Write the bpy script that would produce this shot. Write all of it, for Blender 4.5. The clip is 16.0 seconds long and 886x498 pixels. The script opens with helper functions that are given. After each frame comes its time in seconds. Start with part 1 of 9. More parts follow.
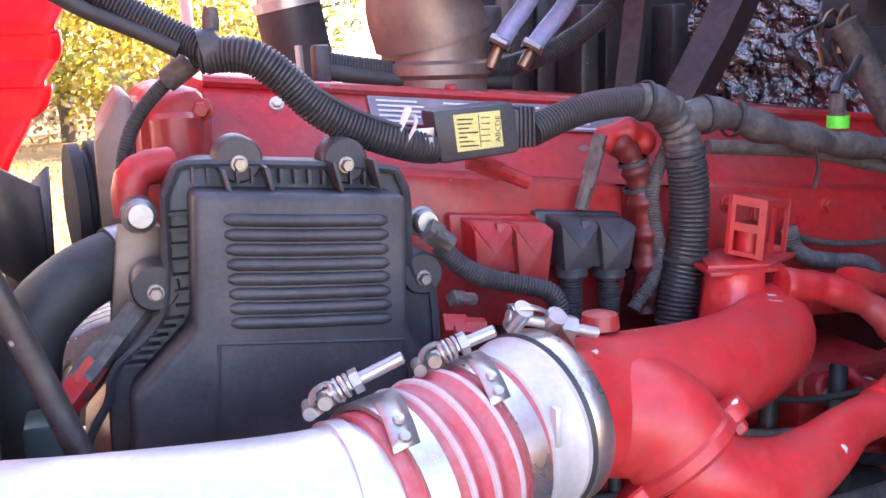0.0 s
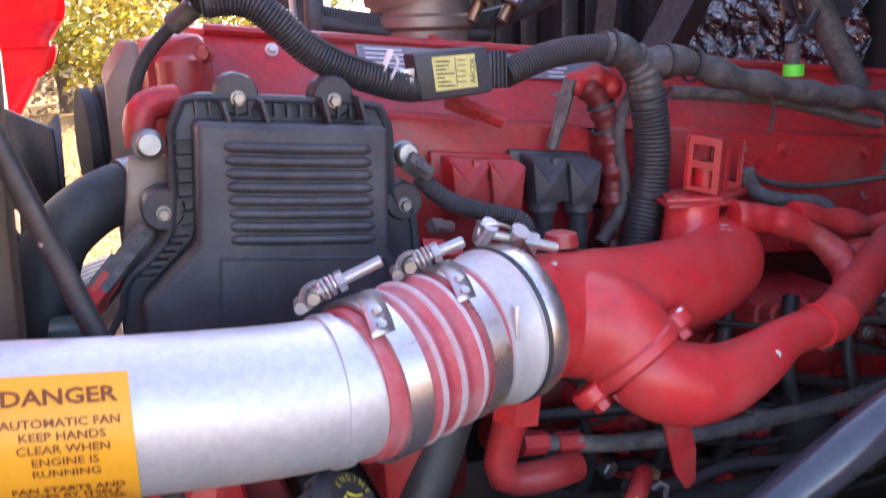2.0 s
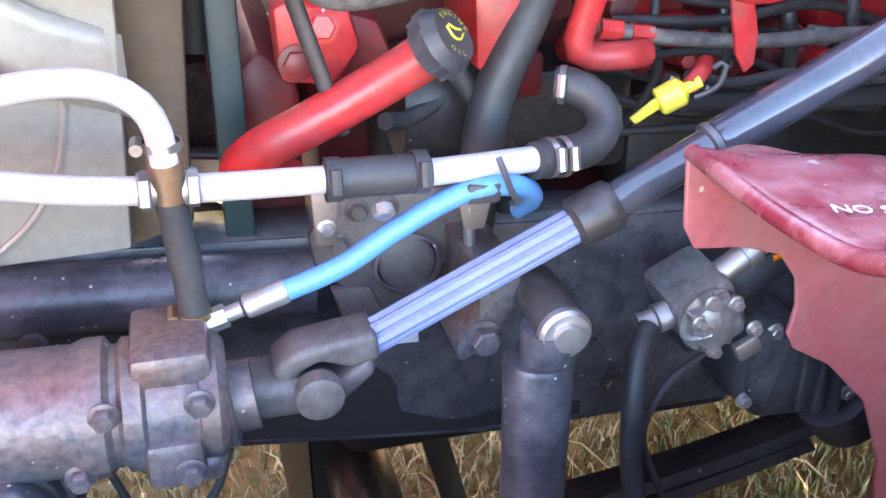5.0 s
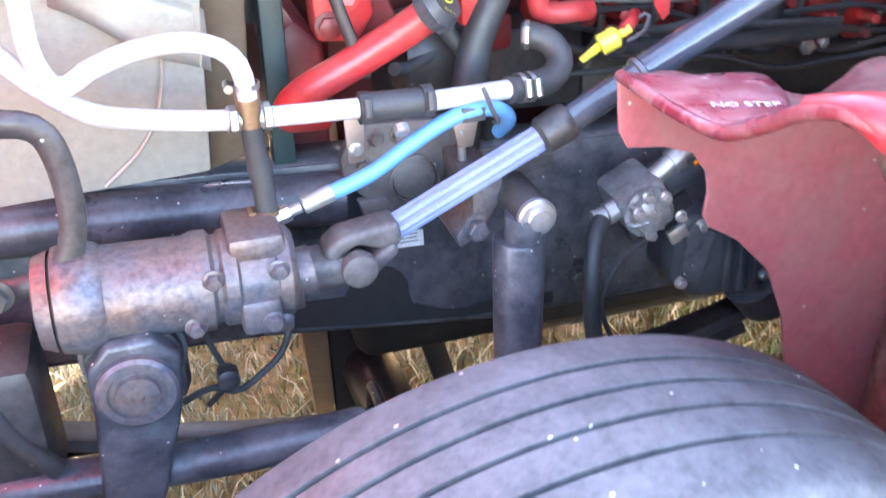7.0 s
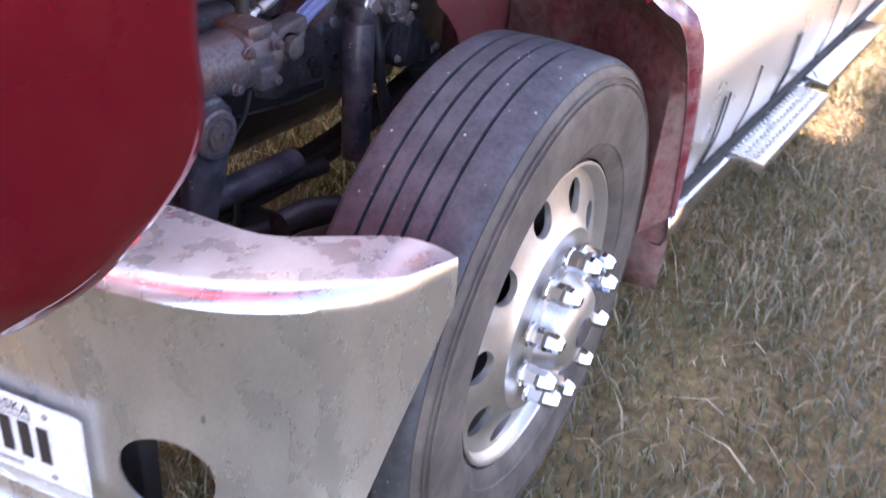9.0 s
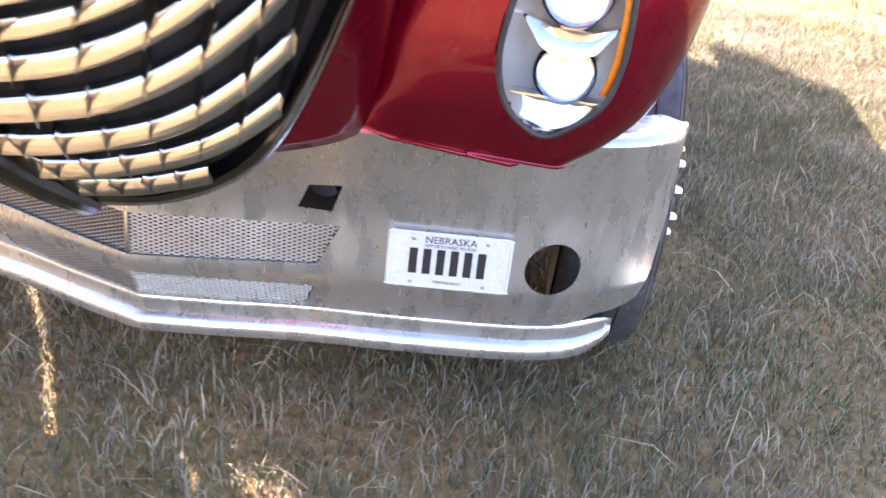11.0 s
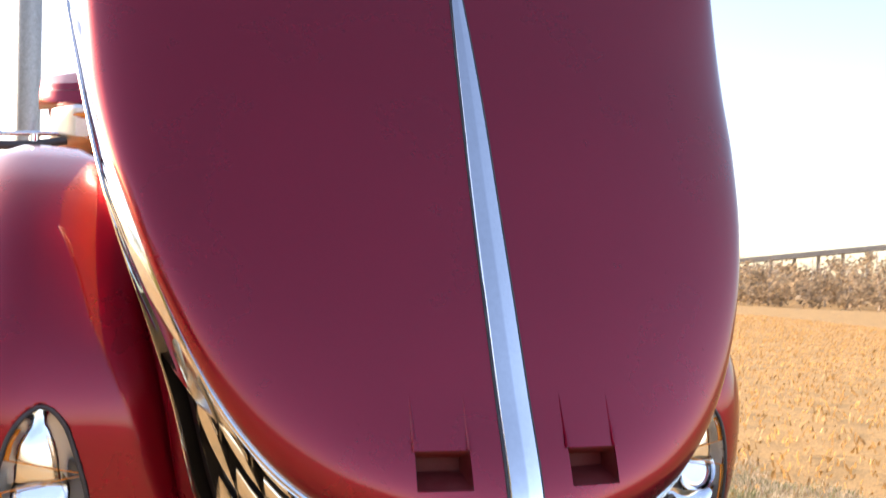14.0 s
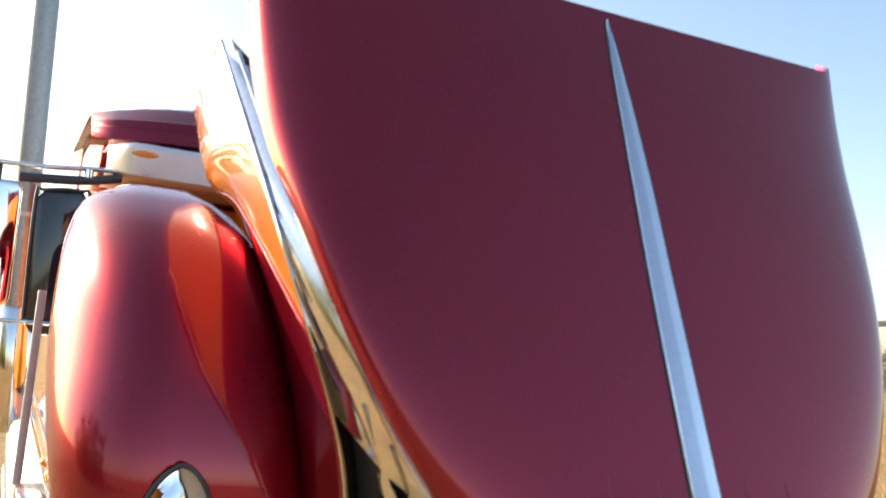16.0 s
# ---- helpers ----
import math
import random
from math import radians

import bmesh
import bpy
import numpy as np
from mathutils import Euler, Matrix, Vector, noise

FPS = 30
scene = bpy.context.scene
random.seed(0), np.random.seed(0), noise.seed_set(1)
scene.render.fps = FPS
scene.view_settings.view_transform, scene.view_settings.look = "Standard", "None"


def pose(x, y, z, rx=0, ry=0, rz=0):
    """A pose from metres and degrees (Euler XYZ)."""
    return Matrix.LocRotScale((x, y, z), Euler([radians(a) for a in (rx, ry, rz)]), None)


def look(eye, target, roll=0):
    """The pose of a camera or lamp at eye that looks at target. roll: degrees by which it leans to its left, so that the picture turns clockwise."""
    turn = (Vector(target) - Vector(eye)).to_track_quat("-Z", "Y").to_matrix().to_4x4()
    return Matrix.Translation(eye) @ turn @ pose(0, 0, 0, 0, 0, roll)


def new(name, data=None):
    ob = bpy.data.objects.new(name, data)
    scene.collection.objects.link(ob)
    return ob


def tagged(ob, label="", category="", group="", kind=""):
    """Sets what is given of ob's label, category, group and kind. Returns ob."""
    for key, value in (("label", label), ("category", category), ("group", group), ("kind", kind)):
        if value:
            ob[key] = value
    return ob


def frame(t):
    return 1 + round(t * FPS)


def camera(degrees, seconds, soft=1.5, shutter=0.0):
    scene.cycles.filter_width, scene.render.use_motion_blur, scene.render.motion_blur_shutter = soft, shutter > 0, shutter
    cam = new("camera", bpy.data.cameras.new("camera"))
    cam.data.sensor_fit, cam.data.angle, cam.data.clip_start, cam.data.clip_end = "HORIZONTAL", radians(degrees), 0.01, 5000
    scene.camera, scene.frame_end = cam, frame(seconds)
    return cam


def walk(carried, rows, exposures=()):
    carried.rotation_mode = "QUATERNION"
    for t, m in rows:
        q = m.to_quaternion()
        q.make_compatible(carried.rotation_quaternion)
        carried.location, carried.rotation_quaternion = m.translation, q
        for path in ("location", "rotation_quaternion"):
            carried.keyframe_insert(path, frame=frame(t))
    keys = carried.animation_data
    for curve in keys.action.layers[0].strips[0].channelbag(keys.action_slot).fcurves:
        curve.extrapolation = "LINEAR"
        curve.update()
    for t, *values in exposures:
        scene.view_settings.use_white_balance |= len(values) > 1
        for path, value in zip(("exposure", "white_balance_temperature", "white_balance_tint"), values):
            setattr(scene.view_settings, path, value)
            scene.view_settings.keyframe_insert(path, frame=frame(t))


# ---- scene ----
cam = camera(50.35, 16.0, soft=1.5, shutter=0.32)
PATH = [
    (0.0, (-0.1404, -1.1238, 1.5372), (0.5129, 0.7225, 1.1317), -1.66),
    (0.5, (-0.1458, -1.1343, 1.5479), (0.5381, 0.7051, 1.1618), -1.52),
    (1.0, (-0.1490, -1.1475, 1.5519), (0.5537, 0.6933, 1.2087), -1.20),
    (1.5, (-0.1516, -1.1658, 1.5407), (0.5423, 0.6726, 1.1686), -1.56),
    (2.0, (-0.1542, -1.2118, 1.5160), (0.4952, 0.6226, 1.0543), -1.63),
    (2.5, (-0.1621, -1.2452, 1.4729), (0.4579, 0.5667, 0.8960), -0.56),
    (3.0, (-0.1783, -1.2692, 1.4431), (0.3964, 0.5321, 0.7911), -0.04),
    (3.5, (-0.2040, -1.2760, 1.4174), (0.3480, 0.4868, 0.6506), 0.71),
    (4.0, (-0.2175, -1.2957, 1.3974), (0.2989, 0.4213, 0.5113), 0.70),
    (4.2, (-0.2224, -1.3059, 1.3909), (0.2839, 0.4019, 0.4815), 0.94),
    (6.3, (-0.2563, -1.5049, 1.4050), (0.1852, 0.2013, 0.4595), 1.41),
    (6.5, (-0.2714, -1.5409, 1.4228), (0.1643, 0.1674, 0.4784), 1.73),
    (7.0, (-0.3458, -1.6316, 1.4592), (0.1804, 0.0317, 0.4812), -0.80),
    (7.5, (-0.5262, -1.7471, 1.4555), (0.4314, -0.2732, 0.5013), 4.02),
    (8.0, (-0.7409, -1.7874, 1.4614), (0.4511, -0.4951, 0.5078), 5.55),
    (8.5, (-1.0488, -1.7860, 1.4930), (0.2937, -0.7134, 0.4696), 7.27),
    (9.0, (-1.4219, -1.8098, 1.5317), (0.0389, -0.9453, 0.4739), 5.92),
    (9.5, (-1.7849, -1.7248, 1.5335), (-0.2218, -1.0482, 0.4852), 6.55),
    (9.7, (-1.9238, -1.6720, 1.5496), (-0.3388, -1.0513, 0.4996), 7.51),
    (11.8, (-3.3299, -0.4799, 1.5956), (-1.4663, -0.4960, 0.8699), 4.50),
    (12.0, (-3.3926, -0.3130, 1.6098), (-1.5023, -0.3923, 0.9615), 3.36),
    (12.5, (-3.5674, 0.0848, 1.6672), (-1.6326, -0.2648, 1.3008), 2.30),
    (13.0, (-3.6546, 0.3992, 1.7155), (-1.7576, -0.1710, 1.4391), 1.61),
    (13.5, (-3.6342, 0.6448, 1.7844), (-1.7352, 0.0299, 1.6578), 2.10),
    (14.0, (-3.6803, 0.9229, 1.8444), (-1.8154, 0.2022, 1.8974), 2.47),
    (14.5, (-3.6914, 1.0694, 1.8888), (-1.8717, 0.2639, 2.0885), 4.01),
    (15.0, (-3.6781, 1.1224, 1.9032), (-1.8565, 0.3561, 2.2108), 5.58),
    (15.5, (-3.6258, 1.2053, 1.8735), (-1.7946, 0.4588, 2.1725), 6.49),
    (16.0, (-3.3985, 1.4139, 1.8312), (-1.5864, 0.5871, 2.0124), 5.56),
]
EXPOSURES = [(0.0, 3.6, 6400, 28), (1.0, 3.87, 6300, 28), (1.5, 3.75, 6300, 27), (2.0, 3.15, 6350, 28), (2.5, 2.9, 6400, 27), (3.0, 2.95, 6450, 25),
             (3.5, 3.3, 6500, 25), (4.0, 3.95, 6550, 23), (6.5, 5.08, 6350, 17), (7.0, 5.1, 6450, 18), (7.5, 4.75, 6600, 20), (8.0, 4.45, 6650, 20), (8.5, 3.95, 6550, 24),
             (9.0, 3.15, 6550, 33), (9.5, 3.0, 6100, 27), (12.0, 2.85, 6650, 28), (12.5, 2.45, 6900, 28), (13.0, 2.15, 6750, 22), (14.0, 1.88, 6750, 22),
             (15.0, 1.35, 6900, 15), (16.0, 1.45, 6550, 11)]
walk(cam, [(t, look(eye, target, roll)) for t, eye, target, roll in PATH], EXPOSURES)

# ---- world and sun ----
SUN_AZ, SUN_EL = radians(40), radians(22)
world = bpy.data.worlds.new("sky")
scene.world = world
world.use_nodes = True
wn = world.node_tree.nodes
wl = world.node_tree.links
sky = wn.new("ShaderNodeTexSky")
sky.sky_type = "NISHITA"
sky.sun_disc = False
sky.sun_elevation = SUN_EL
sky.sun_rotation = radians(90) - SUN_AZ
sky.dust_density = 1.2
sky.ozone_density = 0.5
wn["Background"].inputs[1].default_value = 0.11
wl.new(sky.outputs[0], wn["Background"].inputs[0])
sun = bpy.data.lights.new("sun", "SUN")
sun.energy, sun.angle, sun.color = 5.0, radians(0.53), (1.0, 0.86, 0.66)
sun_dir = Vector((math.cos(SUN_AZ) * math.cos(SUN_EL), math.sin(SUN_AZ) * math.cos(SUN_EL), math.sin(SUN_EL)))
sun_ob = new("sun", sun)
sun_ob.matrix_world = look(sun_dir * 50, (0, 0, 0))


# ---- materials ----
def material(name, col, rough=0.5, metal=0.0, alt=None, mix=0.5, scale=6.0, fine=120.0, fine_amt=0.12, bump=0.1,
             coat=0.0, dust=0.0, dust_col=(0.32, 0.27, 0.21), spec=0.5, rough_var=0.1, chips=0.0, chip_col=(0.6, 0.58, 0.55),
             specks=0.0, speck_scale=70.0, bump_scale=None, bump_dist=0.002, stretch=None, per_object=0.0, coat_ior=1.5, chip_scale=7.0, tint=None):
    m = bpy.data.materials.new(name)
    m.use_nodes = True
    n, l = m.node_tree.nodes, m.node_tree.links
    b = n["Principled BSDF"]
    co = n.new("ShaderNodeTexCoord")
    src = co.outputs["Object"]
    if stretch:
        mp = n.new("ShaderNodeMapping")
        mp.inputs["Scale"].default_value = stretch
        l.new(src, mp.inputs[0])
        src = mp.outputs[0]

    def noise_tex(sc, detail=4.0, rough_=0.6):
        t = n.new("ShaderNodeTexNoise")
        t.inputs["Scale"].default_value = sc
        t.inputs["Detail"].default_value = detail
        t.inputs["Roughness"].default_value = rough_
        l.new(src, t.inputs["Vector"])
        return t.outputs["Fac"]

    def ramp(fac, lo, hi, a=0.0, b_=1.0):
        r = n.new("ShaderNodeMapRange")
        r.inputs["From Min"].default_value, r.inputs["From Max"].default_value = lo, hi
        r.inputs["To Min"].default_value, r.inputs["To Max"].default_value = a, b_
        l.new(fac, r.inputs["Value"])
        return r.outputs["Result"]

    def blend(fac, a, c, mode="MIX"):
        x = n.new("ShaderNodeMix")
        x.data_type, x.blend_type = "RGBA", mode
        for sock, v in ((x.inputs[6], a), (x.inputs[7], c)):
            if isinstance(v, tuple):
                sock.default_value = (*v, 1)
            else:
                l.new(v, sock)
        if isinstance(fac, float):
            x.inputs[0].default_value = fac
        else:
            l.new(fac, x.inputs[0])
        return x.outputs[2]

    alt = alt or tuple(c * 0.72 for c in col)
    big = noise_tex(scale)
    small = noise_tex(fine, 3.0)
    c = blend(ramp(big, 0.35, 0.68, 0.0, mix), col, alt)
    grey = ramp(small, 0.3, 0.7, 1.0 - fine_amt, 1.0 + fine_amt)
    c = blend(1.0, c, grey, "MULTIPLY")
    if per_object:
        oi = n.new("ShaderNodeObjectInfo")
        c = blend(1.0, c, ramp(oi.outputs["Random"], 0, 1, 1 - per_object, 1 + per_object), "MULTIPLY")
    if dust:
        dn = noise_tex(scale * 2.3, 6.0, 0.7)
        c = blend(ramp(dn, 0.42, 0.7, 0.0, dust), c, dust_col)
    if chips:
        cn = noise_tex(scale * chip_scale, 3.0, 0.5)
        c = blend(ramp(cn, 1.0 - chips, 1.005 - chips), c, chip_col)
    if specks:
        vo = n.new("ShaderNodeTexVoronoi")
        vo.inputs["Scale"].default_value = speck_scale
        l.new(src, vo.inputs["Vector"])
        sep = n.new("ShaderNodeSeparateColor")
        l.new(vo.outputs["Color"], sep.inputs[0])
        near = ramp(vo.outputs["Distance"], 0.16, 0.10)
        pick = ramp(sep.outputs[0], 1.0 - specks, 1.002 - specks)
        mul = n.new("ShaderNodeMath")
        mul.operation = "MULTIPLY"
        l.new(near, mul.inputs[0])
        l.new(pick, mul.inputs[1])
        c = blend(mul.outputs[0], c, (0.45, 0.43, 0.42))
    l.new(c, b.inputs["Base Color"])
    r = ramp(noise_tex(scale * 1.7, 5.0), 0.3, 0.7, max(0.02, rough - rough_var), min(1.0, rough + rough_var))
    l.new(r, b.inputs["Roughness"])
    b.inputs["Metallic"].default_value = metal
    b.inputs["Specular IOR Level"].default_value = spec
    if tint:
        b.inputs["Specular Tint"].default_value = (*tint, 1)
    if coat:
        b.inputs["Coat Weight"].default_value = coat
        b.inputs["Coat Roughness"].default_value = 0.015
        b.inputs["Coat IOR"].default_value = coat_ior
    if bump:
        bp = n.new("ShaderNodeBump")
        bp.inputs["Strength"].default_value = bump
        bp.inputs["Distance"].default_value = bump_dist
        l.new(noise_tex(bump_scale or fine, 4.0), bp.inputs["Height"])
        l.new(bp.outputs[0], b.inputs["Normal"])
    return m


def glass(name, col=(1, 1, 1), rough=0.0, ior=1.45):
    m = bpy.data.materials.new(name)
    m.use_nodes = True
    b = m.node_tree.nodes["Principled BSDF"]
    b.inputs["Base Color"].default_value = (*col, 1)
    b.inputs["Roughness"].default_value = rough
    b.inputs["Transmission Weight"].default_value = 1.0
    b.inputs["IOR"].default_value = ior
    return m


def leafy(name, col, alt):
    m = material(name, col, 0.6, alt=alt, mix=1.0, scale=0.7, fine=9.0, fine_amt=0.3, bump=0.0, per_object=0.0)
    n, l = m.node_tree.nodes, m.node_tree.links
    b, out = n["Principled BSDF"], n["Material Output"]
    tr = n.new("ShaderNodeBsdfTranslucent")
    geo = n.new("ShaderNodeNewGeometry")
    hsv = n.new("ShaderNodeHueSaturation")
    mr = n.new("ShaderNodeMapRange")
    mr.inputs["To Min"].default_value, mr.inputs["To Max"].default_value = 0.55, 1.5
    l.new(geo.outputs["Random Per Island"], mr.inputs["Value"])
    l.new(mr.outputs[0], hsv.inputs["Value"])
    base = b.inputs["Base Color"].links[0].from_socket
    l.new(base, hsv.inputs["Color"])
    l.new(hsv.outputs[0], b.inputs["Base Color"])
    l.new(hsv.outputs[0], tr.inputs["Color"])
    mx = n.new("ShaderNodeMixShader")
    mx.inputs[0].default_value = 0.45
    l.new(b.outputs[0], mx.inputs[1])
    l.new(tr.outputs[0], mx.inputs[2])
    l.new(mx.outputs[0], out.inputs["Surface"])
    return m


def thin_fibreglass(m, share):
    """Lets some light pass through a thin painted moulding."""
    n, l = m.node_tree.nodes, m.node_tree.links
    b = n["Principled BSDF"]
    tr = n.new("ShaderNodeBsdfTranslucent")
    l.new(b.inputs["Base Color"].links[0].from_socket, tr.inputs["Color"])
    mx = n.new("ShaderNodeMixShader")
    mx.inputs[0].default_value = share
    l.new(b.outputs[0], mx.inputs[1])
    l.new(tr.outputs[0], mx.inputs[2])
    l.new(mx.outputs[0], n["Material Output"].inputs["Surface"])
    return m


M_RED = material("engine_red_paint", (0.52, 0.022, 0.025), 0.40, alt=(0.24, 0.022, 0.024), mix=0.85, scale=7, fine=90, fine_amt=0.2, bump=0.2, dust=0.42, dust_col=(0.29, 0.11, 0.095), chips=0.285, chip_scale=5.0, chip_col=(0.22, 0.16, 0.15), rough_var=0.16)
M_REDC = material("engine_red_paint_chipped", (0.60, 0.03, 0.034), 0.36, alt=(0.46, 0.03, 0.03), scale=11, fine=70, bump=0.14, dust=0.25, dust_col=(0.36, 0.17, 0.14), chips=0.31, chip_scale=3.2)
M_MAROON = material("maroon_gloss_paint", (0.265, 0.004, 0.023), 0.29, alt=(0.235, 0.004, 0.021), scale=2, fine=700, fine_amt=0.1, bump=0.0, coat=1.0, coat_ior=1.5, metal=0.75, rough_var=0.04, spec=0.2, tint=(0.35, 0.01, 0.04))
# Pocket maroon darkened: the shade inside the recess is in this colour.
M_POCKET = material("shaded_pocket_maroon", (0.11, 0.012, 0.013), 0.5, alt=(0.10, 0.014, 0.014), scale=9, fine=120, bump=0.06, spec=0.15, dust=0.2, dust_col=(0.14, 0.06, 0.05))
M_ORANGE = material("orange_gloss_paint", (0.70, 0.20, 0.02), 0.3, alt=(0.62, 0.17, 0.015), scale=2, fine=500, fine_amt=0.05, bump=0.0, coat=1.0, rough_var=0.04)
M_LINER = material("muddy_maroon_plastic", (0.40, 0.11, 0.125), 0.5, alt=(0.32, 0.085, 0.095), scale=5, fine=60, bump=0.2, dust=0.45, dust_col=(0.31, 0.20, 0.18), specks=0.05, speck_scale=50.0)
M_MUD = material("caked_brown_mud", (0.135, 0.078, 0.070), 0.8, alt=(0.21, 0.065, 0.068), mix=1.0, scale=6, fine=50, fine_amt=0.35, bump=0.7, bump_scale=30, bump_dist=0.008, dust=0.6, dust_col=(0.25, 0.20, 0.165), spec=0.2)
M_MUDPALE = material("dried_pale_mud", (0.17, 0.13, 0.11), 0.9, alt=(0.11, 0.085, 0.07), scale=14, fine=60, fine_amt=0.3, bump=0.6, bump_dist=0.006, spec=0.1)
M_BEAD = material("bright_red_plastic_edge", (0.36, 0.02, 0.03), 0.4, alt=(0.30, 0.03, 0.04), scale=8, fine=80, bump=0.06, dust=0.2, dust_col=(0.35, 0.2, 0.18))
M_FAIR = material("bright_fairing_aluminium", (0.86, 0.84, 0.82), 0.33, 0.75, alt=(0.78, 0.76, 0.74), scale=3, fine=150, fine_amt=0.05, bump=0.04, rough_var=0.08)
M_BUMPER = material("scuffed_bumper_aluminium", (0.88, 0.87, 0.86), 0.29, 0.9, alt=(0.72, 0.71, 0.70), mix=0.45, scale=7, fine=240, fine_amt=0.08, bump=0.03, rough_var=0.10, specks=0.03, speck_scale=28.0, stretch=(1.6, 1.6, 0.5), dust=0.16, dust_col=(0.56, 0.53, 0.49))
M_LINERTOP = material("dusty_red_plastic", (0.18, 0.022, 0.034), 0.28, alt=(0.15, 0.025, 0.038), scale=8, fine=80, bump=0.1, dust=0.55, dust_col=(0.42, 0.27, 0.27), specks=0.10, speck_scale=55.0, chips=0.28, chip_scale=5.0, chip_col=(0.42, 0.36, 0.34))
M_HOODIN = material("inner_hood_fibreglass", (0.62, 0.02, 0.03), 0.4, scale=4, fine=40, bump=0.15, dust=0.1)
thin_fibreglass(M_HOODIN, 0.45)
M_CHROME = material("chrome", (0.80, 0.80, 0.82), 0.06, 1.0, alt=(0.72, 0.72, 0.74), scale=4, fine=60, fine_amt=0.03, bump=0.0, rough_var=0.03)
# Chrome darkened in colour for the shaded ground and underbody it mirrors.
M_DARKCHROME = material("darkened_chrome", (0.20, 0.195, 0.19), 0.14, 1.0, alt=(0.14, 0.135, 0.13), scale=6, fine=60, fine_amt=0.05, bump=0.02)
M_GRILLE = material("grille_chrome", (0.78, 0.77, 0.76), 0.1, 1.0, alt=(0.7, 0.69, 0.67), scale=6, fine=60, fine_amt=0.05, bump=0.03, rough_var=0.04)
M_FIN = material("dull_grille_chrome", (0.42, 0.41, 0.40), 0.2, 1.0, alt=(0.34, 0.33, 0.32), scale=6, fine=60, fine_amt=0.08, bump=0.03, rough_var=0.05)
M_ALU = material("brushed_aluminium", (0.62, 0.61, 0.60), 0.30, 1.0, alt=(0.50, 0.49, 0.48), scale=3, fine=220, fine_amt=0.08, bump=0.08, rough_var=0.1, stretch=(1, 1, 0.18))
M_POLISH = material("polished_aluminium", (0.75, 0.75, 0.77), 0.16, 1.0, alt=(0.62, 0.62, 0.63), scale=5, fine=120, fine_amt=0.06, bump=0.04, rough_var=0.08)
M_TUBE = material("matte_aluminium_tube", (0.62, 0.62, 0.635), 0.46, 0.55, alt=(0.58, 0.58, 0.59), scale=8, fine=160, fine_amt=0.08, bump=0.1, rough_var=0.1)
M_WHEEL = material("wheel_aluminium", (0.66, 0.64, 0.62), 0.42, 0.9, alt=(0.52, 0.50, 0.47), scale=8, fine=160, fine_amt=0.07, bump=0.05, dust=0.25, dust_col=(0.45, 0.40, 0.34))
M_STEEL = material("zinc_steel", (0.52, 0.51, 0.51), 0.42, 0.85, alt=(0.38, 0.37, 0.35), scale=25, fine=200, bump=0.06)
M_DULL = material("dull_zinc", (0.36, 0.35, 0.34), 0.38, 0.85, alt=(0.22, 0.21, 0.2), scale=30, fine=160, bump=0.1)
M_CAST = material("rusty_cast_steel", (0.080, 0.090, 0.118), 0.42, 0.35, alt=(0.16, 0.105, 0.085), mix=1.0, scale=13, fine=120, fine_amt=0.35, bump=0.5, bump_scale=55, dust=0.5, dust_col=(0.15, 0.122, 0.11), bump_dist=0.004, specks=0.06)
M_IRON = material("greasy_black_iron", (0.036, 0.034, 0.037), 0.42, 0.2, alt=(0.065, 0.055, 0.05), scale=9, fine=90, fine_amt=0.35, bump=0.35, dust=0.3, dust_col=(0.11, 0.095, 0.09), specks=0.06)
M_FRAME = material("black_frame_paint", (0.034, 0.036, 0.046), 0.35, 0.0, specks=0.16, speck_scale=85.0, alt=(0.055, 0.056, 0.064), mix=0.9, scale=6, fine=120, fine_amt=0.3, bump=0.2, dust=0.75, dust_col=(0.165, 0.16, 0.175))
M_PLASTIC = material("black_moulded_plastic", (0.034, 0.035, 0.043), 0.48, alt=(0.046, 0.046, 0.054), scale=7, fine=260, bump=0.15, dust=0.4, dust_col=(0.13, 0.125, 0.135))
M_LOOM = material("black_loom_plastic", (0.035, 0.036, 0.042), 0.42, alt=(0.055, 0.055, 0.06), scale=14, fine=200, bump=0.08, dust=0.3, dust_col=(0.11, 0.10, 0.095))
M_TAPE = material("grey_harness_tape", (0.055, 0.053, 0.056), 0.55, alt=(0.13, 0.115, 0.11), scale=34, fine=150, bump=0.9, bump_scale=55, bump_dist=0.004, dust=0.5, dust_col=(0.24, 0.21, 0.19))
M_RUBBER = material("black_rubber_hose", (0.026, 0.027, 0.030), 0.55, alt=(0.045, 0.044, 0.045), scale=9, fine=150, bump=0.2, dust=0.3, dust_col=(0.10, 0.094, 0.09))
M_TREAD = material("dusty_tyre_tread", (0.050, 0.051, 0.058), 0.6, alt=(0.068, 0.069, 0.076), scale=8, fine=120, fine_amt=0.3, bump=0.3, dust=0.45, dust_col=(0.155, 0.155, 0.168), specks=0.14, speck_scale=60.0)
M_WALL = material("dusty_tyre_sidewall", (0.07, 0.06, 0.055), 0.6, alt=(0.115, 0.095, 0.084), scale=5, fine=90, bump=0.15, dust=0.5, dust_col=(0.25, 0.21, 0.18))
M_WHITEPIPE = material("worn_white_pipe", (0.46, 0.445, 0.46), 0.4, alt=(0.35, 0.335, 0.345), scale=14, fine=160, bump=0.12, dust=0.25, dust_col=(0.35, 0.33, 0.32), chips=0.27, chip_col=(0.15, 0.14, 0.14))
M_BLUE = material("blue_hose_rubber", (0.09, 0.27, 0.58), 0.4, alt=(0.07, 0.21, 0.48), scale=10, fine=220, bump=0.2, dust=0.1)
M_BLUESIL = material("lilac_silicone_hose", (0.28, 0.33, 0.58), 0.45, alt=(0.22, 0.27, 0.5), scale=12, fine=180, bump=0.15, dust=0.2)
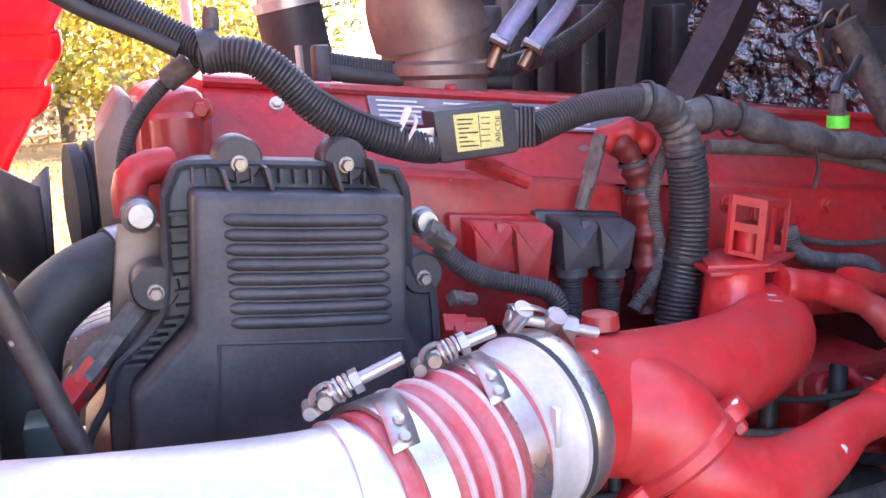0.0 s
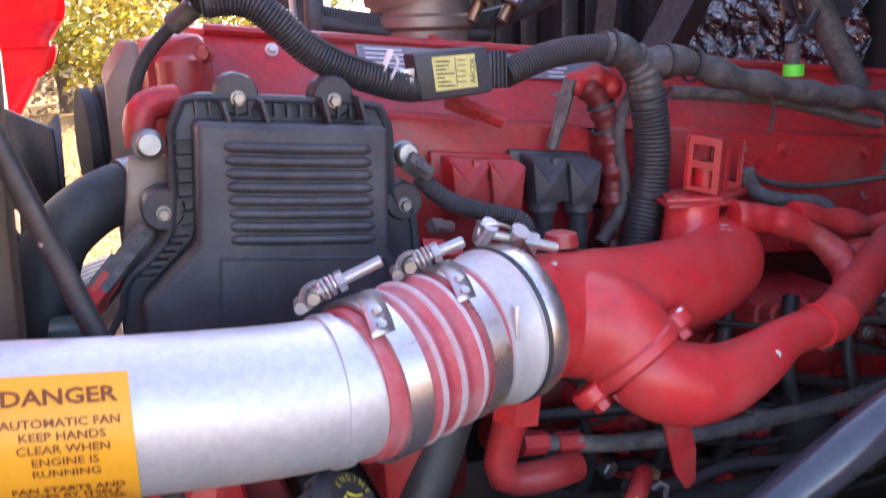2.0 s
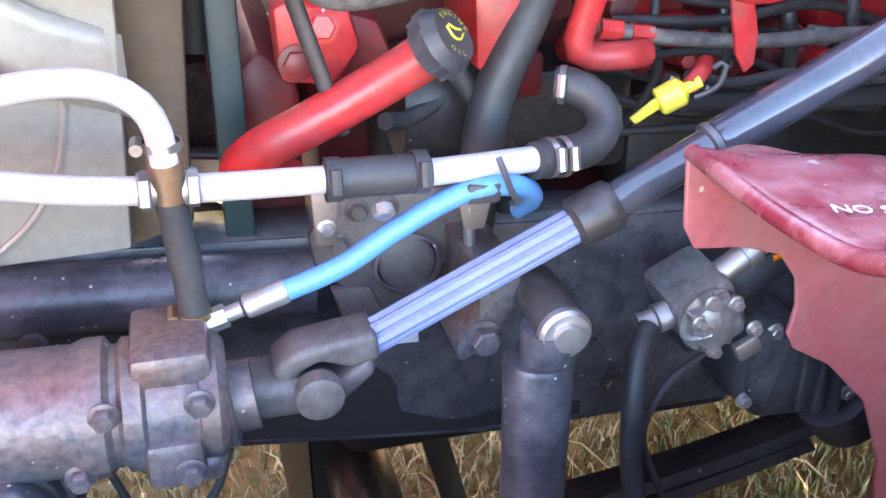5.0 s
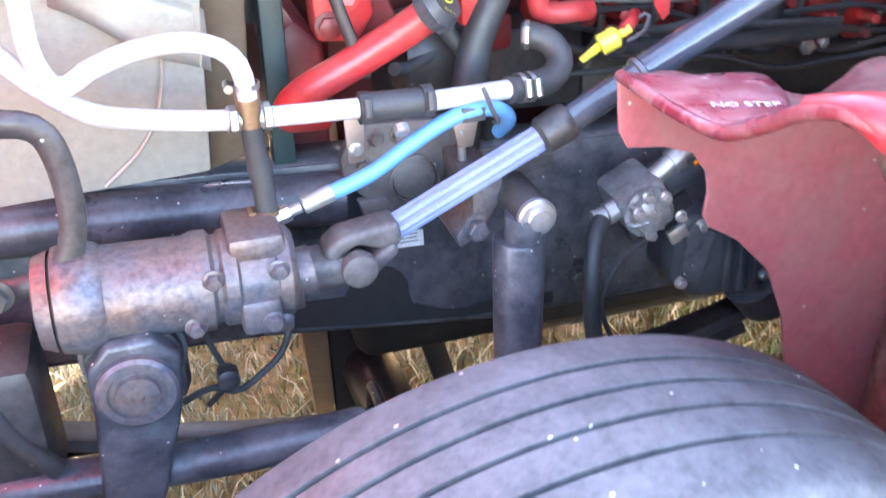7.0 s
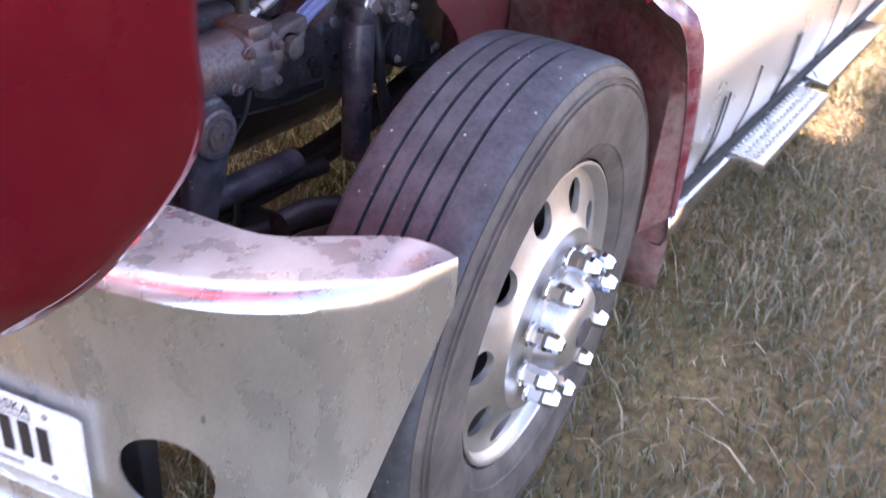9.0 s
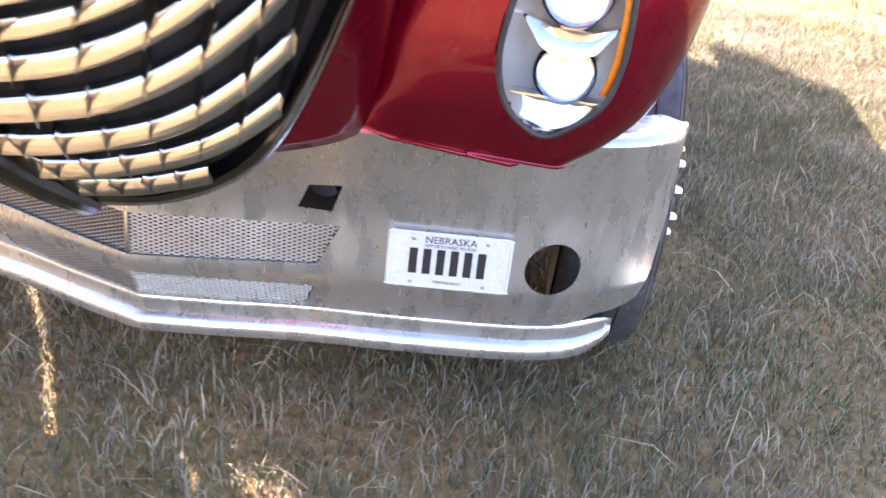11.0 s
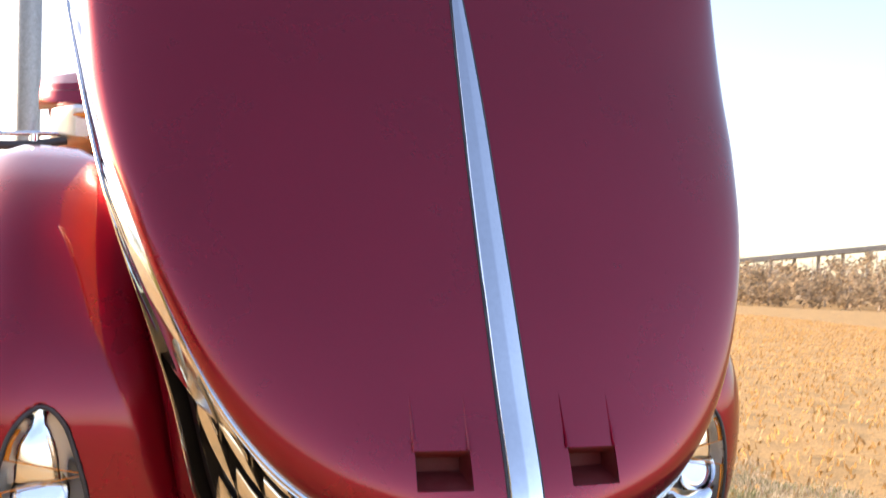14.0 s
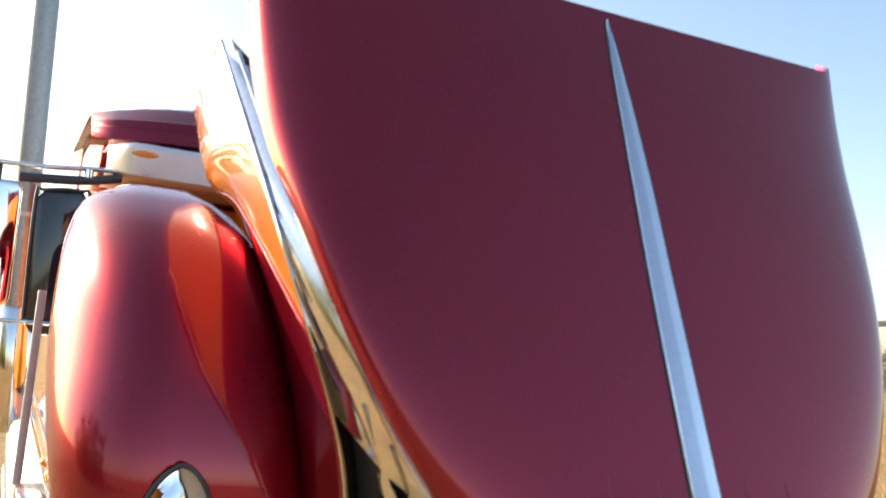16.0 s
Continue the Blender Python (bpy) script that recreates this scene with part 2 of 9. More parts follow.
M_SPLINE = material("blue_coated_spline", (0.20, 0.235, 0.44), 0.6, 0.0, alt=(0.13, 0.15, 0.29), scale=20, fine=200, bump=0.05)
M_BROWN = material("brown_greasy_casting", (0.105, 0.09, 0.088), 0.55, alt=(0.06, 0.052, 0.05), mix=1.0, scale=14, fine=110, fine_amt=0.3, bump=0.3, dust=0.5, dust_col=(0.20, 0.17, 0.155), specks=0.05)
# Darker copy of the engine red: deep bay shade plus oily grime.
M_REDDARK = material("shaded_oily_red_paint", (0.20, 0.014, 0.016), 0.45, alt=(0.05, 0.02, 0.02), mix=0.9, scale=7, fine=70, bump=0.2, dust=0.4, dust_col=(0.10, 0.06, 0.055))
M_SILICONE = material("dusty_red_silicone", (0.50, 0.055, 0.075), 0.55, alt=(0.46, 0.18, 0.19), mix=0.8, scale=16, fine=140, bump=0.2, dust=0.4, dust_col=(0.44, 0.34, 0.35))
M_PALESIL = material("whitened_silicone", (0.50, 0.44, 0.46), 0.6, alt=(0.50, 0.30, 0.32), mix=0.7, scale=22, fine=140, bump=0.15)
M_BAND = material("stainless_band", (0.62, 0.61, 0.61), 0.30, 0.9, alt=(0.5, 0.48, 0.47), scale=14, fine=200, fine_amt=0.08, bump=0.05)
M_SHAFT = material("glossy_black_shaft", (0.035, 0.042, 0.06), 0.16, alt=(0.06, 0.065, 0.08), scale=9, fine=160, bump=0.05, coat=0.6, dust=0.25, dust_col=(0.14, 0.13, 0.13), rough_var=0.06)
M_VALVE = material("dirty_cast_alloy", (0.30, 0.30, 0.31), 0.45, 0.5, alt=(0.16, 0.15, 0.15), mix=0.9, scale=22, fine=120, fine_amt=0.25, bump=0.3, dust=0.4, dust_col=(0.28, 0.26, 0.25))
M_LAMPC = material("lamp_chrome", (0.90, 0.90, 0.92), 0.09, 1.0, alt=(0.86, 0.86, 0.88), scale=4, fine=60, fine_amt=0.02, bump=0.0, rough_var=0.03)
M_BOWL = material("lamp_bowl_chrome", (0.78, 0.78, 0.79), 0.32, 0.6, alt=(0.72, 0.72, 0.73), scale=5, fine=60, fine_amt=0.03, bump=0.0, rough_var=0.03)
M_YELLOW = material("yellow_plastic", (0.75, 0.66, 0.06), 0.4, scale=30, fine=160, bump=0.1, dust=0.12)
M_YLABEL = material("pale_yellow_label", (0.72, 0.68, 0.24), 0.5, scale=30, fine=300, bump=0.0, dust=0.15)
M_OLABEL = material("orange_warning_sticker", (0.86, 0.40, 0.02), 0.4, alt=(0.8, 0.36, 0.02), scale=20, fine=300, fine_amt=0.04, bump=0.0)
M_LABELG = material("worn_grey_label", (0.16, 0.16, 0.19), 0.4, alt=(0.24, 0.20, 0.22), scale=25, fine=160, bump=0.05, dust=0.4, dust_col=(0.4, 0.3, 0.3))
M_PALE = material("pale_cast_alloy", (0.58, 0.57, 0.57), 0.5, 0.25, alt=(0.48, 0.46, 0.46), scale=18, fine=140, fine_amt=0.08, bump=0.15, dust=0.2, dust_col=(0.42, 0.36, 0.35))
M_INK = material("black_ink", (0.03, 0.025, 0.025), 0.6, scale=20, bump=0.0)
M_BROWNINK = material("brown_ink", (0.22, 0.06, 0.01), 0.6, scale=20, bump=0.0)
M_GREEN = material("fluorescent_green_tape", (0.12, 0.85, 0.06), 0.5, scale=40, bump=0.05)
M_WHITEP = material("white_plate_paint", (0.78, 0.78, 0.80), 0.4, alt=(0.7, 0.7, 0.72), scale=20, fine=200, bump=0.05, dust=0.08)
M_WHITETXT = material("white_ink", (0.7, 0.7, 0.72), 0.6, scale=20, bump=0.0)
M_COPPER = material("aged_brass", (0.30, 0.20, 0.12), 0.4, 0.8, alt=(0.18, 0.13, 0.1), scale=30, fine=160, bump=0.2)
M_RUSTPIPE = material("heat_stained_exhaust_steel", (0.30, 0.23, 0.20), 0.5, 0.6, alt=(0.20, 0.16, 0.15), scale=6, fine=90, bump=0.2, dust=0.4, dust_col=(0.26, 0.22, 0.2))
M_FOIL = material("crinkled_heat_foil", (0.30, 0.285, 0.27), 0.26, 1.0, alt=(0.25, 0.22, 0.2), scale=20, fine=60, fine_amt=0.4, bump=1.0, bump_scale=34, bump_dist=0.02, rough_var=0.1)
M_RADIATOR = material("dusty_radiator_side", (0.34, 0.33, 0.30), 0.5, 0.4, alt=(0.26, 0.245, 0.22), scale=5, fine=80, bump=0.2, dust=0.5, dust_col=(0.34, 0.30, 0.24))
M_SHROUD = material("brown_fan_shroud", (0.085, 0.058, 0.035), 0.6, alt=(0.055, 0.038, 0.025), scale=4, fine=90, bump=0.1, dust=0.15, dust_col=(0.14, 0.10, 0.07))
M_TEAL = material("dark_green_metal", (0.02, 0.04, 0.04), 0.5, scale=6, bump=0.1)
# Near-black for dark parts and for pieces that stand in for shade.
M_DARK = material("dark_parts_and_shade", (0.02, 0.02, 0.022), 0.7, alt=(0.035, 0.03, 0.03), scale=6, fine=60, bump=0.3)
M_AMBER = material("amber_lens", (0.85, 0.24, 0.01), 0.15, scale=20, bump=0.0, coat=0.5)
M_REDLENS = material("red_emblem_enamel", (0.45, 0.03, 0.02), 0.2, scale=20, bump=0.0, coat=0.5)
M_GLASSW = material("dark_windshield_glass", (0.02, 0.025, 0.03), 0.04, scale=3, bump=0.0, coat=0.5)
M_CLEAR = glass("clear_lens", ior=1.2)
M_WOOD = material("weathered_timber", (0.33, 0.22, 0.12), 0.7, alt=(0.24, 0.16, 0.09), scale=6, fine=60, bump=0.4, stretch=(1, 1, 6))
M_BARK = material("grey_brown_bark", (0.12, 0.09, 0.07), 0.85, alt=(0.2, 0.16, 0.12), scale=5, fine=30, fine_amt=0.3, bump=0.6)
M_CONCRETE = material("pale_concrete", (0.36, 0.34, 0.31), 0.8, scale=0.3, fine=3, bump=0.2)


# ---- mesh helpers ----
BASE = {}


def thing(name, at, label, category, group="", kind=""):
    e = new(name)
    e.empty_display_size = 0.05
    e.location = at
    BASE[e] = Vector(at)
    return tagged(e, label, category, group, kind)


def part(name, bm, mat, parent, label="", smooth=38, solid=0.0, fix=True):
    """Links a bmesh, given in world places, as one mesh object under a thing or a part."""
    o = BASE.get(parent, Vector((0, 0, 0)))
    if o.length:
        bmesh.ops.translate(bm, verts=bm.verts, vec=-o)
    if fix:
        bmesh.ops.recalc_face_normals(bm, faces=bm.faces)
    me = bpy.data.meshes.new(name)
    bm.to_mesh(me)
    bm.free()
    if smooth:
        me.polygons.foreach_set("use_smooth", [True] * len(me.polygons))
        me.set_sharp_from_angle(angle=radians(smooth))
    me.materials.append(mat)
    ob = new(name, me)
    ob.parent = parent
    BASE[ob] = o
    if solid:
        md = ob.modifiers.new("thickness", "SOLIDIFY")
        md.thickness, md.offset = solid, -1
    return tagged(ob, label) if label else ob


def spline(pts, n):
    p = [Vector(q) for q in pts]
    if len(p) == 2:
        return [p[0].lerp(p[1], i / (n - 1)) for i in range(n)]
    p = [2 * p[0] - p[1]] + p + [2 * p[-1] - p[-2]]
    cum = [0.0]
    dense = []
    for i in range(1, len(p) - 2):
        a, b, c, d = p[i - 1:i + 3]
        for k in range(24):
            t = k / 24
            dense.append(0.5 * (2 * b + (c - a) * t + (2 * a - 5 * b + 4 * c - d) * t * t + (3 * b - a - 3 * c + d) * t ** 3))
    dense.append(p[-2])
    for a, b in zip(dense, dense[1:]):
        cum.append(cum[-1] + (b - a).length)
    out, j = [], 0
    for i in range(n):
        want = cum[-1] * i / (n - 1)
        while j < len(cum) - 2 and cum[j + 1] < want:
            j += 1
        f = (want - cum[j]) / max(1e-9, cum[j + 1] - cum[j])
        out.append(dense[j].lerp(dense[j + 1], min(1, max(0, f))))
    return out


def path_length(pts):
    d = spline(pts, 60)
    return sum((b - a).length for a, b in zip(d, d[1:]))


def sweep(bm, pts, radius, sides=14, n=None, cap=True, flat=1.0):
    """A tube along a smooth path; radius is a number or a function of 0..1."""
    n = n or max(8, int(path_length(pts) / 0.012))
    path = spline(pts, n)
    up = Vector((0, 0, 1))
    rings = []
    t0 = (path[1] - path[0]).normalized()
    side = t0.cross(up)
    if side.length < 0.1:
        side = t0.cross(Vector((1, 0, 0)))
    side.normalize()
    for i, c in enumerate(path):
        t = (path[min(i + 1, n - 1)] - path[max(i - 1, 0)]).normalized()
        side = (side - t * side.dot(t)).normalized()
        other = t.cross(side)
        r = radius(i / (n - 1)) if callable(radius) else radius
        rings.append([bm.verts.new(c + side * math.cos(a) * r + other * math.sin(a) * r * flat)
                      for a in (2 * math.pi * k / sides for k in range(sides))])
    for a, b in zip(rings, rings[1:]):
        for k in range(sides):
            bm.faces.new((a[k], a[(k + 1) % sides], b[(k + 1) % sides], b[k]))
    if cap:
        bm.faces.new(rings[0][::-1])
        bm.faces.new(rings[-1])
    return bm


def tube(pts, radius, sides=14, **kw):
    return sweep(bmesh.new(), pts, radius, sides, **kw)


def ribbed(pts, radius, pitch=0.0036, depth=0.12, sides=14):
    """A corrugated loom tube with real rings."""
    n = max(12, int(path_length(pts) / pitch * 3))
    bm = bmesh.new()
    count = [0]

    def rad(s):
        count[0] += 1
        return radius * (1 - depth) if count[0] % 3 == 0 else radius
    return sweep(bm, pts, rad, sides, n=n)


def block(x0, x1, y0, y1, z0, z1, bevel=0.004, seg=2, bm=None):
    b = bmesh.new() if bm is None else bm
    got = bmesh.ops.create_cube(b, size=1.0, matrix=Matrix.LocRotScale(((x0 + x1) / 2, (y0 + y1) / 2, (z0 + z1) / 2), None, (abs(x1 - x0), abs(y1 - y0), abs(z1 - z0))))
    if bevel:
        vs = set(got["verts"])
        es = [e for e in b.edges if e.verts[0] in vs and e.verts[1] in vs]
        bmesh.ops.bevel(b, geom=es, offset=bevel, segments=seg, affect="EDGES", profile=0.5)
    return b


def slab(outline, lo, hi, axis="y", bevel=0.003, seg=2):
    """A flat piece with an outline in the other two axes, from lo to hi along the axis."""
    b = bmesh.new()

    def at(u, v, w):
        return {"x": (w, u, v), "y": (u, w, v), "z": (u, v, w)}[axis]
    f = b.faces.new([b.verts.new(at(u, v, lo)) for u, v in outline])
    got = bmesh.ops.extrude_face_region(b, geom=[f])
    d = Vector(at(0, 0, hi - lo))
    bmesh.ops.translate(b, verts=[g for g in got["geom"] if isinstance(g, bmesh.types.BMVert)], vec=d)
    if bevel:
        bmesh.ops.recalc_face_normals(b, faces=b.faces)
        bmesh.ops.bevel(b, geom=[e for e in b.edges], offset=bevel, segments=seg, affect="EDGES", profile=0.5)
    return b


def turn(profile, at, way, sides=32, bm=None, cap=True):
    """A body of revolution: (distance along the axis, radius) rows."""
    b = bmesh.new() if bm is None else bm
    m = Matrix.Translation(at) @ Vector(way).to_track_quat("Z", "Y").to_matrix().to_4x4()
    rings = []
    for h, r in profile:
        rings.append([b.verts.new(m @ Vector((r * math.cos(a), r * math.sin(a), h))) for a in (2 * math.pi * k / sides for k in range(sides))])
    for p, q in zip(rings, rings[1:]):
        for k in range(sides):
            b.faces.new((p[k], p[(k + 1) % sides], q[(k + 1) % sides], q[k]))
    if cap:
        b.faces.new(rings[0][::-1])
        b.faces.new(rings[-1])
    return b


def bolt(at, way, r=0.008, h=0.007, washer=True, bm=None):
    b = bmesh.new() if bm is None else bm
    at, way = Vector(at), Vector(way).normalized()
    if washer:
        turn([(0, r * 1.35), (0.0015, r * 1.35), (0.002, r * 1.25)], at, way, 20, b)
    turn([(0.0015, r), (0.0015 + h * 0.85, r), (0.0015 + h, r * 0.86)], at, way, 6, b)
    return b


def sheet(rows):
    """A surface through a grid of points."""
    b = bmesh.new()
    g = [[b.verts.new(p) for p in r] for r in rows]
    for a, c in zip(g, g[1:]):
        for k in range(len(a) - 1):
            b.faces.new((a[k], a[k + 1], c[k + 1], c[k]))
    return b


def cut(ob, cutters):
    """Cuts the shapes of other bmeshes out of a mesh object, once and for all."""
    made = []
    for bm in cutters:
        bmesh.ops.recalc_face_normals(bm, faces=bm.faces)
        me = bpy.data.meshes.new("cutter")
        bm.to_mesh(me)
        bm.free()
        c = new("cutter", me)
        c.location = -BASE.get(ob, Vector((0, 0, 0)))
        made.append(c)
        md = ob.modifiers.new("cut", "BOOLEAN")
        md.object, md.operation, md.solver = c, "DIFFERENCE", "EXACT"
    keep_parent, ob.parent = ob.parent, None
    bpy.context.view_layer.update()
    me = bpy.data.meshes.new_from_object(ob.evaluated_get(bpy.context.evaluated_depsgraph_get()))
    ob.modifiers.clear()
    ob.data = me
    ob.parent = keep_parent
    me.set_sharp_from_angle(angle=radians(38))
    for c in made:
        d = c.data
        bpy.data.objects.remove(c)
        bpy.data.meshes.remove(d)
    return ob


def lettering(text, size, place, mat, parent, name="lettering", align="CENTER", depth=0.0004, label="", squeeze=1.0, bold=0.0):
    """Words as a mesh: each vertex (u to the right, v up) goes to place(u, v)."""
    cu = bpy.data.curves.new("words", "FONT")
    cu.body, cu.size, cu.align_x, cu.align_y = text, size, align, "CENTER"
    cu.resolution_u = 2
    cu.offset = bold
    tmp = new("words", cu)
    bpy.context.view_layer.update()
    me = bpy.data.meshes.new_from_object(tmp.evaluated_get(bpy.context.evaluated_depsgraph_get()))
    bpy.data.objects.remove(tmp)
    bpy.data.curves.remove(cu)
    bm = bmesh.new()
    bm.from_mesh(me)
    bpy.data.meshes.remove(me)
    bmesh.ops.triangulate(bm, faces=bm.faces)
    for v in bm.verts:
        v.co = Vector(place(v.co.x * squeeze, v.co.y))
    return part(name, bm, mat, parent, label, smooth=0, fix=False)


def bars(rects, place, mat, parent, name="bar", label=""):
    """Flat rectangles (u0, u1, v0, v1), each a part."""
    for u0, u1, v0, v1 in rects:
        n = 6
        bm = sheet([[place(u0 + (u1 - u0) * i / n, v) for i in range(n + 1)] for v in (v0, v1)])
        part(name, bm, mat, parent, label, smooth=0, fix=False)


def mirror_y(bm):
    for v in bm.verts:
        v.co.y = -v.co.y
    bmesh.ops.reverse_faces(bm, faces=bm.faces)
    return bm


def lerp_table(rows, z):
    """Interpolates rows of (key, values...) smoothly."""
    if z <= rows[0][0]:
        return rows[0][1:]
    for a, b in zip(rows, rows[1:]):
        if z <= b[0]:
            i = rows.index(a)
            p, q = rows[max(0, i - 1)], rows[min(len(rows) - 1, i + 2)]
            h = b[0] - a[0]
            t = (z - a[0]) / h
            out = []
            for k in range(1, len(a)):
                ma = (b[k] - p[k]) / (b[0] - p[0]) * h
                mb = (q[k] - a[k]) / (q[0] - a[0]) * h
                out.append((2 * t ** 3 - 3 * t * t + 1) * a[k] + (t ** 3 - 2 * t * t + t) * ma + (3 * t * t - 2 * t ** 3) * b[k] + (t ** 3 - t * t) * mb)
            return tuple(out)
    return rows[-1][1:]


# ---- ground, field and distance ----
def ground_height(x, y):
    r = math.hypot(x, y)
    h = 0.018 * noise.noise(Vector((x * 0.8, y * 0.8, 0))) + 0.01 * noise.noise(Vector((x * 3.1, y * 3.1, 4)))
    far = min(1.0, max(0.0, (r - 12) / 60))
    return h + far * 0.5 * noise.noise(Vector((x * 0.03, y * 0.03, 9)))


def build_ground():
    bm = bmesh.new()
    radii = [0.0] + [0.25 * 1.075 ** k for k in range(122)]
    radii = [r for r in radii if r < 900] + [1600]
    sides = 120
    rings = []
    for r in radii:
        if r == 0:
            rings.append([bm.verts.new((0, -1, ground_height(0, -1)))])
            continue
        rings.append([bm.verts.new((r * math.cos(a), r * math.sin(a) - 1, ground_height(r * math.cos(a), r * math.sin(a) - 1)))
                      for a in (2 * math.pi * k / sides for k in range(sides))])
    for k in range(sides):
        bm.faces.new((rings[0][0], rings[1][k], rings[1][(k + 1) % sides]))
    for a, b in zip(rings[1:], rings[2:]):
        for k in range(sides):
            bm.faces.new((a[k], b[k], b[(k + 1) % sides], a[(k + 1) % sides]))
    m = material("dry_grass_ground", (0.33, 0.22, 0.10), 0.9, alt=(0.19, 0.14, 0.075), mix=0.9, scale=1.3, fine=30, fine_amt=0.45, bump=0.8,
                 bump_scale=18, bump_dist=0.03, dust=0.5, dust_col=(0.42, 0.265, 0.11), spec=0.1)
    tagged(part("ground", bm, m, None, smooth=60), "dry golden grass field around the truck", "ground", kind="structure")


build_ground()


def blades(name, area, count, height, mat, label, seed, lean=0.6, width=0.004):
    rnd = random.Random(seed)
    verts, faces = [], []
    x0, x1, y0, y1 = area
    for i in range(count):
        x, y = rnd.uniform(x0, x1), rnd.uniform(y0, y1)
        d = noise.noise(Vector((x * 1.7, y * 1.7, seed)))
        if d < -0.25 and rnd.random() < 0.25:
            continue
        if rnd.random() > min(x - x0, x1 - x, y - y0, y1 - y) / 1.2 + 0.06 + 0.5 * d:
            continue
        h = height * rnd.uniform(0.35, 1.0) * (1 + 0.7 * d)
        a, b = rnd.uniform(0, 6.28), rnd.uniform(0, 6.28)
        w = width * rnd.uniform(0.6, 1.3)
        l = h * rnd.uniform(0.2, 1.0) * lean * 1.6
        z = ground_height(x, y) - 0.004
        k = len(verts)
        cx, cy = math.cos(a) * w, math.sin(a) * w
        lx, ly = math.cos(b) * l, math.sin(b) * l
        verts += [(x - cx, y - cy, z), (x + cx, y + cy, z), (x + lx * 0.35 + cx * 0.8, y + ly * 0.35 + cy * 0.8, z + h * 0.6),
                  (x + lx * 0.35 - cx * 0.8, y + ly * 0.35 - cy * 0.8, z + h * 0.6), (x + lx, y + ly, z + h * 0.85)]
        faces += [(k, k + 1, k + 2, k + 3), (k + 3, k + 2, k + 4)]
    me = bpy.data.meshes.new(name)
    me.from_pydata(verts, [], faces)
    me.materials.append(mat)
    tagged(new(name, me), label, "grass", kind="stuff")


# Straw by the truck is greyed for its shade; M_GOLD is the sunlit copy.
M_STRAW = leafy("dry_grass_blades", (0.42, 0.36, 0.27), (0.27, 0.24, 0.18))
M_GREENB = leafy("green_grass_blades", (0.135, 0.175, 0.075), (0.21, 0.21, 0.12))
M_GOLD = leafy("golden_field_grass", (0.44, 0.26, 0.085), (0.35, 0.20, 0.07))
blades("dry_grass", (-3.6, 6.5, -5.8, 2.4), 190000, 0.085, M_STRAW, "matted dry straw grass beside the truck", 3, width=0.0027)
blades("long_straw", (-3.6, 6.5, -5.8, 2.4), 7000, 0.14, leafy("bleached_straw", (0.52, 0.42, 0.30), (0.40, 0.31, 0.21)), "long bleached straw stalks", 12, lean=1.5, width=0.0035)
blades("green_grass", (-3.6, 6.5, -5.8, 2.4), 140000, 0.075, M_GREENB, "sparse green grass blades among straw", 4, width=0.0026)
blades("field_grass", (2.0, 45, -40, -2.6), 70000, 0.12, M_GOLD, "sunlit golden field grass", 5, width=0.012)
blades("roadside_grass", (-6, 6, 1.6, 16), 22000, 0.12, M_GOLD, "sunlit grass beyond the truck", 6, width=0.01)


def leaf_cloud(bm, centre, size, count, leaf, rnd, squash=0.8):
    for _ in range(count):
        v = Vector((rnd.gauss(0, 1), rnd.gauss(0, 1), rnd.gauss(0, 1) * squash))
        v = v.normalized() * (rnd.random() ** 0.45)
        p = Vector(centre) + v * size
        a = Vector((rnd.uniform(-1, 1), rnd.uniform(-1, 1), rnd.uniform(-1, 1))).normalized() * leaf * rnd.uniform(0.5, 1.2)
        b = a.orthogonal().normalized() * leaf * rnd.uniform(0.4, 0.8)
        bm.faces.new([bm.verts.new(q) for q in (p - a, p + b, p + a, p - b)])


def tree(at, height, seed, mat, leaf=0.07, count=2600, label="", spread=0.33):
    rnd = random.Random(seed)
    t = thing("tree", at, label, "tree", "trees behind the truck")
    base = Vector(at)
    top = base + Vector((rnd.uniform(-0.4, 0.4), rnd.uniform(-0.4, 0.4), height * 0.82))
    bm = tube([base - Vector((0, 0, 0.1)), base.lerp(top, 0.5) + Vector((rnd.uniform(-0.2, 0.2), 0, 0)), top], lambda s: 0.16 * (1 - s * 0.85) * height / 7, 10, n=14)
    tips = []
    for k in range(15):
        s = rnd.uniform(0.12, 0.95)
        o = base.lerp(top, s)
        a = rnd.uniform(0, 6.28)
        ln = height * spread * (1.1 - s * 0.6) * rnd.uniform(0.6, 1.0)
        e = o + Vector((math.cos(a) * ln, math.sin(a) * ln, ln * rnd.uniform(0.1, 0.6)))
        sweep(bm, [o, o.lerp(e, 0.5) + Vector((0, 0, 0.1)), e], lambda q: 0.05 * (1 - 0.8 * q) * height / 7, 6, n=6)
        tips += [e, o.lerp(e, 0.6)]
    part("trunk", bm, M_BARK, t)
    bm = bmesh.new()
    for e in tips:
        leaf_cloud(bm, e, height * rnd.uniform(0.08, 0.15), count // len(tips), leaf, rnd)
    part("crown", bm, mat, t, smooth=0, fix=False)


M_LEAFY = leafy("yellow_autumn_leaves", (0.50, 0.36, 0.035), (0.24, 0.26, 0.04))
M_LEAFG = leafy("olive_tree_leaves", (0.13, 0.16, 0.035), (0.30, 0.27, 0.05))
M_LEAFB = leafy("brown_brush", (0.33, 0.25, 0.14), (0.23, 0.175, 0.10))
rt = random.Random(21)
